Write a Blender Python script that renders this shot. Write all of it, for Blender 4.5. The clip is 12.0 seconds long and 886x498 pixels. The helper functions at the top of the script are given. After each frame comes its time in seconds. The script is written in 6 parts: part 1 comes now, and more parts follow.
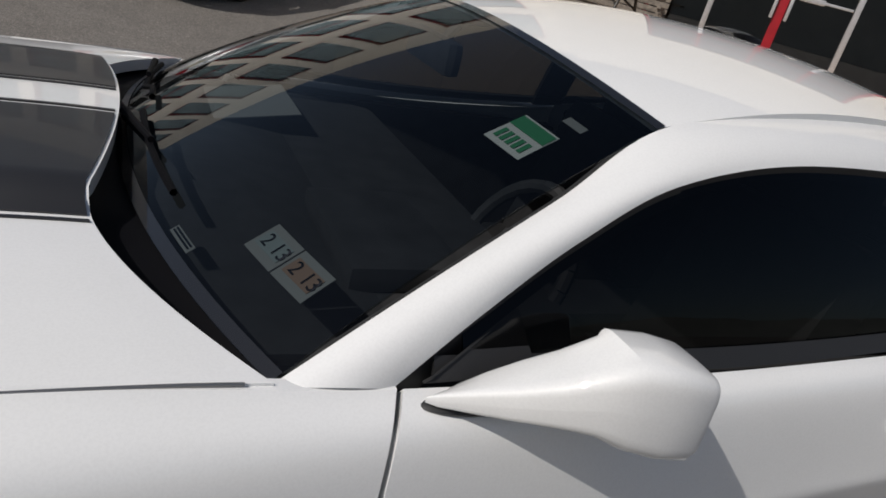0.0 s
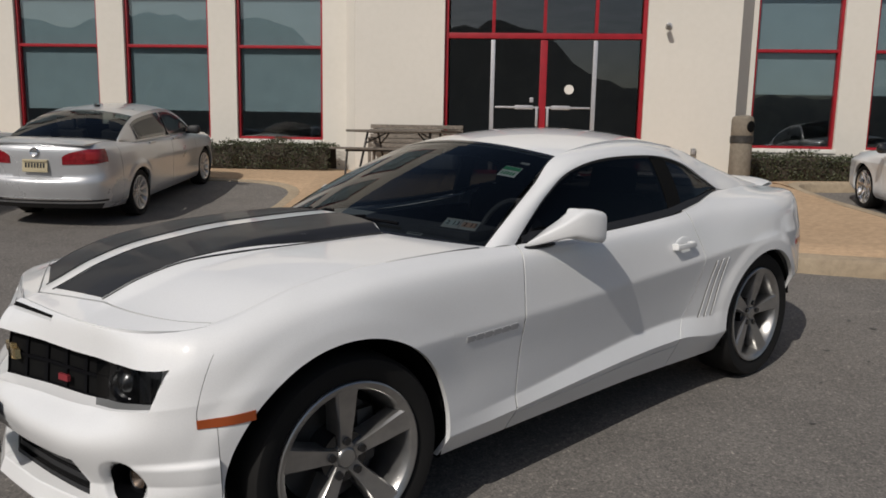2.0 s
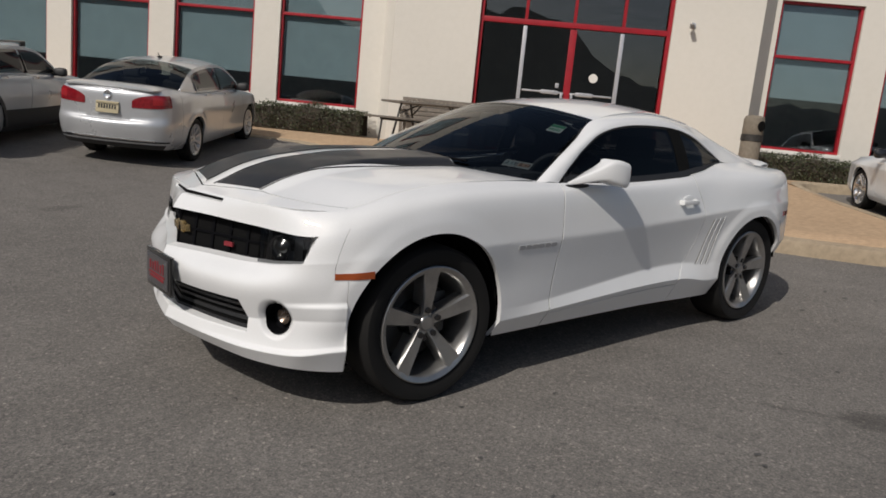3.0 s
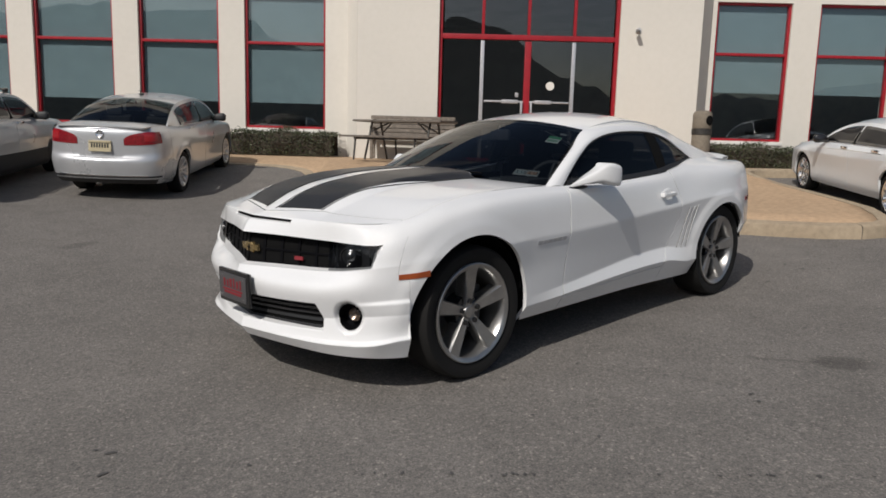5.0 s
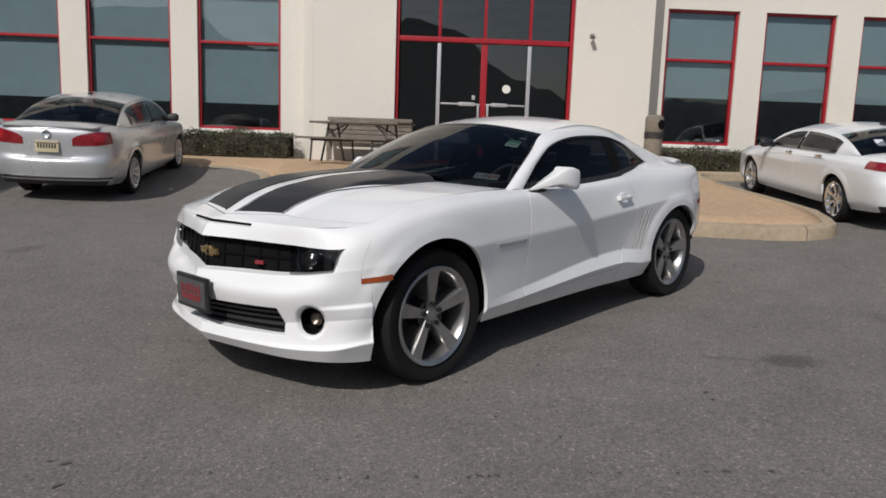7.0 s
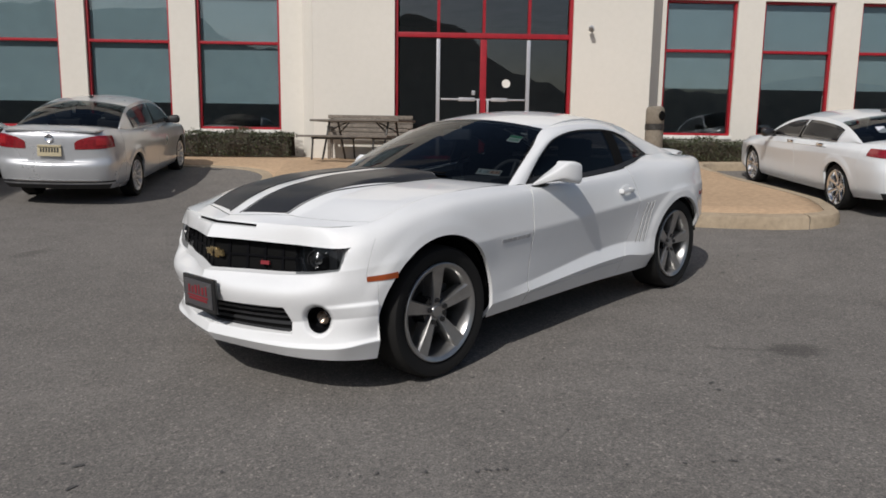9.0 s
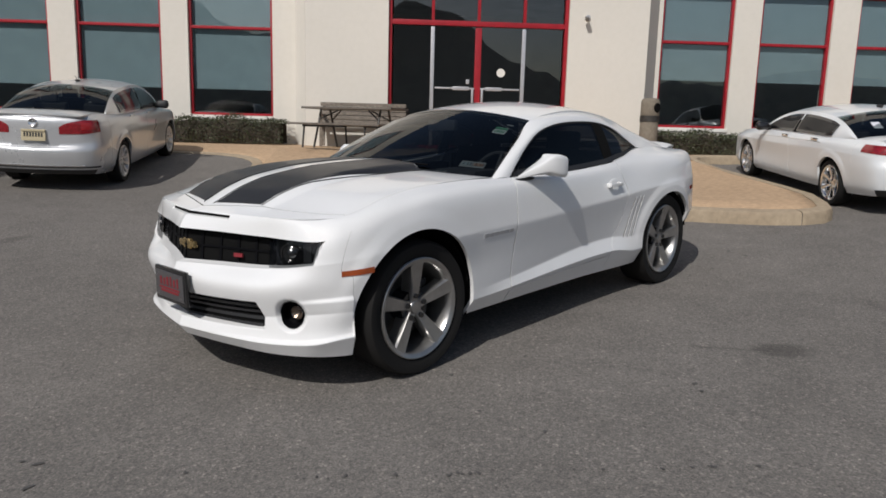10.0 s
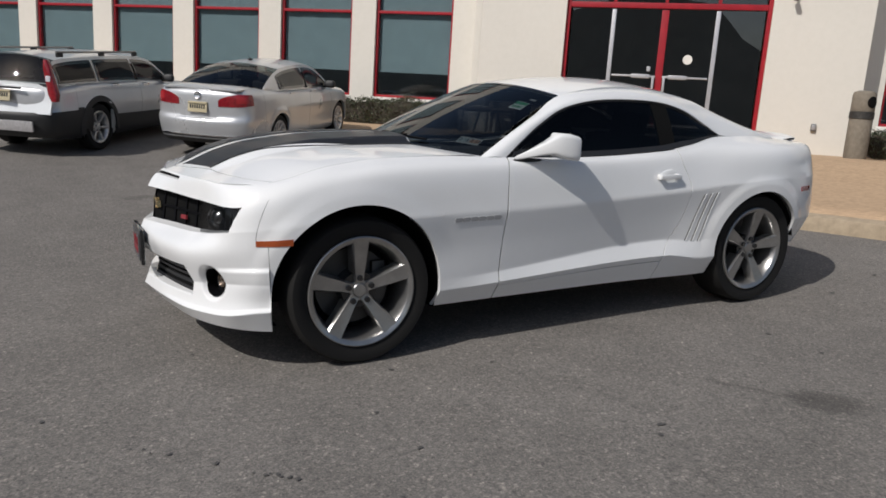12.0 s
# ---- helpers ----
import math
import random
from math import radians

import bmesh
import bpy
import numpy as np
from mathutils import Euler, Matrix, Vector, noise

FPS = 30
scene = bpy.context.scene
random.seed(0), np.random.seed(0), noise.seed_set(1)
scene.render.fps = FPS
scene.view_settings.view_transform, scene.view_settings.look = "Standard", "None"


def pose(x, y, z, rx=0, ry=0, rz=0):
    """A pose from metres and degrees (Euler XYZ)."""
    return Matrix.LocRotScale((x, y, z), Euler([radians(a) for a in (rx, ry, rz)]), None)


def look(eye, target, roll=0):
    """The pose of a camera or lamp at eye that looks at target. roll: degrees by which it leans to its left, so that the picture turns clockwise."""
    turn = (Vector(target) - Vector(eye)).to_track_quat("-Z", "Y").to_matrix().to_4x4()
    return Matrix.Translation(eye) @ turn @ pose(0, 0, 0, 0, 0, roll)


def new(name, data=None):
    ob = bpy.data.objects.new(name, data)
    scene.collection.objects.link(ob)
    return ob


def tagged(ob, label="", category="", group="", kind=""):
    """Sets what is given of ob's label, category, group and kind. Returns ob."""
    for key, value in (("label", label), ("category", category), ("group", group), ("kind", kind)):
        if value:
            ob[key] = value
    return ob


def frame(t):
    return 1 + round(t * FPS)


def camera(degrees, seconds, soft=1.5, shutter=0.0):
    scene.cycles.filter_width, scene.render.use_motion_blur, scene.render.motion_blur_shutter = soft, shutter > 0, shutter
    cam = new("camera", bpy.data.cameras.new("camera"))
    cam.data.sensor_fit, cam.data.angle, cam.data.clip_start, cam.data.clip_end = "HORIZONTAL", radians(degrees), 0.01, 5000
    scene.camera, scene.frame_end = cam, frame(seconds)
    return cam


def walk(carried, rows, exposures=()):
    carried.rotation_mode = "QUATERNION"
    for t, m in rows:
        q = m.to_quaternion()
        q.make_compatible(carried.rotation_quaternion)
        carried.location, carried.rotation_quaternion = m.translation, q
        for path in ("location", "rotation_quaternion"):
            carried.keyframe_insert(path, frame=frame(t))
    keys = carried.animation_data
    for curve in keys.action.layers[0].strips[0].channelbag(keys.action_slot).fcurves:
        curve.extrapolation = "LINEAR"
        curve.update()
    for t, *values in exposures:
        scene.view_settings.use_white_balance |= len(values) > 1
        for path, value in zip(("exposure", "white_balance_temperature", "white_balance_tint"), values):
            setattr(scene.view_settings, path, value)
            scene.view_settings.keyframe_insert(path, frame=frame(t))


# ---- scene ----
cam = camera(64.0, 12.0, 1.7)
PATH = [
    (0, (0.407, -1.530, 1.545), (1.284, 0.098, 0.783), 15.79),
    (0.5, (0.094, -1.844, 1.441), (1.341, -0.372, 0.914), 2.91),
    (1, (-0.335, -2.134, 1.419), (1.147, -0.854, 1.013), 3.20),
    (1.5, (-0.742, -2.391, 1.432), (0.677, -1.032, 1.055), 2.97),
    (2, (-1.254, -2.801, 1.410), (0.020, -1.287, 1.122), 1.10),
    (2.5, (-1.708, -3.013, 1.334), (-0.390, -1.542, 1.022), 1.80),
    (3, (-2.007, -3.298, 1.242), (-0.744, -1.784, 0.908), 5.69),
    (3.2, (-2.140, -3.387, 1.204), (-0.938, -1.851, 0.763), 4.87),
    (4.8, (-2.723, -3.475, 1.252), (-1.418, -1.989, 0.951), 2.57),
    (5, (-2.700, -3.488, 1.262), (-1.346, -2.047, 0.966), 1.62),
    (5.5, (-2.693, -3.529, 1.278), (-1.243, -2.177, 1.013), 2.02),
    (6, (-2.703, -3.529, 1.279), (-1.247, -2.187, 0.998), 2.66),
    (6.5, (-2.707, -3.510, 1.277), (-1.271, -2.144, 1.009), 1.81),
    (7, (-2.732, -3.475, 1.273), (-1.290, -2.121, 0.985), 1.95),
    (7.5, (-2.753, -3.487, 1.271), (-1.303, -2.141, 0.973), 1.15),
    (9.3, (-2.751, -3.481, 1.290), (-1.320, -2.117, 0.986), 0.55),
    (9.5, (-2.738, -3.486, 1.297), (-1.292, -2.139, 0.989), -0.37),
    (10, (-2.617, -3.475, 1.298), (-1.176, -2.128, 0.966), 1.55),
    (10.5, (-2.296, -3.483, 1.293), (-0.989, -1.997, 1.000), 3.59),
    (11, (-2.014, -3.666, 1.248), (-0.799, -2.098, 0.987), 2.49),
    (11.5, (-1.702, -3.858, 1.236), (-0.652, -2.196, 0.866), 2.70),
    (12, (-1.300, -3.989, 1.239), (-0.356, -2.267, 0.860), 3.66),
]
walk(cam, [(t, look(eye, target, roll)) for t, eye, target, roll in PATH],
     [(0.0, -0.18, 6600, 10), (0.5, -0.40, 6650, 10), (1.0, -0.42, 6650, 10), (2.0, -0.31, 6650, 10), (3.2, -0.22, 6650, 10), (5.0, -0.11, 6550, 10), (6.0, -0.10, 6420, 10), (11.0, -0.12, 6400, 10), (12.0, -0.02, 6400, 10)])

# ---- light ----
SUN_FROM = Vector((-1.10, -0.32, 1.06)).normalized()
world = bpy.data.worlds.new("sky")
scene.world = world
world.use_nodes = True
wn = world.node_tree
bg = wn.nodes["Background"]
sky = wn.nodes.new("ShaderNodeTexSky")
sky.sky_type, sky.sun_disc = "NISHITA", False
sky.sun_elevation = math.asin(SUN_FROM.z)
sky.sun_rotation = math.atan2(SUN_FROM.x, SUN_FROM.y)
sky.air_density, sky.dust_density = 1.0, 2.0
wn.links.new(sky.outputs[0], bg.inputs[0])
bg.inputs[1].default_value = 0.075
sun_data = bpy.data.lights.new("sun", "SUN")
sun_data.energy, sun_data.angle, sun_data.color = 3.28, radians(0.55), (1.0, 0.965, 0.92)
sun = new("sun", sun_data)
sun.matrix_world = look(SUN_FROM * 60, (0, 0, 0))

# ---- frames of reference ----
FA = radians(45.3)                                  # the facade's heading
NX, NY = math.cos(FA), math.sin(FA)               # away from the lot
UX, UY = NY, -NX                                  # along the wall, to the right


def fac(u, d, z=0.0):
    """A place from metres along the wall, metres towards it, and height."""
    return Vector((u * UX + d * NX, u * UY + d * NY, z))


def smooth(t):
    t = min(max(t, 0.0), 1.0)
    return t * t * (3 - 2 * t)


def soft_rise(t):
    """A rise that sets in softly and then runs straight."""
    return t * t / (t + 1) if t > 0 else 0.0


def lot_z(x, y):
    """Height of the asphalt: a plane under the coupe that steepens towards the building and levels out at its foot."""
    z = 0.0413 * x - 0.0025 * y + 0.085 * soft_rise(y - 1.3) + 0.06 * soft_rise(x - 3.3)
    s = smooth((x * NX + y * NY - 7.0) / 3.2)
    z = z * (1 - s) + 0.80 * s
    return z * (1 - smooth((math.hypot(x, y) - 22) / 40))


WALL_BASIS = Matrix(((UX, NX, 0, 0), (UY, NY, 0, 0), (0, 0, 1, 0), (0, 0, 0, 1)))   # x along the wall, y into it


# ---- materials ----
def mat(name, base=(0.5, 0.5, 0.5), rough=0.5, metal=0.0, spec=0.5, coat=0.0):
    m = bpy.data.materials.new(name)
    m.use_nodes = True
    b = m.node_tree.nodes["Principled BSDF"]
    b.inputs["Base Color"].default_value = (*base, 1)
    b.inputs["Roughness"].default_value = rough
    b.inputs["Metallic"].default_value = metal
    b.inputs["Specular IOR Level"].default_value = spec
    b.inputs["Coat Weight"].default_value = coat
    b.inputs["Coat Roughness"].default_value = 0.03
    return m


def node(m, kind, **values):
    n = m.node_tree.nodes.new(kind)
    for k, v in values.items():
        n.inputs[k.replace("_", " ")].default_value = v
    return n


def link(m, a, b):
    m.node_tree.links.new(a, b)


def bsdf(m):
    return m.node_tree.nodes["Principled BSDF"]


def noise_mix(m, scale, dark, light, lo=0.35, hi=0.65, detail=6.0, into="Base Color"):
    """Colour that wanders between two tones by noise; returns the ramp."""
    co = m.node_tree.nodes.new("ShaderNodeTexCoord")
    nz = node(m, "ShaderNodeTexNoise", Scale=scale, Detail=detail, Roughness=0.6)
    link(m, co.outputs["Object"], nz.inputs["Vector"])
    ramp = m.node_tree.nodes.new("ShaderNodeValToRGB")
    ramp.color_ramp.elements[0].position, ramp.color_ramp.elements[1].position = lo, hi
    ramp.color_ramp.elements[0].color, ramp.color_ramp.elements[1].color = (*dark, 1), (*light, 1)
    link(m, nz.outputs["Fac"], ramp.inputs["Fac"])
    if into:
        link(m, ramp.outputs["Color"], bsdf(m).inputs[into])
    return ramp


def bump(m, scale, strength, distance=0.01, detail=4.0):
    co = m.node_tree.nodes.new("ShaderNodeTexCoord")
    nz = node(m, "ShaderNodeTexNoise", Scale=scale, Detail=detail, Roughness=0.6)
    link(m, co.outputs["Object"], nz.inputs["Vector"])
    b = node(m, "ShaderNodeBump", Strength=strength, Distance=distance)
    link(m, nz.outputs["Fac"], b.inputs["Height"])
    link(m, b.outputs["Normal"], bsdf(m).inputs["Normal"])
    return m


def multiply(m, a, b):
    mx = m.node_tree.nodes.new("ShaderNodeMix")
    mx.data_type, mx.blend_type = "RGBA", "MULTIPLY"
    mx.inputs[0].default_value = 1.0
    link(m, a, mx.inputs[6])
    link(m, b, mx.inputs[7])
    return mx.outputs[2]


def glass(name, tint, rough=0.0, ior=1.5):
    """A coloured pane: clear tint seen through, and the glaze's gloss over it."""
    m = bpy.data.materials.new(name)
    m.use_nodes = True
    t = m.node_tree
    t.nodes.clear()
    out = t.nodes.new("ShaderNodeOutputMaterial")
    mixer = t.nodes.new("ShaderNodeMixShader")
    clear = t.nodes.new("ShaderNodeBsdfTransparent")
    gloss = t.nodes.new("ShaderNodeBsdfGlossy")
    facing = t.nodes.new("ShaderNodeLayerWeight")
    power = t.nodes.new("ShaderNodeMath")
    fres = t.nodes.new("ShaderNodeMath")
    f0 = ((ior - 1) / (ior + 1)) ** 2
    clear.inputs["Color"].default_value = (*tint, 1)
    gloss.inputs["Roughness"].default_value = rough
    facing.inputs["Blend"].default_value = 0.5
    power.operation, fres.operation = "POWER", "MULTIPLY_ADD"
    power.inputs[1].default_value = 5.0
    fres.inputs[1].default_value, fres.inputs[2].default_value = 1 - f0, f0
    t.links.new(facing.outputs["Facing"], power.inputs[0])
    t.links.new(power.outputs[0], fres.inputs[0])
    t.links.new(fres.outputs[0], mixer.inputs[0])
    t.links.new(clear.outputs[0], mixer.inputs[1])
    t.links.new(gloss.outputs[0], mixer.inputs[2])
    t.links.new(mixer.outputs[0], out.inputs[0])
    return m


def asphalt_material():
    m = mat("asphalt", rough=0.88, spec=0.3)
    a = noise_mix(m, 0.35, (0.150, 0.140, 0.131), (0.186, 0.174, 0.163), 0.3, 0.7, 5, None)
    b = noise_mix(m, 3.1, (0.89, 0.89, 0.89), (1.0, 1.0, 1.0), 0.38, 0.6, 8, None)
    c = noise_mix(m, 115, (0.76, 0.76, 0.76), (1.26, 1.24, 1.20), 0.38, 0.66, 3, None)
    d = noise_mix(m, 40, (0.84, 0.84, 0.84), (1.16, 1.15, 1.13), 0.35, 0.68, 4, None)
    v = multiply(m, multiply(m, a.outputs["Color"], b.outputs["Color"]), multiply(m, c.outputs["Color"], d.outputs["Color"]))
    # aggregate: pebbles of differing tone in the binder
    co = m.node_tree.nodes.new("ShaderNodeTexCoord")
    for scale, low, high, start in ((85, 0.76, 1.85, 0.76), (150, 0.82, 1.50, 0.66)):
        vo = node(m, "ShaderNodeTexVoronoi", Scale=scale)
        link(m, co.outputs["Object"], vo.inputs["Vector"])
        tone = m.node_tree.nodes.new("ShaderNodeValToRGB")
        e = tone.color_ramp.elements
        e[0].position, e[1].position = start, 1.0
        e[0].color, e[1].color = (1, 1, 1, 1), (high, high * 0.98, high * 0.95, 1)
        dark = e.new(0.12)
        dark.color = (low, low, low, 1)
        e.new(0.25).color = (1, 1, 1, 1)
        link(m, vo.outputs["Color"], tone.inputs["Fac"])
        v = multiply(m, v, tone.outputs["Color"])
    # old oil stains: soft-edged, each with its own shape
    for x, y, rx, ry, turn, deep in ((1.73, -2.15, 0.19, 0.15, -46, 0.66), (1.54, -1.89, 0.34, 0.030, -58, 0.80), (-0.51, 4.18, 0.26, 0.12, 20, 0.74), (3.2, -2.36, 0.30, 0.14, 60, 0.85)):
        mp = m.node_tree.nodes.new("ShaderNodeMapping")
        mp.vector_type = "TEXTURE"
        mp.inputs["Location"].default_value = (x, y, 0)
        mp.inputs["Rotation"].default_value = (0, 0, radians(turn))
        mp.inputs["Scale"].default_value = (rx, ry, 8)
        wob = node(m, "ShaderNodeTexNoise", Scale=14, Detail=4)
        link(m, co.outputs["Object"], wob.inputs["Vector"])
        add = m.node_tree.nodes.new("ShaderNodeVectorMath")
        add.operation = "MULTIPLY_ADD"
        add.inputs[1].default_value = (0.10, 0.10, 0)
        link(m, wob.outputs["Color"], add.inputs[0])
        link(m, co.outputs["Object"], add.inputs[2])
        link(m, add.outputs[0], mp.inputs["Vector"])
        gr = m.node_tree.nodes.new("ShaderNodeTexGradient")
        gr.gradient_type = "SPHERICAL"
        link(m, mp.outputs[0], gr.inputs[0])
        tone = m.node_tree.nodes.new("ShaderNodeValToRGB")
        e = tone.color_ramp.elements
        e[0].position, e[1].position = 0.0, 0.42
        e[0].color, e[1].color = (1, 1, 1, 1), (deep, deep, deep, 1)
        link(m, gr.outputs["Fac"], tone.inputs["Fac"])
        v = multiply(m, v, tone.outputs["Color"])
    link(m, v, bsdf(m).inputs["Base Color"])
    return bump(m, 150, 0.42, 0.006, 3)


def stucco_material(name, light, dark):
    m = mat(name, light, 0.9, spec=0.25)
    a = noise_mix(m, 0.35, dark, light, 0.25, 0.75, 4, None)
    b = noise_mix(m, 9, (0.975, 0.975, 0.97), (1, 1, 1), 0.35, 0.6, 5, None)
    link(m, multiply(m, a.outputs["Color"], b.outputs["Color"]), bsdf(m).inputs["Base Color"])
    return bump(m, 160, 0.10, 0.003, 4)


def concrete_material(name, light, dark):
    m = mat(name, light, 0.88, spec=0.3)
    a = noise_mix(m, 0.9, dark, light, 0.3, 0.7, 7, None)
    b = noise_mix(m, 14, (0.82, 0.82, 0.82), (1.05, 1.05, 1.05), 0.35, 0.65, 6, None)
    link(m, multiply(m, a.outputs["Color"], b.outputs["Color"]), bsdf(m).inputs["Base Color"])
    return bump(m, 90, 0.3, 0.004, 5)


ASPHALT = asphalt_material()
STUCCO = stucco_material("cream_stucco", (0.72, 0.68, 0.61), (0.66, 0.625, 0.56))
TAN = concrete_material("tan_concrete", (0.48, 0.338, 0.215), (0.435, 0.303, 0.19))
KERB = concrete_material("tan_kerb", (0.42, 0.34, 0.24), (0.34, 0.268, 0.185))
RED = mat("red_paint", (0.42, 0.012, 0.022), 0.38)
noise_mix(RED, 6, (0.27, 0.009, 0.016), (0.36, 0.012, 0.022))
SILVER = mat("brushed_aluminium", (0.72, 0.70, 0.70), 0.35, 0.75)
noise_mix(SILVER, 30, (0.62, 0.60, 0.60), (0.76, 0.74, 0.74))
WINDOW_GLASS = glass("window_glass", (0.70, 0.78, 0.80), 0.004, 1.9)
DOOR_GLASS = glass("door_glass", (0.62, 0.62, 0.61), 0.004, 2.0)
# the blind's grey-blue stands in for sky mirrored in the glass
BLIND = mat("sky_toned_blind", (0.315, 0.355, 0.365), 0.85)
noise_mix(BLIND, 3, (0.29, 0.33, 0.34), (0.335, 0.375, 0.385))
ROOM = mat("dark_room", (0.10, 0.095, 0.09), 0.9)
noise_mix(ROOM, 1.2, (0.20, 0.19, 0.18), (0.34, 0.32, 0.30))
SILL = mat("white_sill", (0.80, 0.77, 0.71), 0.6)
noise_mix(SILL, 5, (0.72, 0.69, 0.63), (0.82, 0.79, 0.73))


# ---- mesh helpers ----
def finish(name, bm, material, parent=None, label="", smooth_faces=True, angle=None):
    me = bpy.data.meshes.new(name)
    bmesh.ops.recalc_face_normals(bm, faces=bm.faces[:])
    for f in bm.faces:
        f.smooth = smooth_faces
    if smooth_faces and angle:
        for e in bm.edges:
            if len(e.link_faces) == 2 and e.calc_face_angle(0) > radians(angle):
                e.smooth = False
    bm.to_mesh(me)
    bm.free()
    if isinstance(material, (list, tuple)):
        for k in material:
            me.materials.append(k)
    else:
        me.materials.append(material)
    ob = new(name, me)
    if parent is not None:
        ob.parent = parent
    if label:
        ob["label"] = label
    return ob


def part(name, bm, material, parent, label="", flat=False, angle=35):
    return finish(name, bm, material, parent, label, not flat, angle)


def thing(name, label, category, m=None, group="", kind=""):
    """An Empty at the thing's base, to hold its parts."""
    ob = new(name)
    ob.empty_display_size = 0.1
    if m is not None:
        ob.matrix_world = m
    return tagged(ob, label, category, group, kind)


def box(bm, c, s, rot=None, bevel=0.0):
    """A bevelled box in bm: centre, full sizes, an optional turn."""
    m = Matrix.Translation(c) @ (rot.to_4x4() if rot is not None else Matrix()) @ Matrix.Diagonal((*s, 1))
    got = bmesh.ops.create_cube(bm, size=1.0, matrix=m)
    if bevel:
        edges = list({e for v in got["verts"] for e in v.link_edges})
        bmesh.ops.bevel(bm, geom=edges, offset=bevel, segments=2, affect="EDGES", profile=0.7)
    return bm


def a_box(c, s, rot=None, bevel=0.0):
    return box(bmesh.new(), c, s, rot, bevel)


def rod(bm, a, b, r, r2=None, seg=10):
    """A round bar from a to b."""
    a, b = Vector(a), Vector(b)
    d = b - a
    m = Matrix.Translation((a + b) / 2) @ d.to_track_quat("Z", "Y").to_matrix().to_4x4()
    bmesh.ops.create_cone(bm, cap_ends=True, segments=seg, radius1=r, radius2=r if r2 is None else r2, depth=d.length, matrix=m)
    return bm


def grid(P, bm=None, close_u=False):
    """A sheet of quads through an array of places P[i][j]."""
    bm = bm or bmesh.new()
    P = np.asarray(P, float)
    vs = [[bm.verts.new(p) for p in row] for row in P]
    n, k = len(vs), len(vs[0])
    for i in range(n if close_u else n - 1):
        for j in range(k - 1):
            q = [vs[i][j], vs[(i + 1) % n][j], vs[(i + 1) % n][j + 1], vs[i][j + 1]]
            q = [v for c, v in enumerate(q) if (v.co - q[c - 1].co).length > 1e-6]
            if len(q) > 2:
                try:
                    bm.faces.new(q)
                except ValueError:
                    pass
    return bm


def revolve(profile, seg=48, axis="y"):
    """A turned body: profile of (radius, along) about the axis."""
    rings = []
    for k in range(seg):
        a = 2 * math.pi * k / seg
        if axis == "y":
            rings.append([(r * math.cos(a), h, r * math.sin(a)) for r, h in profile])
        else:
            rings.append([(r * math.cos(a), r * math.sin(a), h) for r, h in profile])
    return grid(rings, close_u=True)


def holed_wall(bm, u0, u1, z0, z1, holes, d0, d1):
    """A wall of thickness d0..d1 from u0 to u1 with rectangular openings, as one mesh with reveals."""
    us = sorted({u0, u1, *[h[0] for h in holes], *[h[1] for h in holes]})
    zs = sorted({z0, z1, *[h[2] for h in holes], *[h[3] for h in holes]})

    def is_open(i, j):
        if not (0 <= i < len(us) - 1 and 0 <= j < len(zs) - 1):
            return True
        cu, cz = (us[i] + us[i + 1]) / 2, (zs[j] + zs[j + 1]) / 2
        return any(h[0] < cu < h[1] and h[2] < cz < h[3] for h in holes)
    store = {}

    def v(u, d, z):
        k = (round(u, 4), round(d, 4), round(z, 4))
        if k not in store:
            store[k] = bm.verts.new((u, d, z))
        return store[k]
    for i in range(len(us) - 1):
        for j in range(len(zs) - 1):
            if is_open(i, j):
                continue
            a, b, c, e = us[i], us[i + 1], zs[j], zs[j + 1]
            bm.faces.new((v(a, d0, c), v(b, d0, c), v(b, d0, e), v(a, d0, e)))
            bm.faces.new((v(b, d1, c), v(a, d1, c), v(a, d1, e), v(b, d1, e)))
            if is_open(i - 1, j):
                bm.faces.new((v(a, d1, c), v(a, d0, c), v(a, d0, e), v(a, d1, e)))
            if is_open(i + 1, j):
                bm.faces.new((v(b, d0, c), v(b, d1, c), v(b, d1, e), v(b, d0, e)))
            if is_open(i, j - 1):
                bm.faces.new((v(a, d0, c), v(a, d1, c), v(b, d1, c), v(b, d0, c)))
            if is_open(i, j + 1):
                bm.faces.new((v(a, d0, e), v(b, d0, e), v(b, d1, e), v(a, d1, e)))
    return bm


# ---- the ground: one sheet to the horizon ----
def ground():
    ring = [0.0, 0.6] + [1.2 + 0.6 * k for k in range(40)] + [27, 30, 34, 40, 50, 65, 90, 140, 250, 500, 1200, 2600]
    bm = bmesh.new()
    seg = 96
    rows = []
    for r in ring[1:]:
        rows.append([bm.verts.new((3 + r * math.cos(2 * math.pi * k / seg), 2 + r * math.sin(2 * math.pi * k / seg), lot_z(3 + r * math.cos(2 * math.pi * k / seg), 2 + r * math.sin(2 * math.pi * k / seg)))) for k in range(seg)])
    c = bm.verts.new((3, 2, lot_z(3, 2)))
    for k in range(seg):
        bm.faces.new((c, rows[0][k], rows[0][(k + 1) % seg]))
        for i in range(len(rows) - 1):
            bm.faces.new((rows[i][k], rows[i + 1][k], rows[i + 1][(k + 1) % seg], rows[i][(k + 1) % seg]))
    tagged(finish("ground", bm, ASPHALT), "worn grey asphalt lot with pale aggregate and dark stains", "ground", kind="structure")


ground()

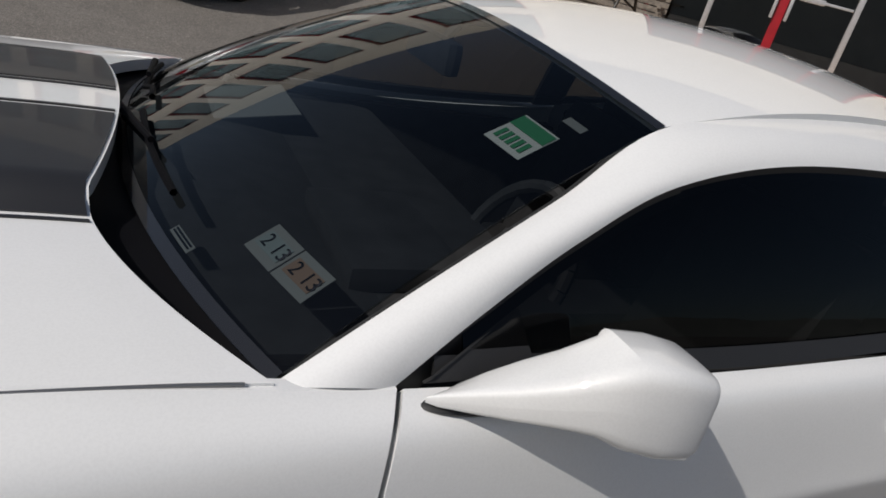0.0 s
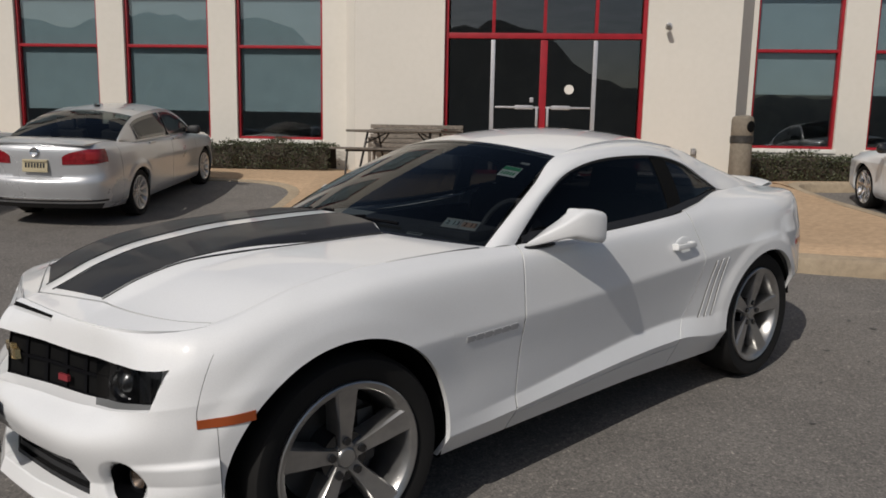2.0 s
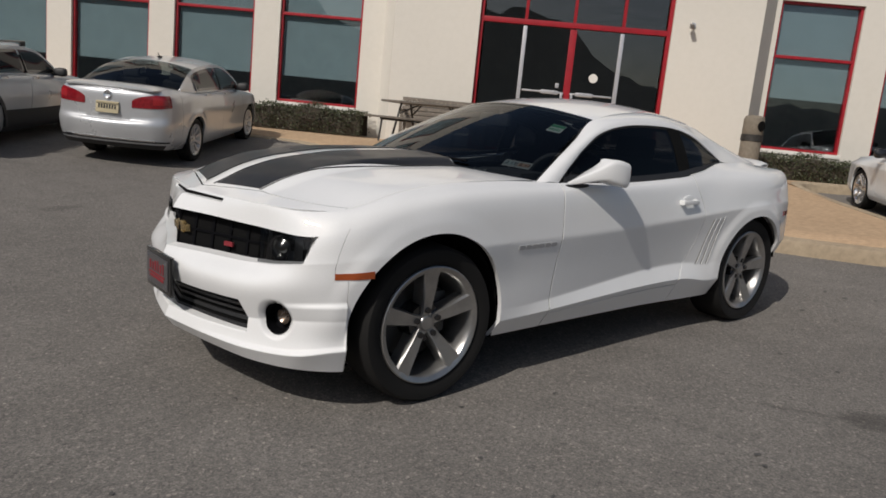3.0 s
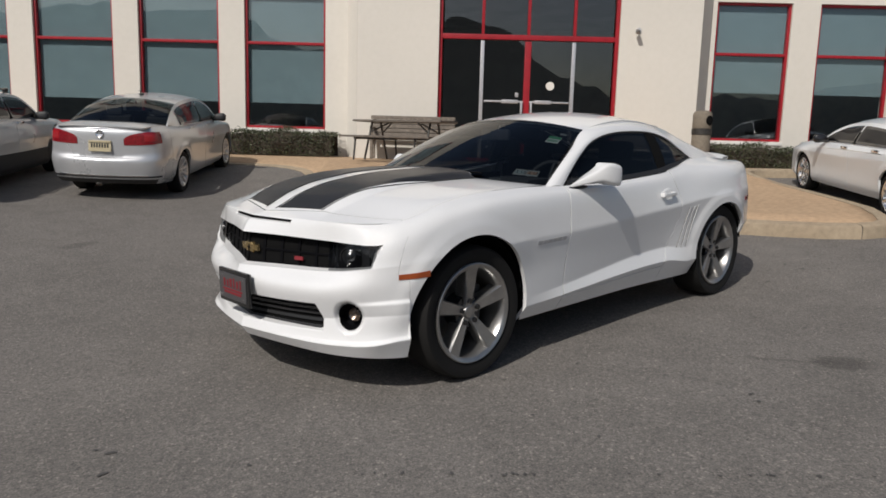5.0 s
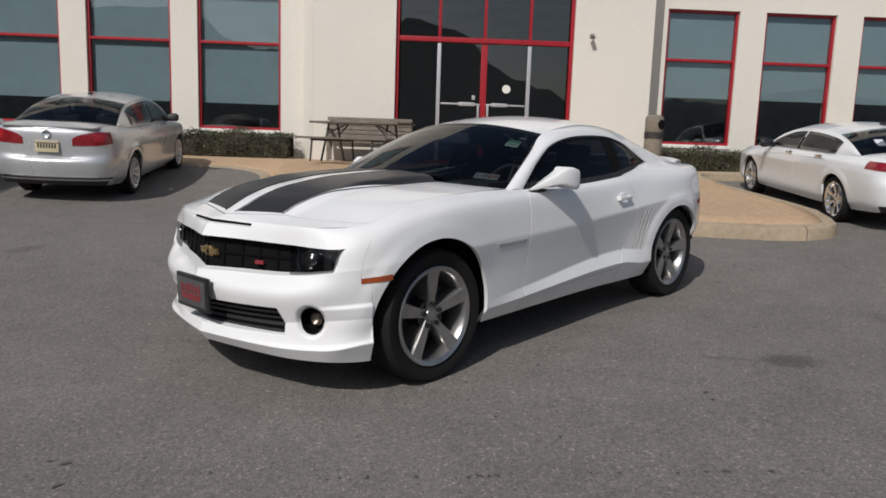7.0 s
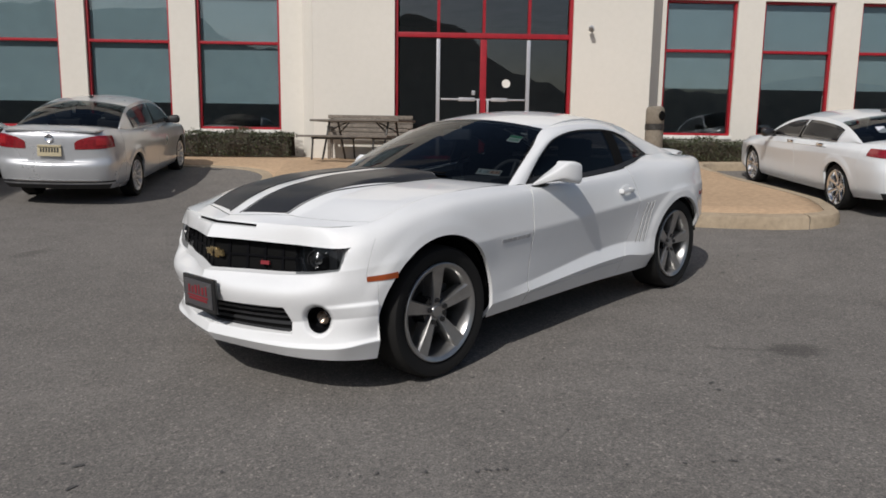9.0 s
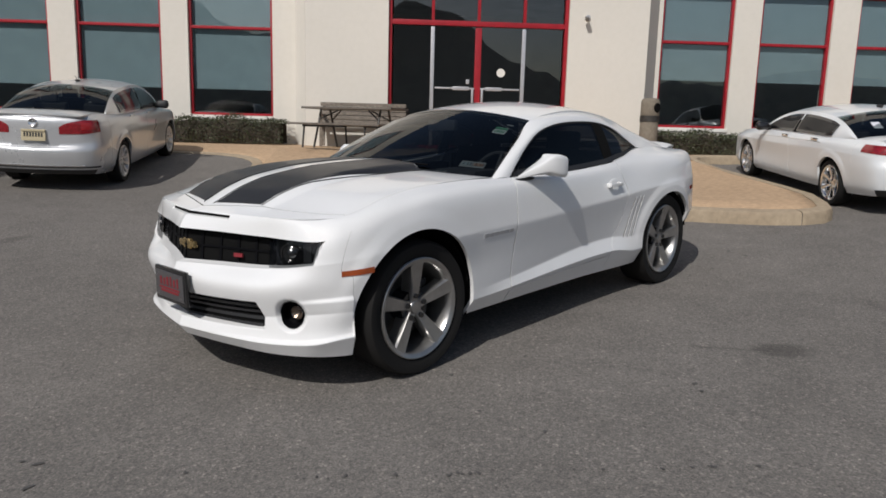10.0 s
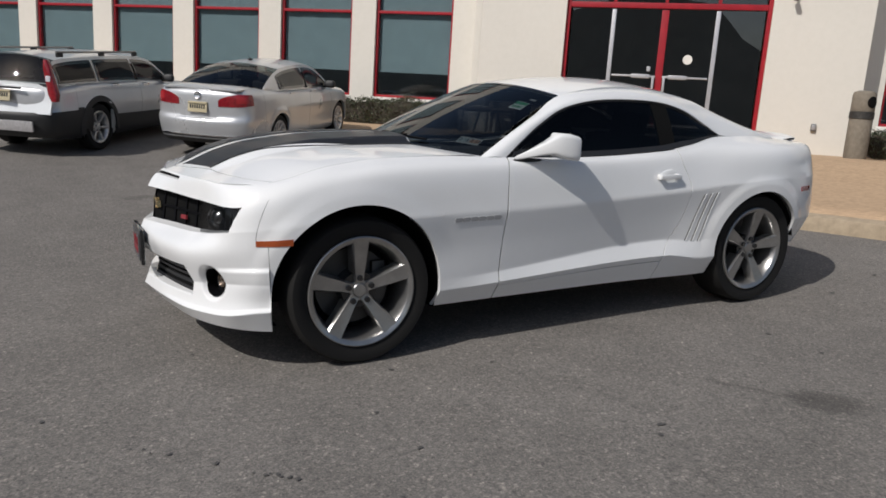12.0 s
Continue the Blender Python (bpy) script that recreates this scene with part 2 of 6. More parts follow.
# ---- the building ----
WING, ENTRY = 11.30, 10.66          # how far the wings' and the entrance block's faces stand
FLOOR = 0.90                      # the paved level at the wall
SILL_Z, RAIL_Z, HEAD_Z = 1.48, 3.30, 4.36
WIN_LEFT, WIN_RIGHT = 1.76, 1.57  # widths in the two wings
LEFT_WINS = [-4.29 - 2.32 * k for k in range(9)]
RIGHT_WINS = [5.77 + 2.15 * k for k in range(7)]
UP_SILL, UP_HEAD = 5.25, 7.8
DOOR_L, DOOR_R, TRANSOM, TRANSOM_TOP, DOOR_TOP = -0.06, 3.63, 3.45, 4.40, 5.25
BLOCK_L, BLOCK_R, LEFT_END, RIGHT_END, TOP = -1.74, 5.28, -2.05, 5.68, 8.9


def building():
    for name, wins, u0, u1 in (("wall_left", LEFT_WINS, LEFT_WINS[-1] - 1.2, LEFT_END), ("wall_right", RIGHT_WINS, RIGHT_END, RIGHT_WINS[-1] + 3.0)):
        w = WIN_RIGHT if u0 > 0 else WIN_LEFT
        holes = [(u, u + w, SILL_Z, HEAD_Z) for u in wins] + [(u, u + w, UP_SILL, UP_HEAD) for u in wins]
        ob = finish(name, holed_wall(bmesh.new(), u0, u1, -0.3, TOP, holes, WING, WING + 0.28), STUCCO, smooth_faces=False)
        ob.matrix_world = WALL_BASIS
        tagged(ob, "cream stucco wall with tall red-framed windows", "wall", kind="structure")
    ob = finish("wall_entrance", holed_wall(bmesh.new(), BLOCK_L, BLOCK_R, -0.3, TOP, [(DOOR_L, DOOR_R, FLOOR, DOOR_TOP)], ENTRY, ENTRY + 0.28), STUCCO, smooth_faces=False)
    ob.matrix_world = WALL_BASIS
    tagged(ob, "cream stucco entrance block standing forward of the wings", "wall", kind="structure")
    # the splayed returns between the block and the wings
    for name, (ua, da), (ub, db) in (("wall_return_left", (LEFT_END, WING), (BLOCK_L, ENTRY)), ("wall_return_right", (RIGHT_END, WING), (BLOCK_R, ENTRY))):
        bm = bmesh.new()
        sgn = 1 if ub > ua else -1
        pts = [(ua, da), (ub - sgn * 0.002, db + 0.002), (ub - sgn * 0.002, db + 0.28), (ua + sgn * 0.002, da + 0.28)]
        lo = [bm.verts.new((u, d, -0.3)) for u, d in pts]
        hi = [bm.verts.new((u, d, TOP)) for u, d in pts]
        for k in range(4):
            bm.faces.new((lo[k], lo[(k + 1) % 4], hi[(k + 1) % 4], hi[k]))
        bm.faces.new(lo)
        bm.faces.new(hi)
        ob = finish(name, bm, STUCCO, smooth_faces=False)
        ob.matrix_world = WALL_BASIS
        tagged(ob, "narrow splayed stucco return of the entrance block", "wall", kind="structure")
    # back, sides and roof close the place
    ends = (LEFT_WINS[-1] - 1.2, RIGHT_WINS[-1] + 3.0)
    bm = bmesh.new()
    box(bm, ((ends[0] + ends[1]) / 2, WING + 7.0, 4.3), (ends[1] - ends[0], 0.25, 9.2))
    for e, s in ((ends[0], 1), (ends[1], -1)):
        box(bm, (e + s * 0.125, WING + 3.57, 4.3), (0.25, 6.5, 9.2))
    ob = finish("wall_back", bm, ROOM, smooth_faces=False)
    ob.matrix_world = WALL_BASIS
    tagged(ob, "plain back and end walls of the building", "wall", kind="structure")
    bm = a_box(((ends[0] + ends[1]) / 2, WING + 3.6, TOP + 0.1), (ends[1] - ends[0], 7.2, 0.2))
    box(bm, ((BLOCK_L + BLOCK_R) / 2, ENTRY + 0.32, TOP + 0.1), (BLOCK_R - BLOCK_L, 0.62, 0.19))
    ob = finish("roof", bm, STUCCO, smooth_faces=False)
    ob.matrix_world = WALL_BASIS
    tagged(ob, "flat roof slab of the building", "roof", kind="structure")
    bm = a_box(((ends[0] + ends[1]) / 2, WING + 3.6, 4.85), (ends[1] - ends[0] - 0.6, 6.5, 0.2))
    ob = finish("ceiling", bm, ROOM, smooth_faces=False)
    ob.matrix_world = WALL_BASIS
    tagged(ob, "ceiling between the two storeys", "ceiling", kind="structure")
    bm = a_box(((ends[0] + ends[1]) / 2, WING + 3.5, FLOOR - 0.1), (ends[1] - ends[0] - 0.6, 6.3, 0.19))
    box(bm, ((BLOCK_L + BLOCK_R) / 2, ENTRY + 0.47, FLOOR - 0.1), (6.4, 0.36, 0.185))
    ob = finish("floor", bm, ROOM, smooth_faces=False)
    ob.matrix_world = WALL_BASIS
    tagged(ob, "dark showroom floor inside", "floor", kind="structure")


def frame_bars(parent, u0, u1, z0, z1, d, w=0.052, depth=0.10, material=None, name="window_frame"):
    """Four bars round an opening, each its own mesh."""
    material = material or RED
    for c, s in (((u0 + w / 2, d, (z0 + z1) / 2), (w, depth, z1 - z0)), ((u1 - w / 2, d, (z0 + z1) / 2), (w, depth, z1 - z0)),
                 (((u0 + u1) / 2, d, z0 + w / 2), (u1 - u0 - 2 * w, depth, w)), (((u0 + u1) / 2, d, z1 - w / 2), (u1 - u0 - 2 * w, depth, w))):
        part(name, a_box(c, s, bevel=0.006), material, parent)


def wing_window(number, u, z0, rail, z1, blind_low):
    WIN_W = WIN_RIGHT if u > 0 else WIN_LEFT
    w = thing(f"window_{number}", "tall red-framed window with a blind toned like mirrored sky behind the glass", "window", WALL_BASIS @ Matrix.Translation((u, WING + 0.06, z0)), kind="structure")
    h, r = z1 - z0, rail - z0
    frame_bars(w, 0, WIN_W, 0, h, 0.05)
    if rail < z1:
        part("window_rail", a_box((WIN_W / 2, 0.05, r), (WIN_W - 0.106, 0.098, 0.058), bevel=0.006), RED, w)
    for a, b in (((0.05, r - 0.027), (r + 0.027, h - 0.05)) if rail < z1 else ((0.05, h - 0.05),)):
        pane = part("pane", a_box((WIN_W / 2, 0.062, (a + b) / 2), (WIN_W - 0.100, 0.008, b - a)), WINDOW_GLASS, w, flat=True)
        pane.visible_shadow = False
    # its lower edge sets where the painted sky reflection gives way to dark
    part("blind", a_box((WIN_W / 2, 0.115, (blind_low + h) / 2), (WIN_W - 0.03, 0.012, h - blind_low)), BLIND, w, "grey-blue blind in the tone of mirrored sky", flat=True)
    part("window_sill", a_box((WIN_W / 2, -0.02, -0.04), (WIN_W + 0.06, 0.14, 0.075), bevel=0.01), SILL, w, "white stone sill")


def entrance():
    e = thing("door_1", "red-framed glass double door with side lights and transoms", "door", WALL_BASIS @ Matrix.Translation((DOOR_L, ENTRY + 0.08, FLOOR)), kind="structure")
    W, H, T, T2 = DOOR_R - DOOR_L, DOOR_TOP - FLOOR, TRANSOM - FLOOR, TRANSOM_TOP - FLOOR
    frame_bars(e, 0, W, 0, H, 0.05, 0.07, 0.12, name="door_frame")
    cols = [0.07, W * 0.245, W / 2, W * 0.755, W - 0.07]
    for z in (T, T2):
        part("transom_bar", a_box((W / 2, 0.05, z), (W - 0.142, 0.118, 0.10 if z == T else 0.07), bevel=0.006), RED, e)
    for i in (1, 2, 3):
        part("mullion", a_box((cols[i], 0.05, (T + H) / 2 - 0.01), (0.060, 0.112, H - T - 0.122), bevel=0.005), RED, e)
    part("mullion", a_box((W / 2, 0.05, (T - 0.05) / 2), (0.13, 0.10, T - 0.104), bevel=0.006), RED, e)
    for i in (1, 3):
        part("door_jamb", a_box((cols[i], 0.045, (T - 0.05) / 2), (0.075, 0.10, T - 0.106), bevel=0.006), SILVER, e, "silver aluminium jamb")
    for i in range(4):
        a, b = cols[i] + 0.03, cols[i + 1] - 0.03
        for z0, z1 in ((0.03, T - 0.05), (T + 0.05, T2 - 0.035), (T2 + 0.035, H - 0.06)):
            p = part("pane", a_box(((a + b) / 2, 0.06, (z0 + z1) / 2), (b - a, 0.008, z1 - z0)), DOOR_GLASS, e, flat=True)
            p.visible_shadow = False
    for s in (-1, 1):
        c = W / 2 + s * W * 0.1275
        bar = part("push_bar", a_box((c, -0.03, 1.25), (0.82, 0.03, 0.035), bevel=0.01), SILVER, e, "aluminium push bar")
        part("bar_plate", a_box((c - s * 0.13, -0.036, 1.25), (0.34, 0.05, 0.075), bevel=0.012), SILVER, bar)
        part("pull_handle", a_box((W / 2 + s * 0.10, -0.05, 1.07), (0.045, 0.03, 0.34), bevel=0.012), SILVER, e, "upright silver pull")
    part("lock_box", a_box((W / 2 - 0.20, 0.0, 1.39), (0.07, 0.04, 0.09), bevel=0.01), SILVER, e)
    disc = revolve([(0.0001, -0.006), (0.085, -0.006), (0.088, 0.0), (0.0001, 0.0)], 28, "y")
    bmesh.ops.translate(disc, verts=disc.verts, vec=(W / 2 + 0.49, 0.052, 1.59))
    part("round_sticker", disc, SILL, e, "round white sticker on the glass")


building()
for k, u in enumerate(LEFT_WINS):
    wing_window(k + 1, u, SILL_Z, RAIL_Z, HEAD_Z, 0.55)
for k, u in enumerate(RIGHT_WINS):
    wing_window(k + 11, u, SILL_Z, RAIL_Z, HEAD_Z, 1.02)
for k, u in enumerate(LEFT_WINS + RIGHT_WINS):
    wing_window(k + 21, u, UP_SILL, UP_HEAD, UP_HEAD, 0.2)
entrance()


# ---- the paved island and walk along the wall ----
KERB_H = 0.15


KERB_JOINT = mat("kerb_joint", (0.16, 0.14, 0.115), 0.9)
noise_mix(KERB_JOINT, 30, (0.12, 0.105, 0.085), (0.20, 0.175, 0.145))


def island_outline():
    """The kerb line in wall metres: from the wall on the left, round the island, to the wall on the right."""
    pts = [(-24.0, 8.75), (-3.6, 8.75)]
    pts += [(-3.6 + 1.40 * math.sin(a), 8.75 - 1.0 * (1 - math.cos(a))) for a in np.linspace(0.2, math.pi / 2, 7)]
    pts += [(-2.16, 6.6), (-2.00, 5.4), (-1.90, 4.42)]
    pts += [(-1.0 - 0.9 * math.cos(a), 4.42 - 0.66 * math.sin(a)) for a in np.linspace(0.25, math.pi / 2, 7)]
    pts += [(-0.1, 4.04), (0.75, 4.30), (2.2, 4.40), (3.33, 4.12), (4.04, 3.70), (4.51, 3.46), (4.87, 3.37), (5.15, 3.41), (5.33, 3.57), (5.47, 3.91), (5.62, 4.49), (5.63, 5.11), (5.60, 5.81), (5.57, 6.54), (5.54, 7.8)]
    pts += [(6.04 - 0.5 * math.cos(a), 8.1 + 0.5 * math.sin(a)) for a in np.linspace(0.0, math.pi / 2, 6)]
    pts += [(7.2, 8.6), (26.0, 8.6)]
    return pts


def kerb_part(u):
    """Share of the kerb's full height: it sinks to a flush ramp on the side of the parked sedan."""
    return 0.12 + 0.88 * smooth((u + 1.7) / 1.5)


def floor_at(u):
    """The walk's height along the wall: it falls a little past the entrance."""
    return FLOOR - 0.02 * smooth((u - 5.0) / 1.6)


def paving():
    line = island_outline()

    def strip(inset_d, height):
        out = []
        n = len(line)
        for i, (u, d) in enumerate(line):
            a, b = line[max(i - 1, 0)], line[min(i + 1, n - 1)]
            t = Vector((b[0] - a[0], b[1] - a[1])).normalized()
            out.append(fac(u - t.y * inset_d, d + t.x * inset_d))
        for p in out:
            p.z = lot_z(p.x, p.y) + (height * kerb_part(p.x * UX + p.y * UY) if height > 0 else height)
        return out
    # kerb: a bed, and cast lengths with a face, a rounded nose and a flat top
    fine = [line[0]]
    for a, b in zip(line[:-1], line[1:]):
        k = max(1, int(math.hypot(b[0] - a[0], b[1] - a[1]) / 0.16))
        fine += [(a[0] + (b[0] - a[0]) * j / k, a[1] + (b[1] - a[1]) * j / k) for j in range(1, k + 1)]
    coarse, line = line, fine
    bed_rows = [strip(0.012, -0.06), strip(0.018, KERB_H - 0.05), strip(0.06, KERB_H - 0.012), strip(0.172, KERB_H - 0.010)]
    kerb = finish("kerb", grid([[r[i] for r in bed_rows] for i in range(len(line))]), KERB_JOINT, angle=40)
    tagged(kerb, "tan concrete kerb with a rounded nose, cast in lengths", "kerb", kind="structure")
    rows = [strip(0.03, -0.06), strip(0.0, -0.06), strip(0.004, KERB_H - 0.045), strip(0.018, KERB_H - 0.012), strip(0.05, KERB_H), strip(0.17, KERB_H + 0.003), strip(0.172, KERB_H - 0.03)]
    i, k = 0, 0
    while i < len(line) - 1:
        run = (11, 13, 12)[k % 3] if -6 < line[i][0] < 9 else 19
        j = min(i + run, len(line) - 1)
        sec = [[r[q].copy() for r in rows] for q in range(i, j + 1)]
        gap = 0.006
        for end, other in ((0, 1), (-1, -2)):
            for q in range(len(rows)):
                t = (sec[other][q] - sec[end][q]).normalized()
                sec[end][q] = sec[end][q] + t * gap
        mid0, mid1 = sum(sec[0], Vector()) / len(rows), sum(sec[-1], Vector()) / len(rows)
        lip0 = [p.lerp(mid0, 0.25) + (sec[1][3] - sec[0][3]).normalized() * 0.004 for p in sec[0]]
        lip1 = [p.lerp(mid1, 0.25) + (sec[-2][3] - sec[-1][3]).normalized() * 0.004 for p in sec[-1]]
        part("kerb_length", grid([lip0] + sec + [lip1]), KERB, kerb, angle=40)
        i, k = j, k + 1
    line = coarse
    # the paved top, as a fan of strips back to the wall
    bm = bmesh.new()
    inner = strip(0.174, KERB_H - 0.003)
    deep = []
    for (u, d), p in zip(line, inner):
        uu = p.x * UX + p.y * UY
        q = fac(uu, WING + 0.3)
        q.z = floor_at(uu)
        deep.append(q)
    cols = []
    for p, q in zip(inner, deep):
        col = []
        for k in range(13):
            f = k / 12
            c = p.lerp(q, f)
            g = lot_z(c.x, c.y) + KERB_H * kerb_part(c.x * UX + c.y * UY) - 0.003
            dd = c.x * NX + c.y * NY
            rise = smooth((dd - 7.4) / 2.6) * smooth((c - p).xy.length / 1.3)
            c.z = g * (1 - rise) + floor_at(c.x * UX + c.y * UY) * rise
            col.append(c)
        cols.append([col[0] - Vector((0, 0, 0.12))] + col)
    pav = finish("pavement", grid(cols, bm), TAN)
    tagged(pav, "tan concrete paving of the entrance island", "pavement", kind="structure")


paving()

# ---- vehicle materials ----
def car_paint(name, light, dark, rough=0.28, metal=0.0, coat=0.9, spec=0.5):
    m = mat(name, light, rough, metal, spec, coat)
    a = noise_mix(m, 2.2, dark, light, 0.3, 0.62, 5, None)
    dust = noise_mix(m, 260, (0.965, 0.965, 0.965), (1, 1, 1), 0.35, 0.6, 2, None)
    link(m, multiply(m, a.outputs["Color"], dust.outputs["Color"]), bsdf(m).inputs["Base Color"])
    noise_mix(m, 1.4, (rough * 0.85,) * 3, (rough * 1.25,) * 3, 0.3, 0.7, 5, "Roughness")
    return m


WHITE = car_paint("white_paint", (0.80, 0.80, 0.795), (0.775, 0.775, 0.765), 0.48, coat=1.0, spec=0.25)
STRIPE = car_paint("black_stripe", (0.018, 0.018, 0.020), (0.014, 0.014, 0.015), 0.45, coat=0.12)
SILVER_PAINT = car_paint("silver_paint", (0.58, 0.588, 0.598), (0.54, 0.548, 0.56), 0.30, 0.45, 0.9)
PEARL = car_paint("pearl_white_paint", (0.77, 0.79, 0.80), (0.74, 0.76, 0.77), 0.33)
BLACK = mat("black_plastic", (0.016, 0.016, 0.017), 0.55)
bump(BLACK, 300, 0.15, 0.002)
DULL_RED = mat("dull_red_print", (0.22, 0.018, 0.025), 0.6)
GRILLE = mat("grille_plastic", (0.004, 0.004, 0.005), 0.66, spec=0.06)
LAMP_BOWL = mat("fog_lamp_bowl", (0.36, 0.27, 0.21), 0.25, 0.85)
SCRIPT = mat("fender_script", (0.44, 0.44, 0.45), 0.35, 0.3)
GLOSS_BLACK = mat("gloss_black", (0.012, 0.012, 0.013), 0.12, coat=0.5)
RUBBER = mat("tyre_rubber", (0.013, 0.0125, 0.012), 0.8, spec=0.22)
bump(RUBBER, 200, 0.2, 0.002)
# near-black: the shade of cavities put into the colour; black pillars use it too
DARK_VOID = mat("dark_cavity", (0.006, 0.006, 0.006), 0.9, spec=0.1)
RIM = mat("graphite_rim", (0.55, 0.54, 0.53), 0.28, 0.85)
noise_mix(RIM, 12, (0.34, 0.335, 0.327), (0.42, 0.412, 0.40))
BRIGHT_RIM = mat("silver_rim", (0.62, 0.61, 0.60), 0.32, 0.8)
noise_mix(BRIGHT_RIM, 12, (0.52, 0.51, 0.50), (0.66, 0.65, 0.64))
CHROME = mat("chrome", (0.80, 0.80, 0.80), 0.08, 1.0)
STEEL = mat("brake_steel", (0.30, 0.29, 0.28), 0.42, 0.9)
DISC = mat("brake_disc", (0.10, 0.097, 0.094), 0.5, 0.8)
LAMP_CHROME = mat("lamp_reflector", (0.34, 0.335, 0.33), 0.20, 0.9)
LAMP_TRIM = mat("lamp_trim", (0.09, 0.09, 0.095), 0.30, 0.7)
AMBER = mat("amber_lens", (0.32, 0.065, 0.015), 0.22, coat=0.4)
RED_LENS = mat("red_lens", (0.24, 0.008, 0.014), 0.16, coat=0.6)
noise_mix(RED_LENS, 25, (0.17, 0.005, 0.009), (0.28, 0.011, 0.018))
GOLD = mat("gold_badge", (0.42, 0.31, 0.15), 0.22, 0.8)
SHIELD_GLASS = glass("windshield_glass", (0.30, 0.345, 0.37), 0.0, 1.44)
TINT_GLASS = glass("tinted_glass", (0.11, 0.113, 0.117), 0.0, 1.38)
CAR_GLASS = glass("car_glass", (0.36, 0.40, 0.40), 0.0, 1.6)
LENS_GLASS = glass("lamp_lens", (0.75, 0.77, 0.78), 0.0, 1.45)
SMOKED = glass("smoked_lens", (0.30, 0.31, 0.32), 0.0, 1.45)
CABIN = mat("cabin_trim", (0.020, 0.020, 0.022), 0.75)
noise_mix(CABIN, 15, (0.015, 0.015, 0.016), (0.027, 0.027, 0.029))
SEAT = mat("dark_leather", (0.014, 0.014, 0.015), 0.6)
noise_mix(SEAT, 30, (0.010, 0.010, 0.011), (0.019, 0.019, 0.02))


# ---- curves ----
def curve(keys):
    """A smooth monotone curve through (x, value) keys."""
    X = np.array([k[0] for k in keys], float)
    V = np.array([k[1] for k in keys], float)
    h = np.diff(X)
    s = np.diff(V) / h
    m = np.zeros(len(X))
    m[0], m[-1] = s[0], s[-1]
    for i in range(1, len(X) - 1):
        if s[i - 1] * s[i] > 0:
            w1, w2 = 2 * h[i] + h[i - 1], h[i] + 2 * h[i - 1]
            m[i] = (w1 + w2) / (w1 / s[i - 1] + w2 / s[i])

    def f(x):
        x = np.clip(np.asarray(x, float), X[0], X[-1])
        i = np.clip(np.searchsorted(X, x, side="right") - 1, 0, len(X) - 2)
        t = (x - X[i]) / h[i]
        return ((1 + 2 * t) * (1 - t) ** 2 * V[i] + t * (1 - t) ** 2 * h[i] * m[i] + t * t * (3 - 2 * t) * V[i + 1] + t * t * (t - 1) * h[i] * m[i + 1])
    return f


def loop_line(pts, n=1600):
    """A dense smooth line (Catmull-Rom) through a few points; returns an array."""
    P = np.array(pts, float)
    P = np.vstack([2 * P[0] - P[1], P, 2 * P[-1] - P[-2]])
    out = []
    per = n // (len(P) - 3)
    for i in range(1, len(P) - 2):
        for t in np.linspace(0, 1, per, endpoint=False):
            a, b, c, d = P[i - 1], P[i], P[i + 1], P[i + 2]
            out.append(0.5 * (2 * b + (c - a) * t + (2 * a - 5 * b + 4 * c - d) * t * t + (3 * b - a - 3 * c + d) * t ** 3))
    out.append(P[-2])
    return np.array(out)


def resample(P, n):
    P = np.asarray(P, float)
    s = np.concatenate([[0], np.cumsum(np.linalg.norm(np.diff(P, axis=0), axis=1))])
    q = np.linspace(0, s[-1], n)
    return np.stack([np.interp(q, s, P[:, k]) for k in range(P.shape[1])], -1)


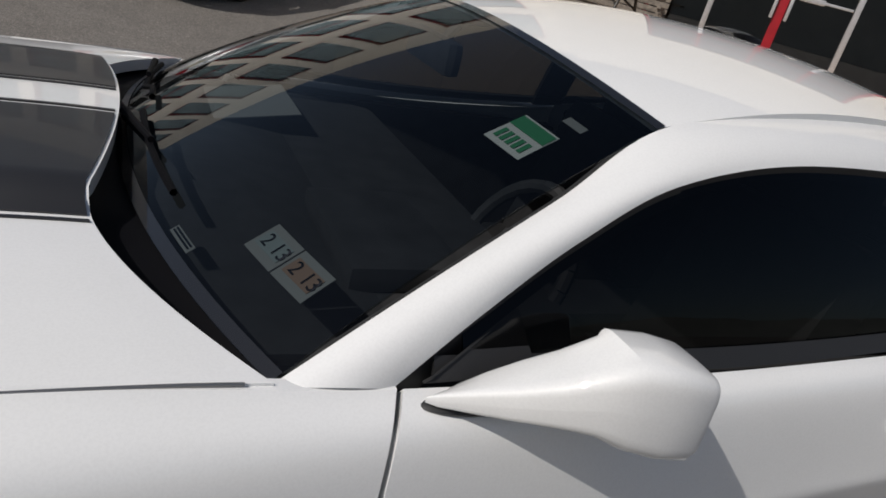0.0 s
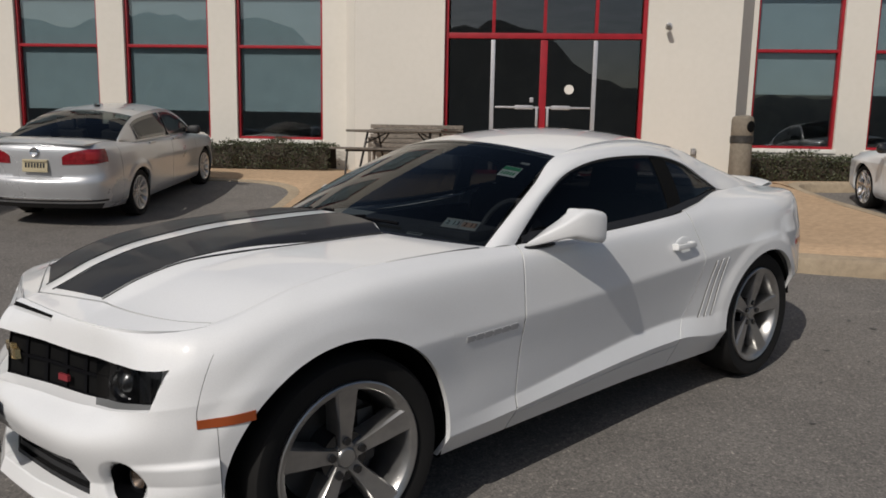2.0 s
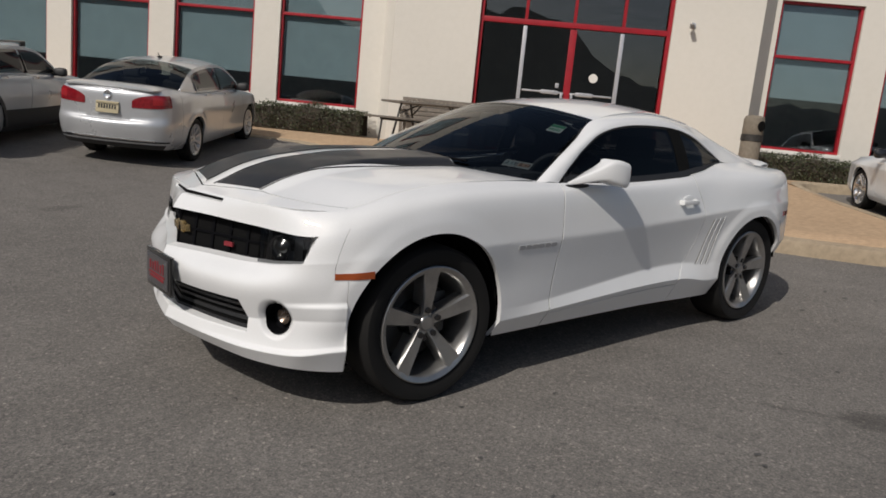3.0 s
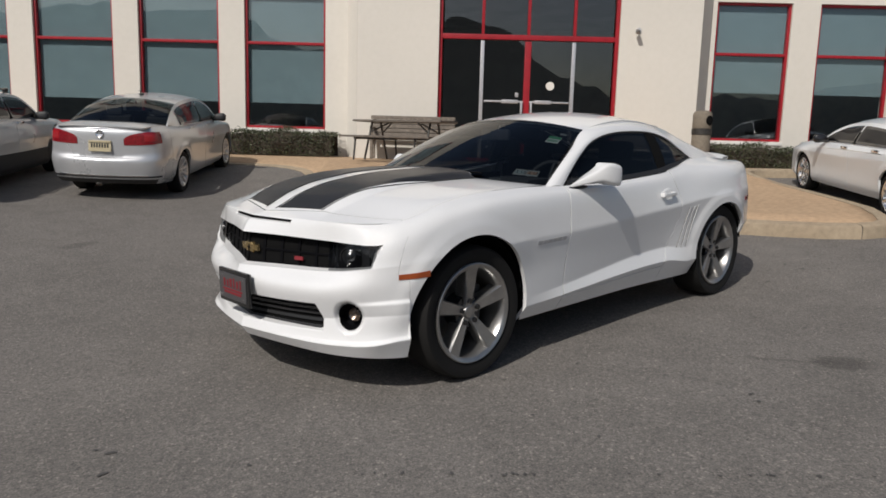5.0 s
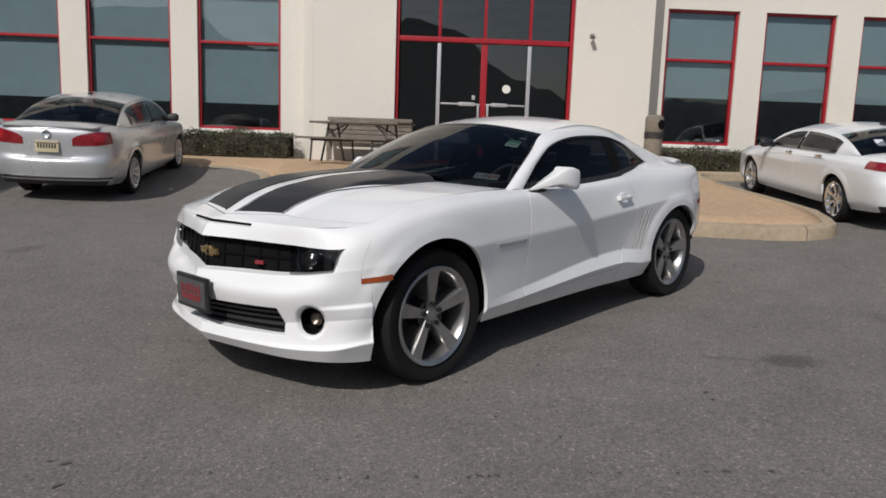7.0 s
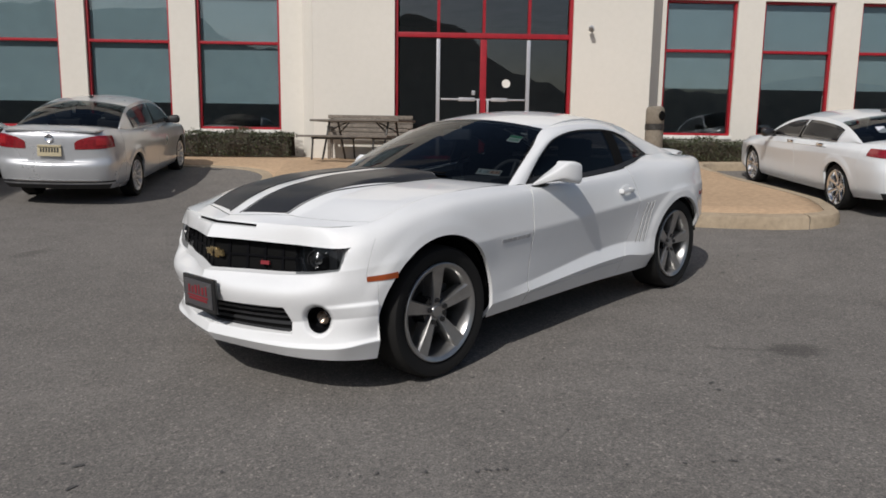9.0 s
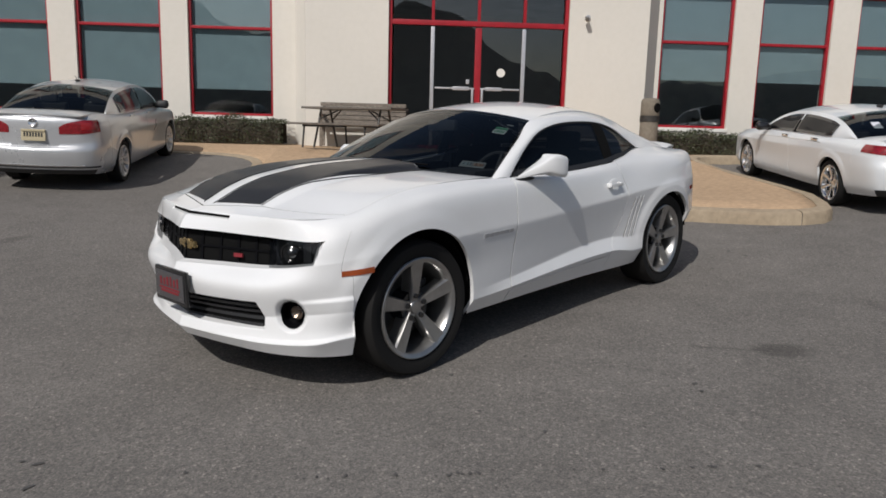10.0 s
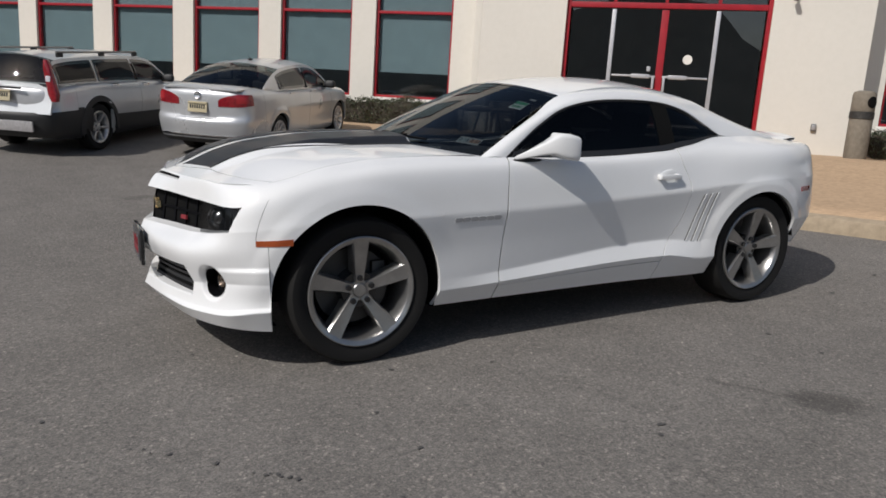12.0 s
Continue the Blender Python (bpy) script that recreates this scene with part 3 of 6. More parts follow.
class Shell:
    """The lower body of a car: a plan outline from nose to tail, and rows of (height, inset) up its flank."""

    def __init__(self, outline, rows, sharp, arches, flare=0.010, lip_w=0.040, rolled=0.0):
        line = loop_line(outline)
        line[0][1] = line[-1][1] = 0.0
        self.x, self.y = line[:, 0], np.maximum(line[:, 1], 0)
        self.x = np.maximum.accumulate(self.x + np.arange(len(line)) * 1e-9)
        d = np.gradient(line, axis=0)
        d /= np.linalg.norm(d, axis=1)[:, None] + 1e-12
        self.nx, self.ny = -d[:, 1], d[:, 0]
        self.nx[0], self.ny[0], self.nx[-1], self.ny[-1] = -1, 0, 1, 0
        self.s = np.concatenate([[0], np.cumsum(np.hypot(np.diff(line[:, 0]), np.diff(line[:, 1])))])
        self.rows = [(curve(z), curve(i)) for z, i in rows]
        self.sharp, self.arches, self.flare, self.lip_w = sharp, arches, flare, lip_w
        self.top = len(rows) - 1
        self.rolled = rolled

    def s_of_x(self, x):
        return np.interp(x, self.x, self.s)

    def zi(self, x, v):
        """Height and inset at key x and row number v."""
        x, v = np.broadcast_arrays(np.asarray(x, float), np.asarray(v, float))
        Z = np.stack([r[0](x) for r in self.rows])
        I = np.stack([r[1](x) for r in self.rows])
        n = len(self.rows)
        i = np.clip(np.floor(v).astype(int), 0, n - 2)
        t = v - i

        def pick(A, k):
            return np.take_along_axis(A, np.clip(k, 0, n - 1)[None], 0)[0]
        out = []
        for A in (Z, I):
            a, b = pick(A, i), pick(A, i + 1)
            prev, nxt = pick(A, i - 1), pick(A, i + 2)
            m0 = np.where(np.isin(i, self.sharp) | (i == 0), b - a, (b - prev) / 2)
            m1 = np.where(np.isin(i + 1, self.sharp) | (i + 1 == n - 1), b - a, (nxt - a) / 2)
            roll = self.rolled * np.clip(-x / 0.4, 0, 1) * (i + 1 == n - 1)
            m1 = m1 * (1 - roll) if A is Z else m1 * (1 + roll)
            lim = 3 * np.abs(b - a) + 1e-9
            if A is Z:
                m0, m1 = np.clip(m0, -lim, lim), np.clip(m1, -lim, lim)
            out.append((1 + 2 * t) * (1 - t) ** 2 * a + t * (1 - t) ** 2 * m0 + t * t * (3 - 2 * t) * b + t * t * (t - 1) * m1)
        return out

    def at(self, s, v, push=0.0):
        """Places on the shell (y positive) at arc length s and row v, pushed inwards by push."""
        s, v = np.broadcast_arrays(np.asarray(s, float), np.asarray(v, float))
        x, y = np.interp(s, self.s, self.x), np.interp(s, self.s, self.y)
        nx, ny = np.interp(s, self.s, self.nx), np.interp(s, self.s, self.ny)
        z, inset = self.zi(x, v)
        for xc, zc, r in self.arches:
            gap = np.hypot(x - xc, z - zc) - r
            inset = inset - self.flare * (1 - np.clip((gap - self.lip_w) / 0.075, 0, 1) ** 2 * (3 - 2 * np.clip((gap - self.lip_w) / 0.075, 0, 1))) * (np.abs(x - xc) < r + 0.25) * np.clip((self.top - 0.7 - v) / 1.5, 0, 1) * np.clip((z - 0.35) / 0.25, 0, 1) * (1 - 0.75 * np.clip((x - xc) / r, 0, 1) * (xc < 1))
        inset = inset + push
        return np.stack([x - nx * inset, np.maximum(y - ny * np.clip(y / 0.06, 0, 1) * inset, 0), z], -1)

    def low_v(self, x, v0=0.0):
        """The row at which the flank begins over an arch."""
        need = -1.0
        for xc, zc, r in self.arches:
            if abs(x - xc) < r:
                need = max(need, zc + math.sqrt(r * r - (x - xc) ** 2))
        vs = np.linspace(v0, self.top, 160)
        z = self.zi(np.full_like(vs, x), vs)[0]
        if need <= z[0]:
            return v0
        return float(np.interp(need, z, vs))

    def v_at(self, x, z):
        vs = np.linspace(0, self.top, 160)
        return float(np.interp(z, self.zi(np.full_like(vs, x), vs)[0], vs))

    def sheet(self, f0, f1, v0, v1, nx, nv):
        v = np.linspace(v0, v1, nv)
        a, b = f0(v), f1(v)
        return np.array([self.at(self.s_of_x((1 - t) * a + t * b), v) for t in np.linspace(0, 1, nx)])

    def flank(self, x0, x1, v0, v1, nx, nv, arch=False, lip=0.03, side=1):
        """A panel of the flank between two edges given as x or as functions of the row."""
        f0 = x0 if callable(x0) else (lambda v: np.full_like(v, x0))
        f1 = x1 if callable(x1) else (lambda v: np.full_like(v, x1))
        P = []
        if arch:
            xa, xb = float(f0(np.array([v0 + 0.5]))[0]), float(f1(np.array([v0 + 0.5]))[0])
            xc, _, r = [q for q in self.arches if xa < q[0] < xb][0]
            bm = bmesh.new()
            lo_x, hi_x = xc - r, xc + r
            grid(flanged(self.sheet(f0, lambda v: np.full_like(v, lo_x), v0, v1, max(8, int(nx * (lo_x - xa) / (xb - xa))), nv), lip, inward=(0, -1, 0)) * np.array([1, side, 1]), bm)
            mid = []
            for x in xc - r * np.cos(np.linspace(0, math.pi, nx // 2)):
                lo = max(self.low_v(x, v0), self.v_at(x, self.arches[0][1]))
                v = lo + (v1 - lo) * np.linspace(0, 1, nv)
                mid.append(self.at(self.s_of_x(np.full_like(v, x)), v))
            grid(flanged(np.array(mid), lip, inward=(0, -1, 0)) * np.array([1, side, 1]), bm)
            zc = self.arches[0][1]
            tuck = lambda v: xc + np.sqrt(np.maximum(r * r - np.minimum(self.zi(np.full_like(v, hi_x), v)[0] - zc, 0) ** 2, 0))
            grid(flanged(self.sheet(tuck, f1, v0, v1, max(8, int(nx * (xb - hi_x) / (xb - xa))), nv), lip, inward=(0, -1, 0)) * np.array([1, side, 1]), bm)
            return bm
        for a in np.linspace(0, 1, nx):
            v = np.linspace(v0, v1, nv)
            x = (1 - a) * f0(v) + a * f1(v)
            P.append(self.at(self.s_of_x(x), v))
        return flanged(np.array(P), lip)


def flanged(P, lip=0.025, to=None, inward=None):
    """A sheet with its edges turned in, so that it has a thickness and a shut line."""
    n, k, _ = P.shape
    du = np.gradient(P, axis=0)
    dv = np.gradient(P, axis=1)
    N = np.cross(du, dv)
    N /= np.linalg.norm(N, axis=2)[:, :, None] + 1e-12
    core = np.array([1.45, 0.0, 0.55]) if to is None else np.array(to)
    if np.sum((P - core) * N) < 0:
        N = -N
    Q = np.zeros((n + 2, k + 2, 3))
    Q[1:-1, 1:-1] = P
    M = P - N * lip if inward is None else P + np.array(inward) * lip
    Q[0, 1:-1], Q[-1, 1:-1], Q[1:-1, 0], Q[1:-1, -1] = M[0], M[-1], M[:, 0], M[:, -1]
    Q[0, 0], Q[0, -1], Q[-1, 0], Q[-1, -1] = M[0, 0], M[0, -1], M[-1, 0], M[-1, -1]
    return Q


def sided(P, sgn):
    P = np.array(P)
    P[..., 1] *= sgn
    return P


def both(P):
    """A half sheet that starts on the centre line, mirrored into a whole one."""
    return np.concatenate([sided(P[::-1], -1), P[1:]], 0)


def patch(a, b, n=24, bow=0.0, out=(0, 0, 1)):
    """A ruled sheet between two lines of equal count, bowed outwards in the middle."""
    a, b = np.asarray(a, float), np.asarray(b, float)
    t = np.linspace(0, 1, n)[None, :, None]
    P = a[:, None] * (1 - t) + b[:, None] * t
    return P + np.array(out)[None, None] * bow * (4 * t * (1 - t))


def tube(pts, radius, seg=6):
    """One bent rod along a line of places."""
    rings = []
    for i, p in enumerate(pts):
        d = (pts[min(i + 1, len(pts) - 1)] - pts[max(i - 1, 0)]).normalized()
        a = d.cross(Vector((0, 0, 1))).normalized()
        b = a.cross(d)
        rings.append([p + (a * math.cos(t) + b * math.sin(t)) * radius for t in np.linspace(0, 2 * math.pi, seg + 1)])
    return grid(rings)


# ---- the coupe ----
CAR_TILT = Vector((0, 0, 1)).rotation_difference(Vector((-0.0413, 0.0025, 1)).normalized()).to_matrix().to_4x4()
R_TYRE, X_REAR, Z_HUB = 0.364, 2.742, 0.364
X_FRONT = -0.022
OUTLINE = [(-0.930, 0), (-0.903, 0.16), (-0.864, 0.35), (-0.802, 0.570), (-0.715, 0.725), (-0.605, 0.835), (-0.48, 0.905), (-0.32, 0.942), (0, 0.957), (0.5, 0.950), (1.0, 0.938), (1.6, 0.925),
           (2.1, 0.935), (2.545, 0.955), (2.895, 0.958), (3.165, 0.92), (3.355, 0.855), (3.495, 0.745), (3.615, 0.59), (3.690, 0.38), (3.720, 0)]
# rows up the flank, from sill to shoulder: (x, height) and (x, inset)
ROWS = [
    ([(-0.930, .232), (-0.6, .212), (-0.45, .208), (.35, .235), (1.6, .232), (2.270, .225), (3.145, .36), (3.445, .34), (3.775, .33)], [(-0.930, .062), (-0.5, .048), (.35, .092), (2.0, .084), (3.145, .10), (3.775, .08)]),
    ([(-0.930, .285), (-0.7, .285), (-0.5, .312), (.35, .325), (1.95, .382), (2.270, .345), (3.145, .46), (3.775, .45)], [(-0.930, .022), (-0.7, .012), (-0.6, -.006), (-0.5, -.002), (.35, .030), (.75, .026), (2.270, .016), (3.145, .04), (3.775, .02)]),
    ([(-0.930, .385), (-0.5, .44), (.44, .385), (1.95, .475), (2.2, .46), (2.945, .55), (3.775, .55)], [(-0.930, .062), (-0.7, .050), (-0.5, .022), (.44, .030), (.75, .040), (1.2, .049), (1.95, .056), (2.220, .034), (2.845, 0), (3.775, 0)]),
    ([(-0.930, .545), (-0.5, .58), (.44, .55), (1.95, .62), (3.775, .70)], [(-0.930, .014), (-0.5, .0), (.44, .024), (1.2, .028), (1.9, .031), (2.270, .022), (2.845, 0), (3.775, 0)]),
    ([(-0.930, .626), (-0.80, .640), (-0.62, .676), (-0.50, .690), (-0.2, .72), (.68, .722), (1.92, .765), (2.370, .80), (2.945, .83), (3.775, .82)], [(-0.930, .034), (-0.87, .078), (-0.80, .084), (-0.72, .046), (-0.60, .000), (-0.48, -.004), (0, -.008), (.68, 0), (1.9, 0), (3.775, .01)]),
    ([(-0.930, .800), (-0.62, .785), (-0.5, .815), (-0.2, .89), (.13, .930), (.7, .935), (1.9, .945), (2.370, .99), (2.845, 1.01), (3.445, 1.02), (3.775, .99)], [(-0.930, .066), (-0.87, .102), (-0.80, .105), (-0.72, .076), (-0.64, .036), (-0.5, .018), (0, .02), (.7, .028), (1.9, .034), (2.370, .055), (2.845, .05), (3.445, .06), (3.775, .03)]),
    ([(-0.930, .890), (-0.66, .878), (-0.46, .895), (-0.16, .965), (.13, .998), (.44, 1.004), (.78, .992), (1.3, .985), (1.9, 1.01), (2.16, 1.045), (2.440, 1.092), (2.745, 1.095), (3.095, 1.075), (3.445, 1.055), (3.775, 1.03)],
     [(-0.930, .150), (-0.80, .120), (-0.66, .094), (-0.46, .088), (0, .12), (.5, .105), (.8, .088), (1.9, .072), (2.2, .105), (2.440, .175), (2.745, .205), (3.095, .24), (3.445, .18), (3.775, .08)]),
]
COUPE = Shell(OUTLINE, ROWS, [1, 2, 4], [(X_FRONT - 0.013, 0.364, 0.430), (X_REAR, 0.364, 0.388)], rolled=0.45)
SEAM_F = -0.46
seam_x = curve([(0, -0.468), (3.28, -0.470), (3.60, -0.520), (6, -0.412)])
door_front = curve([(0, 0.748), (3, 0.762), (4.5, 0.780), (6, 0.812)])
door_back = curve([(0, 1.90), (1, 1.93), (2, 1.99), (3, 2.07), (4, 2.10), (5, 2.035), (6, 2.02)])


def hood_edge(a):
    x = -0.56 + (0.56 + 0.56) * a
    return COUPE.at(COUPE.s_of_x(x), 6.0)


def hood_place(a, y_frac):
    """A place on the bonnet: a from nose to cowl, y_frac across from -1 to 1."""
    a = np.asarray(a, float)
    f = np.asarray(y_frac, float)
    a, f = np.broadcast_arrays(a, f)
    e = hood_edge(a)
    front = COUPE.at(COUPE.s_of_x(np.linspace(-0.92999, -0.56, 200)), 6.0)
    order = np.argsort(front[:, 1])
    xf = np.interp(np.abs(f) * e[..., 1] * (hood_edge(np.zeros(1))[0, 1] / np.maximum(e[..., 1], 1e-6)), front[order, 1], front[order, 0])
    xc = 0.475 - 0.040 * np.minimum(np.abs(f) / 0.5, 1) ** 2 + 0.215 * np.maximum((np.abs(f) - 0.5) / 0.5, 0) ** 1.6
    y = f * (e[..., 1] - 0.004)
    x = xf + a * (xc - xf) + 0.004 * (1 - a)
    crown = 0.052 * np.clip(a / 0.30, 0, 1) * (2 - np.clip(a / 0.30, 0, 1)) * (1 - f * f)
    edge = np.clip((0.462 - np.abs(y)) / 0.055, 0, 1)
    rise = np.clip((a - 0.03) / 0.16, 0, 1)
    dome = (edge * edge * (3 - 2 * edge)) * (rise * rise * (3 - 2 * rise)) * (0.020 + 0.012 * a)
    return np.stack([x, y, e[..., 2] + crown + dome], -1)


def wheel(car, place, rim_material, spokes=5, turn=33.0, radius=R_TYRE, rim_r=0.262, width=0.25, chunky=True, side=-1, hub_material=None):
    """A wheel as a part tree: tyre, rim, spokes, nuts, brake. It faces -y before side is applied."""
    hub_material = hub_material or rim_material
    w = part("wheel", revolve([(rim_r + 0.004, -width * 0.42), (radius - 0.05, -width * 0.50), (radius - 0.018, -width * 0.49), (radius - 0.004, -width * 0.40), (radius, -width * 0.2), (radius, width * 0.2), (radius - 0.004, width * 0.40), (radius - 0.05, width * 0.5), (rim_r + 0.004, width * 0.42)], 72), RUBBER, car, "black rubber tyre")
    w.matrix_local = place @ (Matrix() if side < 0 else pose(0, 0, 0, 0, 0, 180))
    o = -width * 0.5
    part("rim", revolve([(rim_r - 0.03, width * 0.4), (rim_r - 0.045, 0.02), (rim_r - 0.034, o + 0.055), (rim_r - 0.022, o + 0.018), (rim_r - 0.018, o + 0.013), (rim_r + 0.002, o + 0.005), (rim_r + 0.007, o + 0.008), (rim_r + 0.008, o + 0.03)], 72), rim_material, w, "metal rim")
    part("brake_disc", revolve([(0.07, 0.03), (rim_r - 0.075, 0.03), (rim_r - 0.075, 0.055), (0.07, 0.055)], 48), DISC, w)
    # dark disc behind the brake paints the shade inside the wheel
    part("wheel_shade_disc", revolve([(0.001, 0.07), (rim_r - 0.035, 0.07)], 40), DARK_VOID, w)
    bm = bmesh.new()
    box(bm, (0.13, 0.035, 0.02), (0.07, 0.07, 0.20), bevel=0.012)
    part("brake_caliper", bm, DISC, w)
    if chunky:
        part("hub_cap", revolve([(0.0001, o + 0.040), (0.030, o + 0.041), (0.034, o + 0.044), (0.037, o + 0.050), (0.050, o + 0.052), (0.054, 0.03)], 40), hub_material, w)
        part("hub_well", revolve([(0.046, o + 0.062), (0.088, o + 0.062), (0.092, 0.03)], 40), GLOSS_BLACK, w)
    else:
        part("hub_cap", revolve([(0.0001, o + 0.034), (0.026, o + 0.034), (0.034, o + 0.038), (0.062, o + 0.041), (0.086, o + 0.046), (0.094, o + 0.07), (0.094, 0.03)], 40), hub_material, w)
    for k in range(spokes):
        a = radians(turn + 360 / spokes * k)
        bm = bmesh.new()
        secs = []
        for r, half, front, back in ((0.036, 0.026, o + 0.048, 0.02), (0.085, 0.028, o + 0.040, 0.0), (0.15, 0.036, o + 0.028, -0.02), (rim_r - 0.045, 0.043, o + 0.018, -0.03), (rim_r - 0.012, 0.048, o + 0.010, -0.03)):
            if not chunky:
                half *= 0.62
            secs.append([(r, -half, back), (r, -half * 0.97, front + 0.010), (r, -half * 0.80, front), (r, 0.0, front + (0.002 if chunky else -0.004)), (r, half * 0.80, front), (r, half * 0.97, front + 0.010), (r, half, back)])
        pts = [[(r * math.cos(a) - t * math.sin(a), d, r * math.sin(a) + t * math.cos(a)) for r, t, d in sec] for sec in secs]
        part("spoke", grid(pts, bm), rim_material, w, angle=28)
    for k in range(5):
        a = radians(turn + (0 if chunky else 36) + 72 * k)
        bm = bmesh.new()
        rod(bm, (0.062 * math.cos(a), o + 0.060, 0.062 * math.sin(a)), (0.062 * math.cos(a), o + 0.034, 0.062 * math.sin(a)), 0.0170, 0.0140, 10)
        part("lug_nut", bm, GLOSS_BLACK if chunky else CHROME, w)
    return w


def coupe():
    car = thing("sports_coupe", "white sports coupe with twin black bonnet stripes, parked on the asphalt", "car", CAR_TILT)
    S = COUPE
    # nose: one moulded cover with recesses for grilles, lamps and a slot
    s_end = float(S.s_of_x(SEAM_F))
    s_a, s_b = np.interp([0.58, 0.84], S.y[:700], S.s[:700])
    ss = np.concatenate([np.linspace(0, s_a, 170, endpoint=False), np.linspace(s_a, s_b, 70, endpoint=False), np.linspace(s_b, s_end, 30)])
    vv = np.concatenate([np.linspace(0, 4, 110, endpoint=False), np.linspace(4, 5, 26, endpoint=False), np.linspace(5, 6, 26)])
    SS, VV = np.meshgrid(ss, vv, indexing="ij")
    ref = S.at(SS, VV)
    SS = SS * (S.s_of_x(seam_x(vv)) / s_end)[None]
    base = S.at(SS, VV)
    Y, Z = base[..., 1], base[..., 2]

    def step(d, w=0.010):
        t = np.clip(d / w, 0, 1)
        return t * t * (3 - 2 * t)
    band = step(np.minimum(VV - 4.0, 5.0 - VV), 0.06) * step(0.824 - Y + 0.022 * (VV - 4.5), 0.010)
    zz = np.linspace(0, 6, 200)
    v_of = lambda z: float(np.interp(z, S.zi(np.full(200, -0.90), zz)[0], zz))
    intake = step(np.minimum(v_of(0.475) - VV, VV - v_of(0.335)), 0.08) * step(0.565 - Y - 0.15 * (Z - 0.40))
    FOG_S, FOG_Z = float(np.interp(0.722, S.y[:700], S.s[:700])), 0.425
    far = np.hypot(SS - FOG_S, Z - FOG_Z)
    fog = 0.022 * step(0.091 - far, 0.024) + 0.060 * step(0.0685 - far, 0.004)
    ledge = 0.016 * step(VV - 1.0, 0.14) * (1 - step(VV - 1.14, 1.1)) * step(Y - 0.25, 0.3)
    shoulder = -0.015 * step(0.512 - Z + 0.10 * (Y - 0.80), 0.022) * step(Y - 0.66, 0.20) * step(Z - 0.33, 0.12)
    slot = step(np.minimum(VV - 5.62, 5.84 - VV), 0.05) * step(0.30 - Y)
    push = 0.055 * band + 0.06 * intake + 0.035 * slot + fog + ledge + shoulder
    half = S.at(SS, VV, push)
    nose = both(half)
    bumper = part("front_bumper", grid(flanged(nose, 0.03)), WHITE, car, "white front bumper cover")
    cover = lambda sel_v, s0, s1, p, n=60, k=16: S.at(*np.meshgrid(np.linspace(s0, s1, n), np.linspace(*sel_v, k), indexing="ij"), p)

    def slanted(sel_v, s0, y1, p, n=34, k=12):
        """A piece of the nose band whose outer end leans outwards at the top."""
        v = np.linspace(*sel_v, k)
        end = np.interp(y1 + 0.022 * (v - 4.5), ref[:, 116, 1], ss)
        return S.at(s0 + (end - s0) * np.linspace(0, 1, n)[:, None], v[None], p)
    part("grille_backing", grid(both(slanted((4.02, 4.98), 0, 0.818, 0.052, 90))), DARK_VOID, car)
    # upper grille: a coarse dark lattice on the backing
    s50 = float(np.interp(0.56, ref[:, 116, 1], ss))
    for v in (4.05, 4.46, 4.92):
        part("grille_bar", grid(flanged(both(cover((v - 0.03, v + 0.03), 0, s50 + 0.02, 0.044, 50, 4)), 0.008)), GRILLE, car)
    for sg in (-1, 1):
        for yy in (0.0, 0.115, 0.23, 0.345, 0.46):
            if sg == 1 and yy == 0:
                continue
            q = np.interp(yy, ref[:, 116, 1], ss)
            part("grille_bar", grid(flanged(sided(cover((4.06, 4.92), q - 0.009, q + 0.009, 0.045, 3, 8), sg), 0.008)), GRILLE, car)
    # lamps
    for sg in (-1, 1):
        lamp = part("headlight", grid(sided(flanged(slanted((4.03, 4.97), s50 + 0.03, 0.815, 0.044), 0.008), sg)), GLOSS_BLACK, car, "smoked headlight behind a clear lens")
        q = np.interp(0.690, ref[:, 116, 1], ss)
        c0 = S.at(q, 4.47, 0.036)
        nrm = Vector((float(np.interp(q, S.s, S.nx)), float(np.interp(q, S.s, S.ny)) * sg, 0))
        m = Matrix.Translation((c0[0], c0[1] * sg, c0[2])) @ nrm.to_track_quat("Z", "Y").to_matrix().to_4x4()
        for name, prof, mt in (("lamp_ring", [(0.040, 0.004), (0.046, 0.012), (0.050, 0.012), (0.052, 0.0)], GLOSS_BLACK), ("projector", [(0.0001, 0.014), (0.018, 0.010), (0.026, 0.002), (0.034, -0.002), (0.041, 0.005)], LAMP_CHROME)):
            bm = revolve(prof, 36, "z")
            bmesh.ops.transform(bm, matrix=m, verts=bm.verts)
            part(name, bm, mt, lamp)
        q2 = np.interp(0.772, ref[:, 116, 1], ss)
        part("reflector", grid(sided(flanged(cover((4.10, 4.86), q2 - 0.012, q2 + 0.030, 0.034, 10, 6), 0.006), sg)), LAMP_TRIM, lamp)
        lens = part("lens", grid(sided(slanted((4.0, 5.0), s50 + 0.004, 0.826, 0.012), sg)), SMOKED, lamp)
        lens.visible_shadow = False
        # fog lamp: a black tunnel whose mouth follows the cover, with the lamp at its back
        x_fog = float(np.interp(FOG_S, S.s, S.x))
        tunnel = []
        for k in range(41):
            a = 2 * math.pi * k / 40
            tunnel.append([S.at(FOG_S + r * math.cos(a), S.v_at(x_fog, FOG_Z + r * math.sin(a)), deep) * np.array([1, sg, 1]) for r, deep in ((0.0672, 0.0215), (0.064, 0.045), (0.060, 0.078), (0.0005, 0.079))])
        fl = part("fog_lamp", grid(tunnel), GRILLE, car, "round fog lamp in a black recess")
        aim = Vector((-0.93, sg * 0.30, 0)).to_track_quat("Z", "Y").to_matrix().to_4x4()
        seat = S.at(FOG_S + 0.022, S.v_at(x_fog, FOG_Z), 0.052)
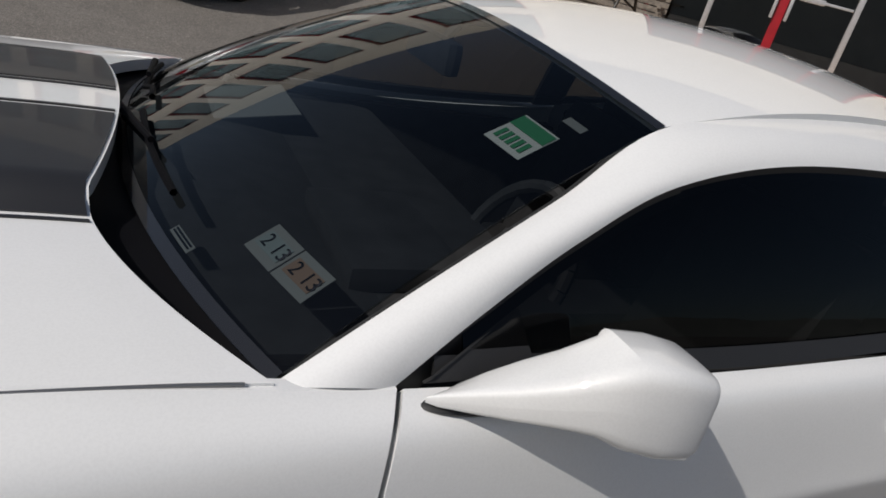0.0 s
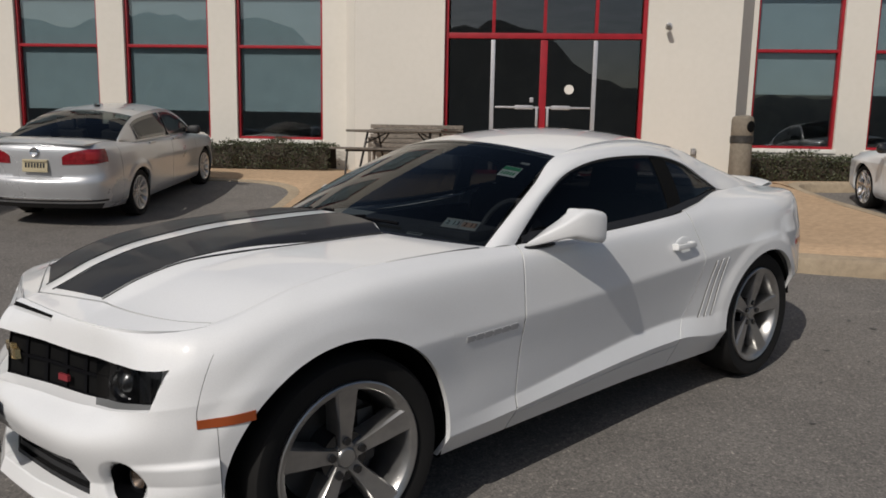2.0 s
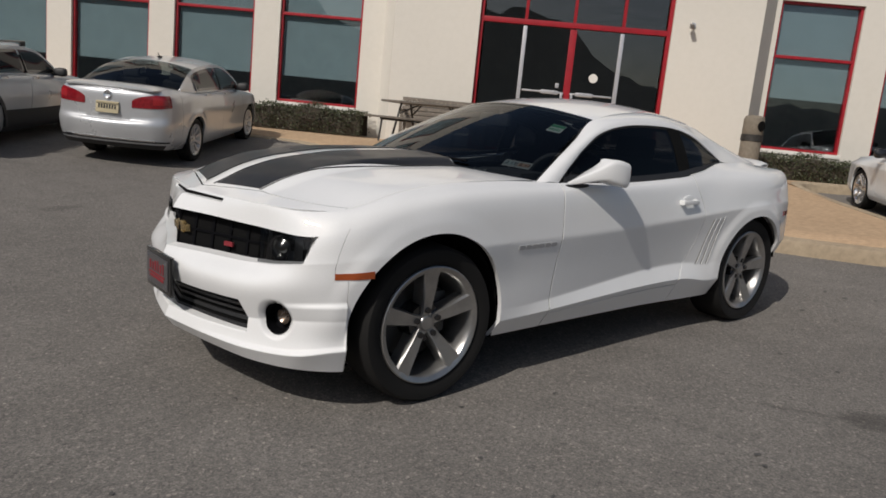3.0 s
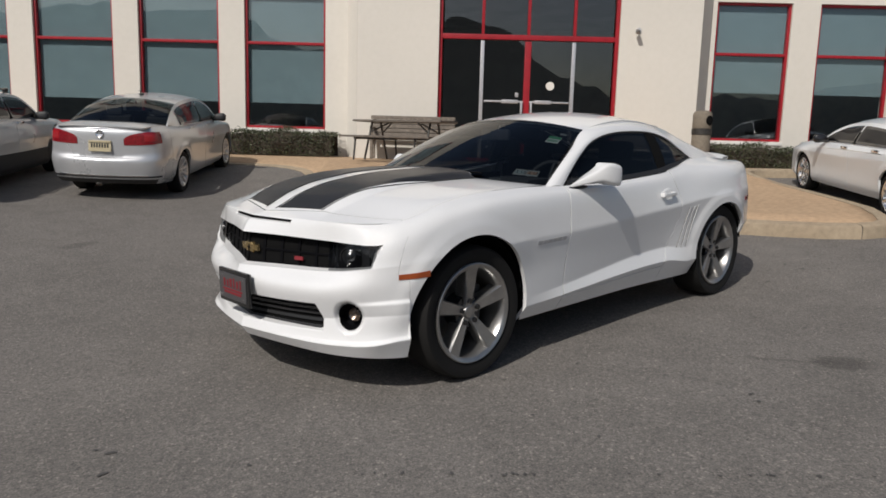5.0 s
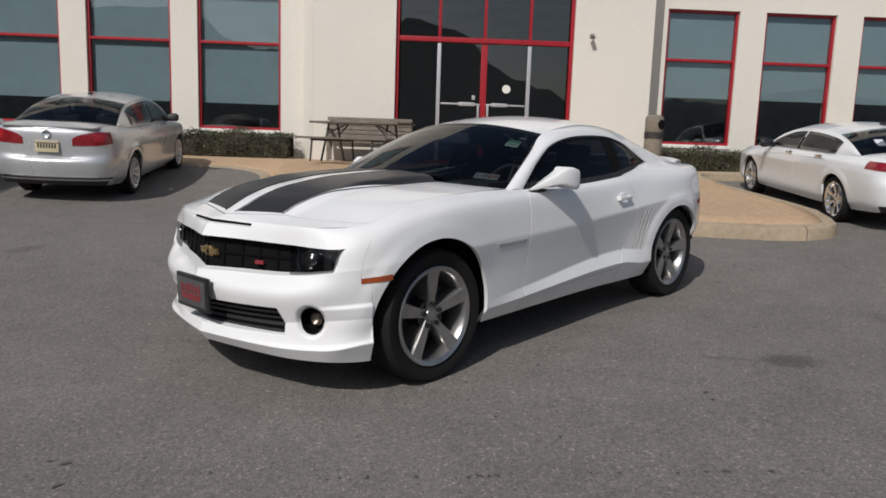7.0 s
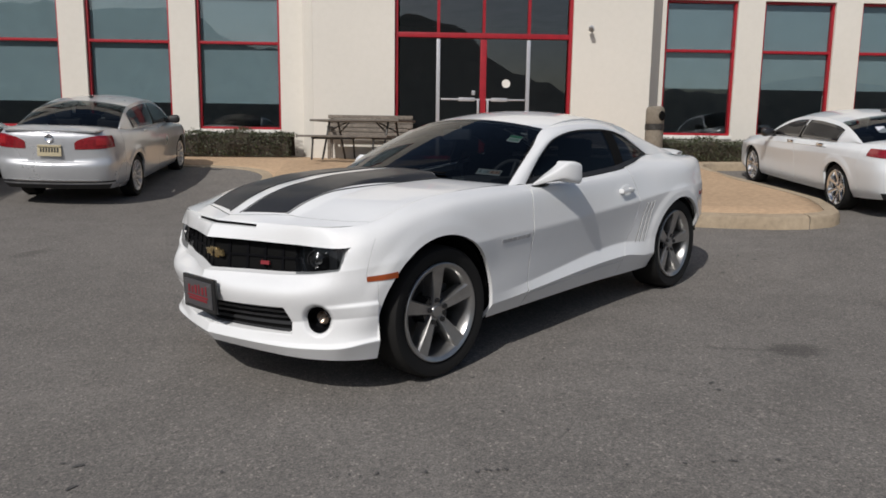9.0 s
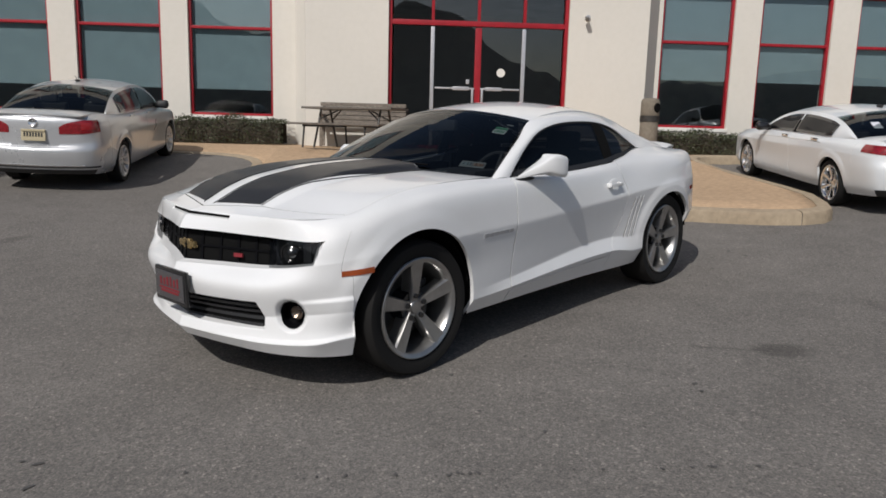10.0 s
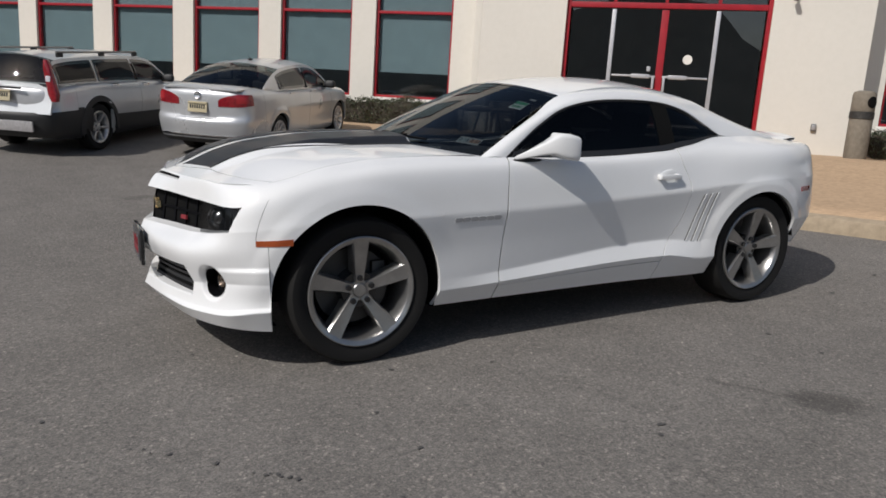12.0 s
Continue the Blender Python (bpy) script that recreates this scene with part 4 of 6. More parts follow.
        m2 = Matrix.Translation((seat[0], sg * seat[1], seat[2])) @ aim
        for name, prof, mt in (("bulb_reflector", [(0.0001, -0.010), (0.015, -0.006), (0.032, 0.010)], LAMP_BOWL), ("bezel", [(0.032, 0.010), (0.035, 0.013), (0.038, 0.010), (0.038, -0.020)], GLOSS_BLACK)):
            bm = revolve(prof, 32, "z")
            bmesh.ops.transform(bm, matrix=m2, verts=bm.verts)
            part(name, bm, mt, fl)
        bm = revolve([(0.0001, 0.020), (0.018, 0.018), (0.033, 0.011)], 32, "z")
        bmesh.ops.transform(bm, matrix=m2, verts=bm.verts)
        part("lens", bm, LENS_GLASS, fl).visible_shadow = False
    # lower intake
    s57 = float(np.interp(0.575, ref[:, 70, 1], ss))
    part("intake_backing", grid(both(cover((v_of(0.30), v_of(0.49)), 0, s57, 0.055))), DARK_VOID, car)
    for z in (0.345, 0.375, 0.405, 0.435, 0.462):
        part("intake_bar", grid(flanged(both(cover((v_of(z - 0.007), v_of(z + 0.007)), 0, s57 - 0.03, 0.040, 50, 4)), 0.02)), BLACK, car)
    part("hood_slot", grid(both(cover((5.655, 5.825), 0, float(np.interp(0.295, ref[:, 146, 1], ss)), 0.010, 50, 6))), DARK_VOID, car)
    # badges: a plain gold cross and a red bar
    bow = S.at(0.0, 4.47, 0.056)
    bm = bmesh.new()
    outline = [(-0.085, -0.016), (-0.030, -0.016), (-0.036, -0.027), (0.030, -0.027), (0.036, -0.016), (0.077, -0.016), (0.085, 0.016), (0.030, 0.016), (0.036, 0.027), (-0.030, 0.027), (-0.036, 0.016), (-0.077, 0.016)]
    rings = [[bm.verts.new((bow[0] + dx, y * k, bow[2] + z * k)) for y, z in outline] for dx, k in ((0.012, 1.0), (-0.004, 1.0), (-0.008, 0.88))]
    for r0, r1 in zip(rings, rings[1:]):
        for i in range(12):
            bm.faces.new((r0[i], r0[(i + 1) % 12], r1[(i + 1) % 12], r1[i]))
    bm.faces.new(rings[-1])
    part("emblem", bm, GOLD, car, "gold cross-shaped emblem")
    q = float(np.interp(0.36, ref[:, 116, 1], ss))
    part("red_badge", grid(sided(flanged(cover((4.24, 4.35), q - 0.028, q + 0.028, 0.028, 8, 4), 0.01), -1)), DULL_RED, car, "small red grille badge")
    # dealer plate with unreadable red print
    plate = part("front_plate", a_box((-0.922, 0.012, 0.500), (0.022, 0.335, 0.185), bevel=0.01), GLOSS_BLACK, car, "black plate holder with a red print")
    part("plate_panel", a_box((-0.935, 0.012, 0.500), (0.006, 0.292, 0.140), bevel=0.002), mat("plate_grey", (0.07, 0.068, 0.07), 0.45), plate)
    for k, (tall, wide) in enumerate(((0.050, 0.014), (0.040, 0.020), (0.052, 0.013), (0.046, 0.022), (0.036, 0.016), (0.042, 0.018))):
        part("print_bar", a_box((-0.939, -0.078 + 0.036 * k, 0.498 + tall / 2), (0.003, wide, tall), bevel=0.001), DULL_RED, plate)
    for z, w, tall in ((0.484, 0.215, 0.010), (0.467, 0.190, 0.013)):
        part("print_bar", a_box((-0.939, 0.012, z), (0.003, w, tall), bevel=0.001), DULL_RED, plate)
    for y in (-0.105, 0.129):
        for z in (0.448, 0.554):
            bm = bmesh.new()
            rod(bm, (-0.936, y, z), (-0.942, y, z), 0.006, 0.005, 10)
            part("plate_bolt", bm, CHROME, plate)
    # chin spoiler under the nose
    q = np.linspace(0, s_end - 0.30, 80)
    A = S.at(q, 0.0, 0.14)
    B = A.copy()
    B[:, 2] -= 0.045
    part("chin_spoiler", grid(both(flanged(np.stack([A, B], 1), 0.02))), BLACK, car)
    # flanks
    for sg in (-1, 1):
        rear_edge = lambda v: door_back(v) + 0.006
        part("front_fender", S.flank(lambda v: seam_x(v) + 0.003, lambda v: door_front(v) - 0.005, 0, 6, 190, 84, True, 0.024, sg), WHITE, car, "white front fender")
        door = part("door", grid(sided(S.flank(lambda v: door_front(v) + 0.004, lambda v: door_back(v), 0.80, 6, 110, 72), sg)), WHITE, car, "white door")
        part("rocker_panel", grid(sided(S.flank(lambda v: door_front(v) + 0.004, lambda v: door_back(v), 0, 0.76, 90, 12), sg)), WHITE, car, "white sill panel")
        part("quarter_panel", S.flank(rear_edge, 3.308, 0, 6, 190, 84, True, 0.024, sg), WHITE, car, "white rear quarter panel")
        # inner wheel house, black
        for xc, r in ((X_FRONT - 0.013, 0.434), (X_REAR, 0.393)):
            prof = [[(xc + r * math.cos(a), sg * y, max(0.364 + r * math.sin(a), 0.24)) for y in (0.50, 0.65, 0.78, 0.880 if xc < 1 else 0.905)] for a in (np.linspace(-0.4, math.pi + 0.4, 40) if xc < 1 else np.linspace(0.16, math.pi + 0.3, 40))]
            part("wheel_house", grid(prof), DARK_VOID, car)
            # dark panel added to close the view through to the far fender
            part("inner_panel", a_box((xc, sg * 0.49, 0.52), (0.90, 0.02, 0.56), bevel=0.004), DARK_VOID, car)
        bm = a_box((1.43, sg * 0.62, 0.30), (1.95, 0.45, 0.09), bevel=0.02)
        part("underbody", bm, BLACK, car)
        # side marker lamp
        part("marker_lamp", grid(sided(S.flank(-0.520, -0.365, 3.34, 3.58, 16, 5, False, 0.010) + np.array([-0.001, 0.003, 0]), sg)), AMBER, car, "amber side marker")
        part("marker_lamp", grid(sided(S.flank(3.145, 3.275, 3.4, 3.6, 10, 4, False, 0.012) + np.array([0, 0.004, 0]), sg)), RED_LENS, car)
        # fender script, a strip of small bars
        badge = part("fender_badge", grid(sided(S.flank(0.455, 0.735, 3.80, 3.86, 20, 4, False, 0.006) + np.array([0, 0.002, 0]), sg)), SCRIPT, car, "grey chrome fender script")
        for k in range(6):
            part("letter_bar", grid(sided(S.flank(0.458 + 0.0465 * k, 0.495 + 0.0465 * k, 3.765, 3.895, 4, 4, False, 0.005) + np.array([0, 0.0035, 0]), sg)), SCRIPT, badge)
        # gills ahead of the rear wheel: raised grey strips paint their shadow lines
        for k in range(3):
            x0 = 2.110 + 0.050 * k
            f0 = curve([(1.9, x0), (4.2, x0 + 0.125)])
            f1 = curve([(1.9, x0 + 0.008), (4.2, x0 + 0.134)])
            part("gill_shade", grid(sided(S.flank(f0, f1, 1.95, 3.75, 4, 22, False, 0.006) + np.array([0, 0.0015, 0]), sg)), STEEL, car)
            f2 = curve([(1.9, x0 + 0.012), (4.2, x0 + 0.140)])
            f3 = curve([(1.9, x0 + 0.021), (4.2, x0 + 0.150)])
            part("gill_lip", grid(sided(S.flank(f2, f3, 1.95, 3.75, 5, 22, False, 0.008) + np.array([0, 0.0028, 0]), sg)), WHITE, car)
        # handle in its cup
        cx, cv = 1.92, 4.50
        c0 = S.at(S.s_of_x(cx), cv)
        hb = bmesh.new()
        bmesh.ops.create_uvsphere(hb, u_segments=24, v_segments=12, radius=1.0, matrix=Matrix.Translation((cx + 0.01, sg * (c0[1] - 0.004), c0[2] - 0.004)) @ Matrix.Diagonal((0.078, 0.008, 0.050, 1)))
        handle = part("door_handle", a_box((cx - 0.005, sg * (c0[1] + 0.026), c0[2] + 0.004), (0.165, 0.015, 0.025), bevel=0.0075), WHITE, door, "white pull handle")
        part("handle_cup", hb, WHITE, handle)
        for dx in (-0.070, 0.060):
            part("handle_foot", a_box((cx + dx, sg * (c0[1] + 0.010), c0[2] + 0.004), (0.028, 0.034, 0.032), bevel=0.008), WHITE, handle)
    # tail
    q0 = float(S.s_of_x(3.311))
    SS, VV = np.meshgrid(np.linspace(q0, S.s[-1], 70), np.linspace(0, 6, 60), indexing="ij")
    tail = S.at(SS, VV)[::-1]
    part("rear_bumper", grid(flanged(both(tail), 0.03)), WHITE, car, "white tail and bumper cover")
    for sg in (-1, 1):
        for s0 in (0.20, 0.42):
            c = S.at(*np.meshgrid(np.linspace(S.s[-1] - s0 - 0.19, S.s[-1] - s0, 14), np.linspace(4.1, 4.9, 8), indexing="ij"), -0.006)
            part("tail_light", grid(flanged(sided(c, sg), 0.02)), RED_LENS, car)
    # bonnet and its stripes
    hood_front = lambda f: 0.042 + 0.052 * np.clip(np.abs(f) / 0.55, 0, 1)
    A, F = np.meshgrid(np.linspace(0, 1, 12), np.linspace(-1, 1, 121), indexing="ij")
    part("header_panel", grid(flanged(hood_place(0.004 + (hood_front(F) - 0.010) * A, F), 0.02)), WHITE, bumper)
    A, F = np.meshgrid(np.linspace(0, 1, 90), np.linspace(-1, 1, 121), indexing="ij")
    A = hood_front(F) + (1 - hood_front(F)) * A
    hood = part("hood", grid(flanged(hood_place(A, F), 0.03)), WHITE, car, "white bonnet with a raised centre")

    def stripe(y0, y1, a0, a1, lift, name):
        A, T = np.meshgrid(np.linspace(0, 1, 80), np.linspace(0, 1, 14), indexing="ij")
        first = hood_front((y0 + (y1 - y0) * T) * 0.6 / 0.80) + a0
        A = first + (a1 - first) * A
        y = y0 + (y1 - y0) * T
        near = np.clip((np.abs(y) - 0.08) / 0.36, 0, 1.1)
        k = (0.64 + 0.12 * near) + (0.36 - 0.12 * near) * np.clip(A / 0.75, 0, 1)
        P = hood_place(A, y * k / (hood_edge(A)[..., 1] - 0.004))
        P[..., 2] += lift
        return part(name, grid(flanged(P, 0.003)), STRIPE, hood, "black vinyl stripe")
    for sg in (-1, 1):
        stripe(sg * 0.095, sg * 0.466, 0.020, 0.995, 0.0035, "stripe")
        stripe(sg * 0.072, sg * 0.080, 0.014, 0.995, 0.0035, "pinstripe")
        stripe(sg * 0.479, sg * 0.485, 0.014, 0.995, 0.0035, "pinstripe")
    for sg in (-1, 1):
        line = hood_place(np.linspace(0.10, 0.97, 60), np.full(60, sg * 1.0)) + np.array([0, sg * 0.002, 0.0005])
        part("hood_gap", tube([Vector(p) for p in line], 0.0024), STEEL, hood)
    # glasshouse
    yy = np.linspace(-1, 1, 41)
    base_w = np.stack([0.470 + 0.178 * np.abs(yy) ** 2.2, 0.828 * yy, 1.020 - 0.030 * yy ** 2], -1)
    top_w = np.stack([1.195 + 0.090 * yy ** 2, 0.630 * yy, 1.390 - 0.072 * yy ** 2], -1)
    shield = patch(base_w, top_w, 40, 0.022, (-0.4, 0, 0.9))
    part("windshield", grid(flanged(shield, 0.005)), SHIELD_GLASS, car, "dark windshield").visible_shadow = False
    band = shield[:, :2].copy()
    band[..., 2] += 0.002
    part("windshield_frit", grid(band), GLOSS_BLACK, car)
    head = shield[:, -2:].copy()
    head[..., 2] += 0.0025
    part("windshield_frit", grid(head), GLOSS_BLACK, car)
    roof_r = np.stack([2.42 - 0.09 * yy ** 2, 0.590 * yy, 1.376 - 0.061 * yy ** 2], -1)
    # roof skin: front edge, crown, rear edge
    t = np.linspace(0, 1, 50)[None, :, None]
    roof = (top_w[:, None] * (1 - t) + roof_r[:, None] * t) + np.array([0, 0, 1])[None, None] * (0.066 * 4 * t * (1 - t))
    part("roof", grid(flanged(roof, 0.02)), WHITE, car, "white roof")
    part("headliner", grid(flanged(roof[2:-2, 2:-2] - np.array([0, 0, 0.03]), 0.01)), CABIN, car)
    for sg in (-1, 1):
        part("door_card", a_box((1.42, sg * 0.80, 0.70), (1.20, 0.05, 0.50), bevel=0.02), CABIN, car)
    back_w = np.stack([3.09 - 0.11 * yy ** 2, 0.63 * yy, 1.110 - 0.012 * yy ** 2], -1)
    part("rear_window", grid(flanged(patch(roof_r, back_w, 26, 0.004), 0.005)), TINT_GLASS, car, "dark rear window").visible_shadow = False
    rail_in = loop_line([(0.645, 0.830, 0.986), (0.855, 0.770, 1.100), (1.07, 0.704, 1.208), (1.285, 0.633, 1.318), (1.60, 0.612, 1.362), (1.95, 0.600, 1.368), (2.325, 0.592, 1.322), (2.54, 0.605, 1.255), (2.78, 0.618, 1.170), (2.98, 0.632, 1.100)])
    rail_out = loop_line([(0.800, 0.850, 0.988), (0.930, 0.812, 1.078), (1.08, 0.772, 1.171), (1.265, 0.735, 1.256), (1.54, 0.715, 1.303), (1.93, 0.712, 1.302), (2.18, 0.722, 1.255), (2.34, 0.745, 1.178), (2.46, 0.776, 1.104)])
    rail_low = loop_line([(0.800, 0.850, 0.988), (0.930, 0.812, 1.078), (1.08, 0.772, 1.171), (1.265, 0.735, 1.256), (1.54, 0.715, 1.303), (1.93, 0.712, 1.302), (2.18, 0.722, 1.255), (2.36, 0.750, 1.165), (2.50, 0.772, 1.098), (2.78, 0.748, 1.093), (3.10, 0.685, 1.074)])
    n = 110
    a, b = resample(rail_in, n), resample(rail_low, n)
    for sg in (-1, 1):
        P = patch(b, a, 14, 0.018, (0, 0.75, 0.6))
        part("roof_rail", grid(flanged(sided(P, sg), 0.02)), WHITE, car, "white pillar and roof rail")
        part("pillar_lining", grid(flanged(sided(P - np.array([0, 0.024, 0.016]), sg), 0.004)), CABIN, car)
        part("roof_ditch", tube([Vector((p[0], p[1] * sg, p[2] + 0.003)) for p in a[40:78]], 0.0022), SCRIPT, car)
        # side glass with its black surround
        belt_x = np.linspace(0.86, 2.47, 80)
        belt = np.stack([belt_x, np.interp(belt_x, [0.8, 1.9, 2.2, 2.47], [0.850, 0.850, 0.826, 0.776]), S.zi(belt_x, np.full(80, 6.0))[0] + 0.004], -1)
        up = resample(rail_out, 80)
        up_at = np.stack([belt_x] + [np.interp(belt_x, up[:, 0], up[:, k]) for k in (1, 2)], -1)
        lo = belt.copy()
        P = patch(lo, up_at, 16, 0.012, (0, 1, 0.2)) - np.array([0, 0.018, 0])
        for name, x0, x1, label in (("side_window", 0.90, 1.93, "dark tinted side window"), ("quarter_window", 2.03, 2.46, "tinted quarter window")):
            i = (belt_x >= x0) & (belt_x <= x1)
            part(name, grid(flanged(sided(P[i], sg), 0.004)), TINT_GLASS, car, label).visible_shadow = False
        i = (belt_x > 1.90) & (belt_x < 2.05)
        part("door_pillar", grid(flanged(sided(P[i] + np.array([0, 0.004, 0]), sg), 0.02)), DARK_VOID, car, "black pillar")
        # seals along belt and roof
        wd = np.interp(belt_x, [0.8, 2.1, 2.44], [1.0, 1.0, 0.15])[:, None]
        seal = np.stack([lo + np.array([0, -0.002, 0.0]), lo + np.array([0, -0.022, 0.028]) * wd], 1)[belt_x < 2.45]
        part("belt_seal", grid(flanged(sided(seal, sg), 0.01)), BLACK, car)
        inward = np.stack([np.zeros(80), -0.014 * np.ones(80), -0.032 * np.ones(80)], -1)
        inward[:25, 0] = 0.026
        inward[60:, 0] = -0.022
        part("roof_seal", grid(flanged(sided(np.stack([up - np.array([0, 0.004, 0]), up + inward], 1), sg), 0.01)), BLACK, car)
        # the black triangle behind the pillar foot
        tri = np.array([[(0.845, 0.850, 0.994), (0.855, 0.848, 0.999)], [(1.02, 0.846, 0.994), (0.99, 0.80, 1.076)]])
        part("mirror_patch", grid(flanged(sided(tri, sg), 0.01)), BLACK, car)
    # cowl under the windshield
    hb = hood_place(np.full(41, 1.0), np.linspace(-1, 1, 41))
    A = hb + np.array([-0.03, 0, -0.035])
    B = base_w + np.array([0.02, 0, -0.006])
    part("cowl", grid(flanged(patch(A, B, 8, -0.012), 0.01)), GRILLE, car, "black cowl grille")
    for ua, ub, wa, wb in ((0.52, 0.25, 0.10, 0.085), (0.82, 0.56, 0.085, 0.11)):
        pts = [Vector(shield[int(40 * (ua + (ub - ua) * q)), int(39 * (wa + (wb - wa) * q))]) + Vector((-0.004, 0, 0.014)) for q in np.linspace(0, 1, 7)]
        bm = bmesh.new()
        foot = Vector(shield[int(40 * (ua + 0.10)), 1]) + Vector((-0.03, 0, 0.012))
        rod(bm, foot, pts[3] + Vector((0, 0, 0.012)), 0.010, 0.006, 8)
        arm = part("wiper", bm, GRILLE, car, "black wiper")
        part("wiper_blade", tube(pts, 0.007), GRILLE, arm)
    # deck and spoiler
    ed = S.at(S.s_of_x(np.linspace(2.99, 3.705, 40)), 6.0)
    cols = []
    for p in ed:
        f = np.linspace(-1, 1, 31)
        front = 3.09 - 0.11 * (p[1] * f / 0.63) ** 2
        x = np.maximum(p[0], front + 0.004) if p[0] < 3.17 else np.full(31, p[0])
        cols.append(np.stack([x, f * (p[1] - 0.004), p[2] + 0.028 * (1 - f * f)], -1))
    deck = part("trunk_lid", grid(flanged(np.array(cols), 0.03)), WHITE, car, "white boot lid")
    yy2 = np.linspace(-1, 1, 41)
    lines = [np.stack([x0 - 0.12 * np.abs(yy2) ** 3, 0.62 * yy2, z0 - 0.030 * np.abs(yy2) ** 6], -1) for x0, z0 in ((3.35, 1.075), (3.41, 1.089), (3.50, 1.104), (3.55, 1.102), (3.54, 1.088), (3.46, 1.070))]
    part("spoiler", grid(np.stack(lines, 1)), WHITE, deck, "white lip spoiler")
    # door mirrors
    for sg in (-1, 1):
        secs = []
        for x, y0, y1, z0, z1 in ((0.758, 0.880, 0.892, 0.968, 0.978), (0.772, 0.874, 0.905, 0.966, 0.988), (0.808, 0.878, 0.938, 0.972, 1.008), (0.850, 0.892, 0.982, 0.982, 1.034), (0.895, 0.910, 1.022, 0.991, 1.060), (0.940, 0.925, 1.056, 0.994, 1.090),
                                  (0.978, 0.934, 1.076, 0.982, 1.106), (1.035, 0.940, 1.088, 0.968, 1.103), (1.086, 0.944, 1.091, 0.961, 1.092), (1.100, 0.950, 1.086, 0.966, 1.086)):
            ring = []
            for k in range(28):
                a = 2 * math.pi * k / 28
                ca, sa = math.cos(a), math.sin(a)
                py, pz = math.copysign(abs(ca) ** 0.36, ca), math.copysign(abs(sa) ** 0.40, sa)
                ring.append((0.758 + (x - 0.758) * 0.93 + 0.078 + 0.02 * (1 - py) * (x < 0.95), sg * (0.868 + ((y0 + y1) / 2 + (y1 - y0) / 2 * py - 0.880) * 0.79), 0.982 + ((z0 + z1) / 2 + (z1 - z0) / 2 * pz - 0.966) * 1.02))
            secs.append(ring + [ring[0]])
        bm = grid(secs)
        for ring in (secs[0], secs[-1]):
            bm.faces.new([bm.verts.new(p) for p in ring[:-1]])
        mir = part("door_mirror", bm, WHITE, car, "white door mirror")
        bm = bmesh.new()
        bmesh.ops.create_uvsphere(bm, u_segments=24, v_segments=10, radius=1.0, matrix=Matrix.Translation((0.925, sg * 0.868, 0.976)) @ Matrix.Diagonal((0.098, 0.032, 0.012, 1)))
        part("mirror_gasket", bm, BLACK, mir)
        part("mirror_glass", a_box((1.152, sg * 0.975, 1.036), (0.008, 0.082, 0.064), bevel=0.003), CHROME, mir)
    # wheels
    for x, turn, yw in ((X_FRONT, 19.0, 0.796), (X_REAR, 8.0, 0.790)):
        for sg in (-1, 1):
            wheel(car, Matrix.Translation((x, sg * yw, Z_HUB)), RIM, 5, turn, side=sg, width=0.25, rim_r=0.266)
    # cabin
    dash = part("dashboard", a_box((0.98, 0, 0.86), (0.52, 1.46, 0.20), bevel=0.06), CABIN, car, "black dashboard")
    part("dash_top", grid(flanged(patch(base_w[2:-2] + np.array([0.02, 0, -0.02]), base_w[2:-2] + np.array([0.40, 0, -0.06]), 8, 0.01), 0.02)), CABIN, dash)
    bm = a_box((0.93, -0.38, 0.985), (0.22, 0.36, 0.05), bevel=0.02)
    part("gauge_hood", bm, CABIN, dash)
    part("cabin_floor", a_box((1.60, 0, 0.36), (2.3, 1.5, 0.06), bevel=0.01), CABIN, car)
    part("parcel_shelf", a_box((2.80, 0, 1.03), (0.62, 1.16, 0.03), bevel=0.01), CABIN, car)
    for sg in (-1, 1):
        part("rear_side_trim", a_box((2.32, sg * 0.755, 0.84), (0.56, 0.04, 0.36), bevel=0.015), CABIN, car)
    part("rear_bulkhead", a_box((2.62, 0, 0.80), (0.10, 1.35, 0.50), bevel=0.03), CABIN, car)
    part("console", a_box((1.45, 0, 0.52), (1.0, 0.22, 0.24), bevel=0.04), CABIN, car)
    wm = pose(1.22, -0.38, 0.93, 0, -65, 0)
    bm = bmesh.new()
    for k in range(28):
        a0, a1 = 2 * math.pi * k / 28, 2 * math.pi * (k + 1) / 28
        rod(bm, (0.185 * math.cos(a0), 0.185 * math.sin(a0), 0), (0.185 * math.cos(a1), 0.185 * math.sin(a1), 0), 0.015, seg=8)
    box(bm, (0, 0, -0.01), (0.13, 0.13, 0.05), bevel=0.02)
    for a in (0.1, math.pi - 0.1, -math.pi / 2):
        rod(bm, (0, 0, 0), (0.18 * math.sin(a + math.pi / 2), 0.18 * math.cos(a + math.pi / 2), 0), 0.013, seg=8)
    bmesh.ops.transform(bm, matrix=wm, verts=bm.verts)
    part("steering_wheel", bm, CABIN, car, "black steering wheel")
    for sg in (-1, 1):
        seat = part("seat", a_box((1.62, sg * 0.38, 0.52), (0.52, 0.50, 0.16), bevel=0.05), SEAT, car, "dark bucket seat")
        part("seat_back", a_box((1.95, sg * 0.38, 0.82), (0.16, 0.50, 0.56), Matrix.Rotation(radians(18), 3, "Y"), 0.06), SEAT, seat)
        part("head_rest", a_box((2.06, sg * 0.38, 1.15), (0.10, 0.26, 0.16), Matrix.Rotation(radians(12), 3, "Y"), 0.04), SEAT, seat)
        part("rear_seat", a_box((2.45, sg * 0.36, 0.72), (0.20, 0.60, 0.55), Matrix.Rotation(radians(20), 3, "Y"), 0.06), SEAT, car)
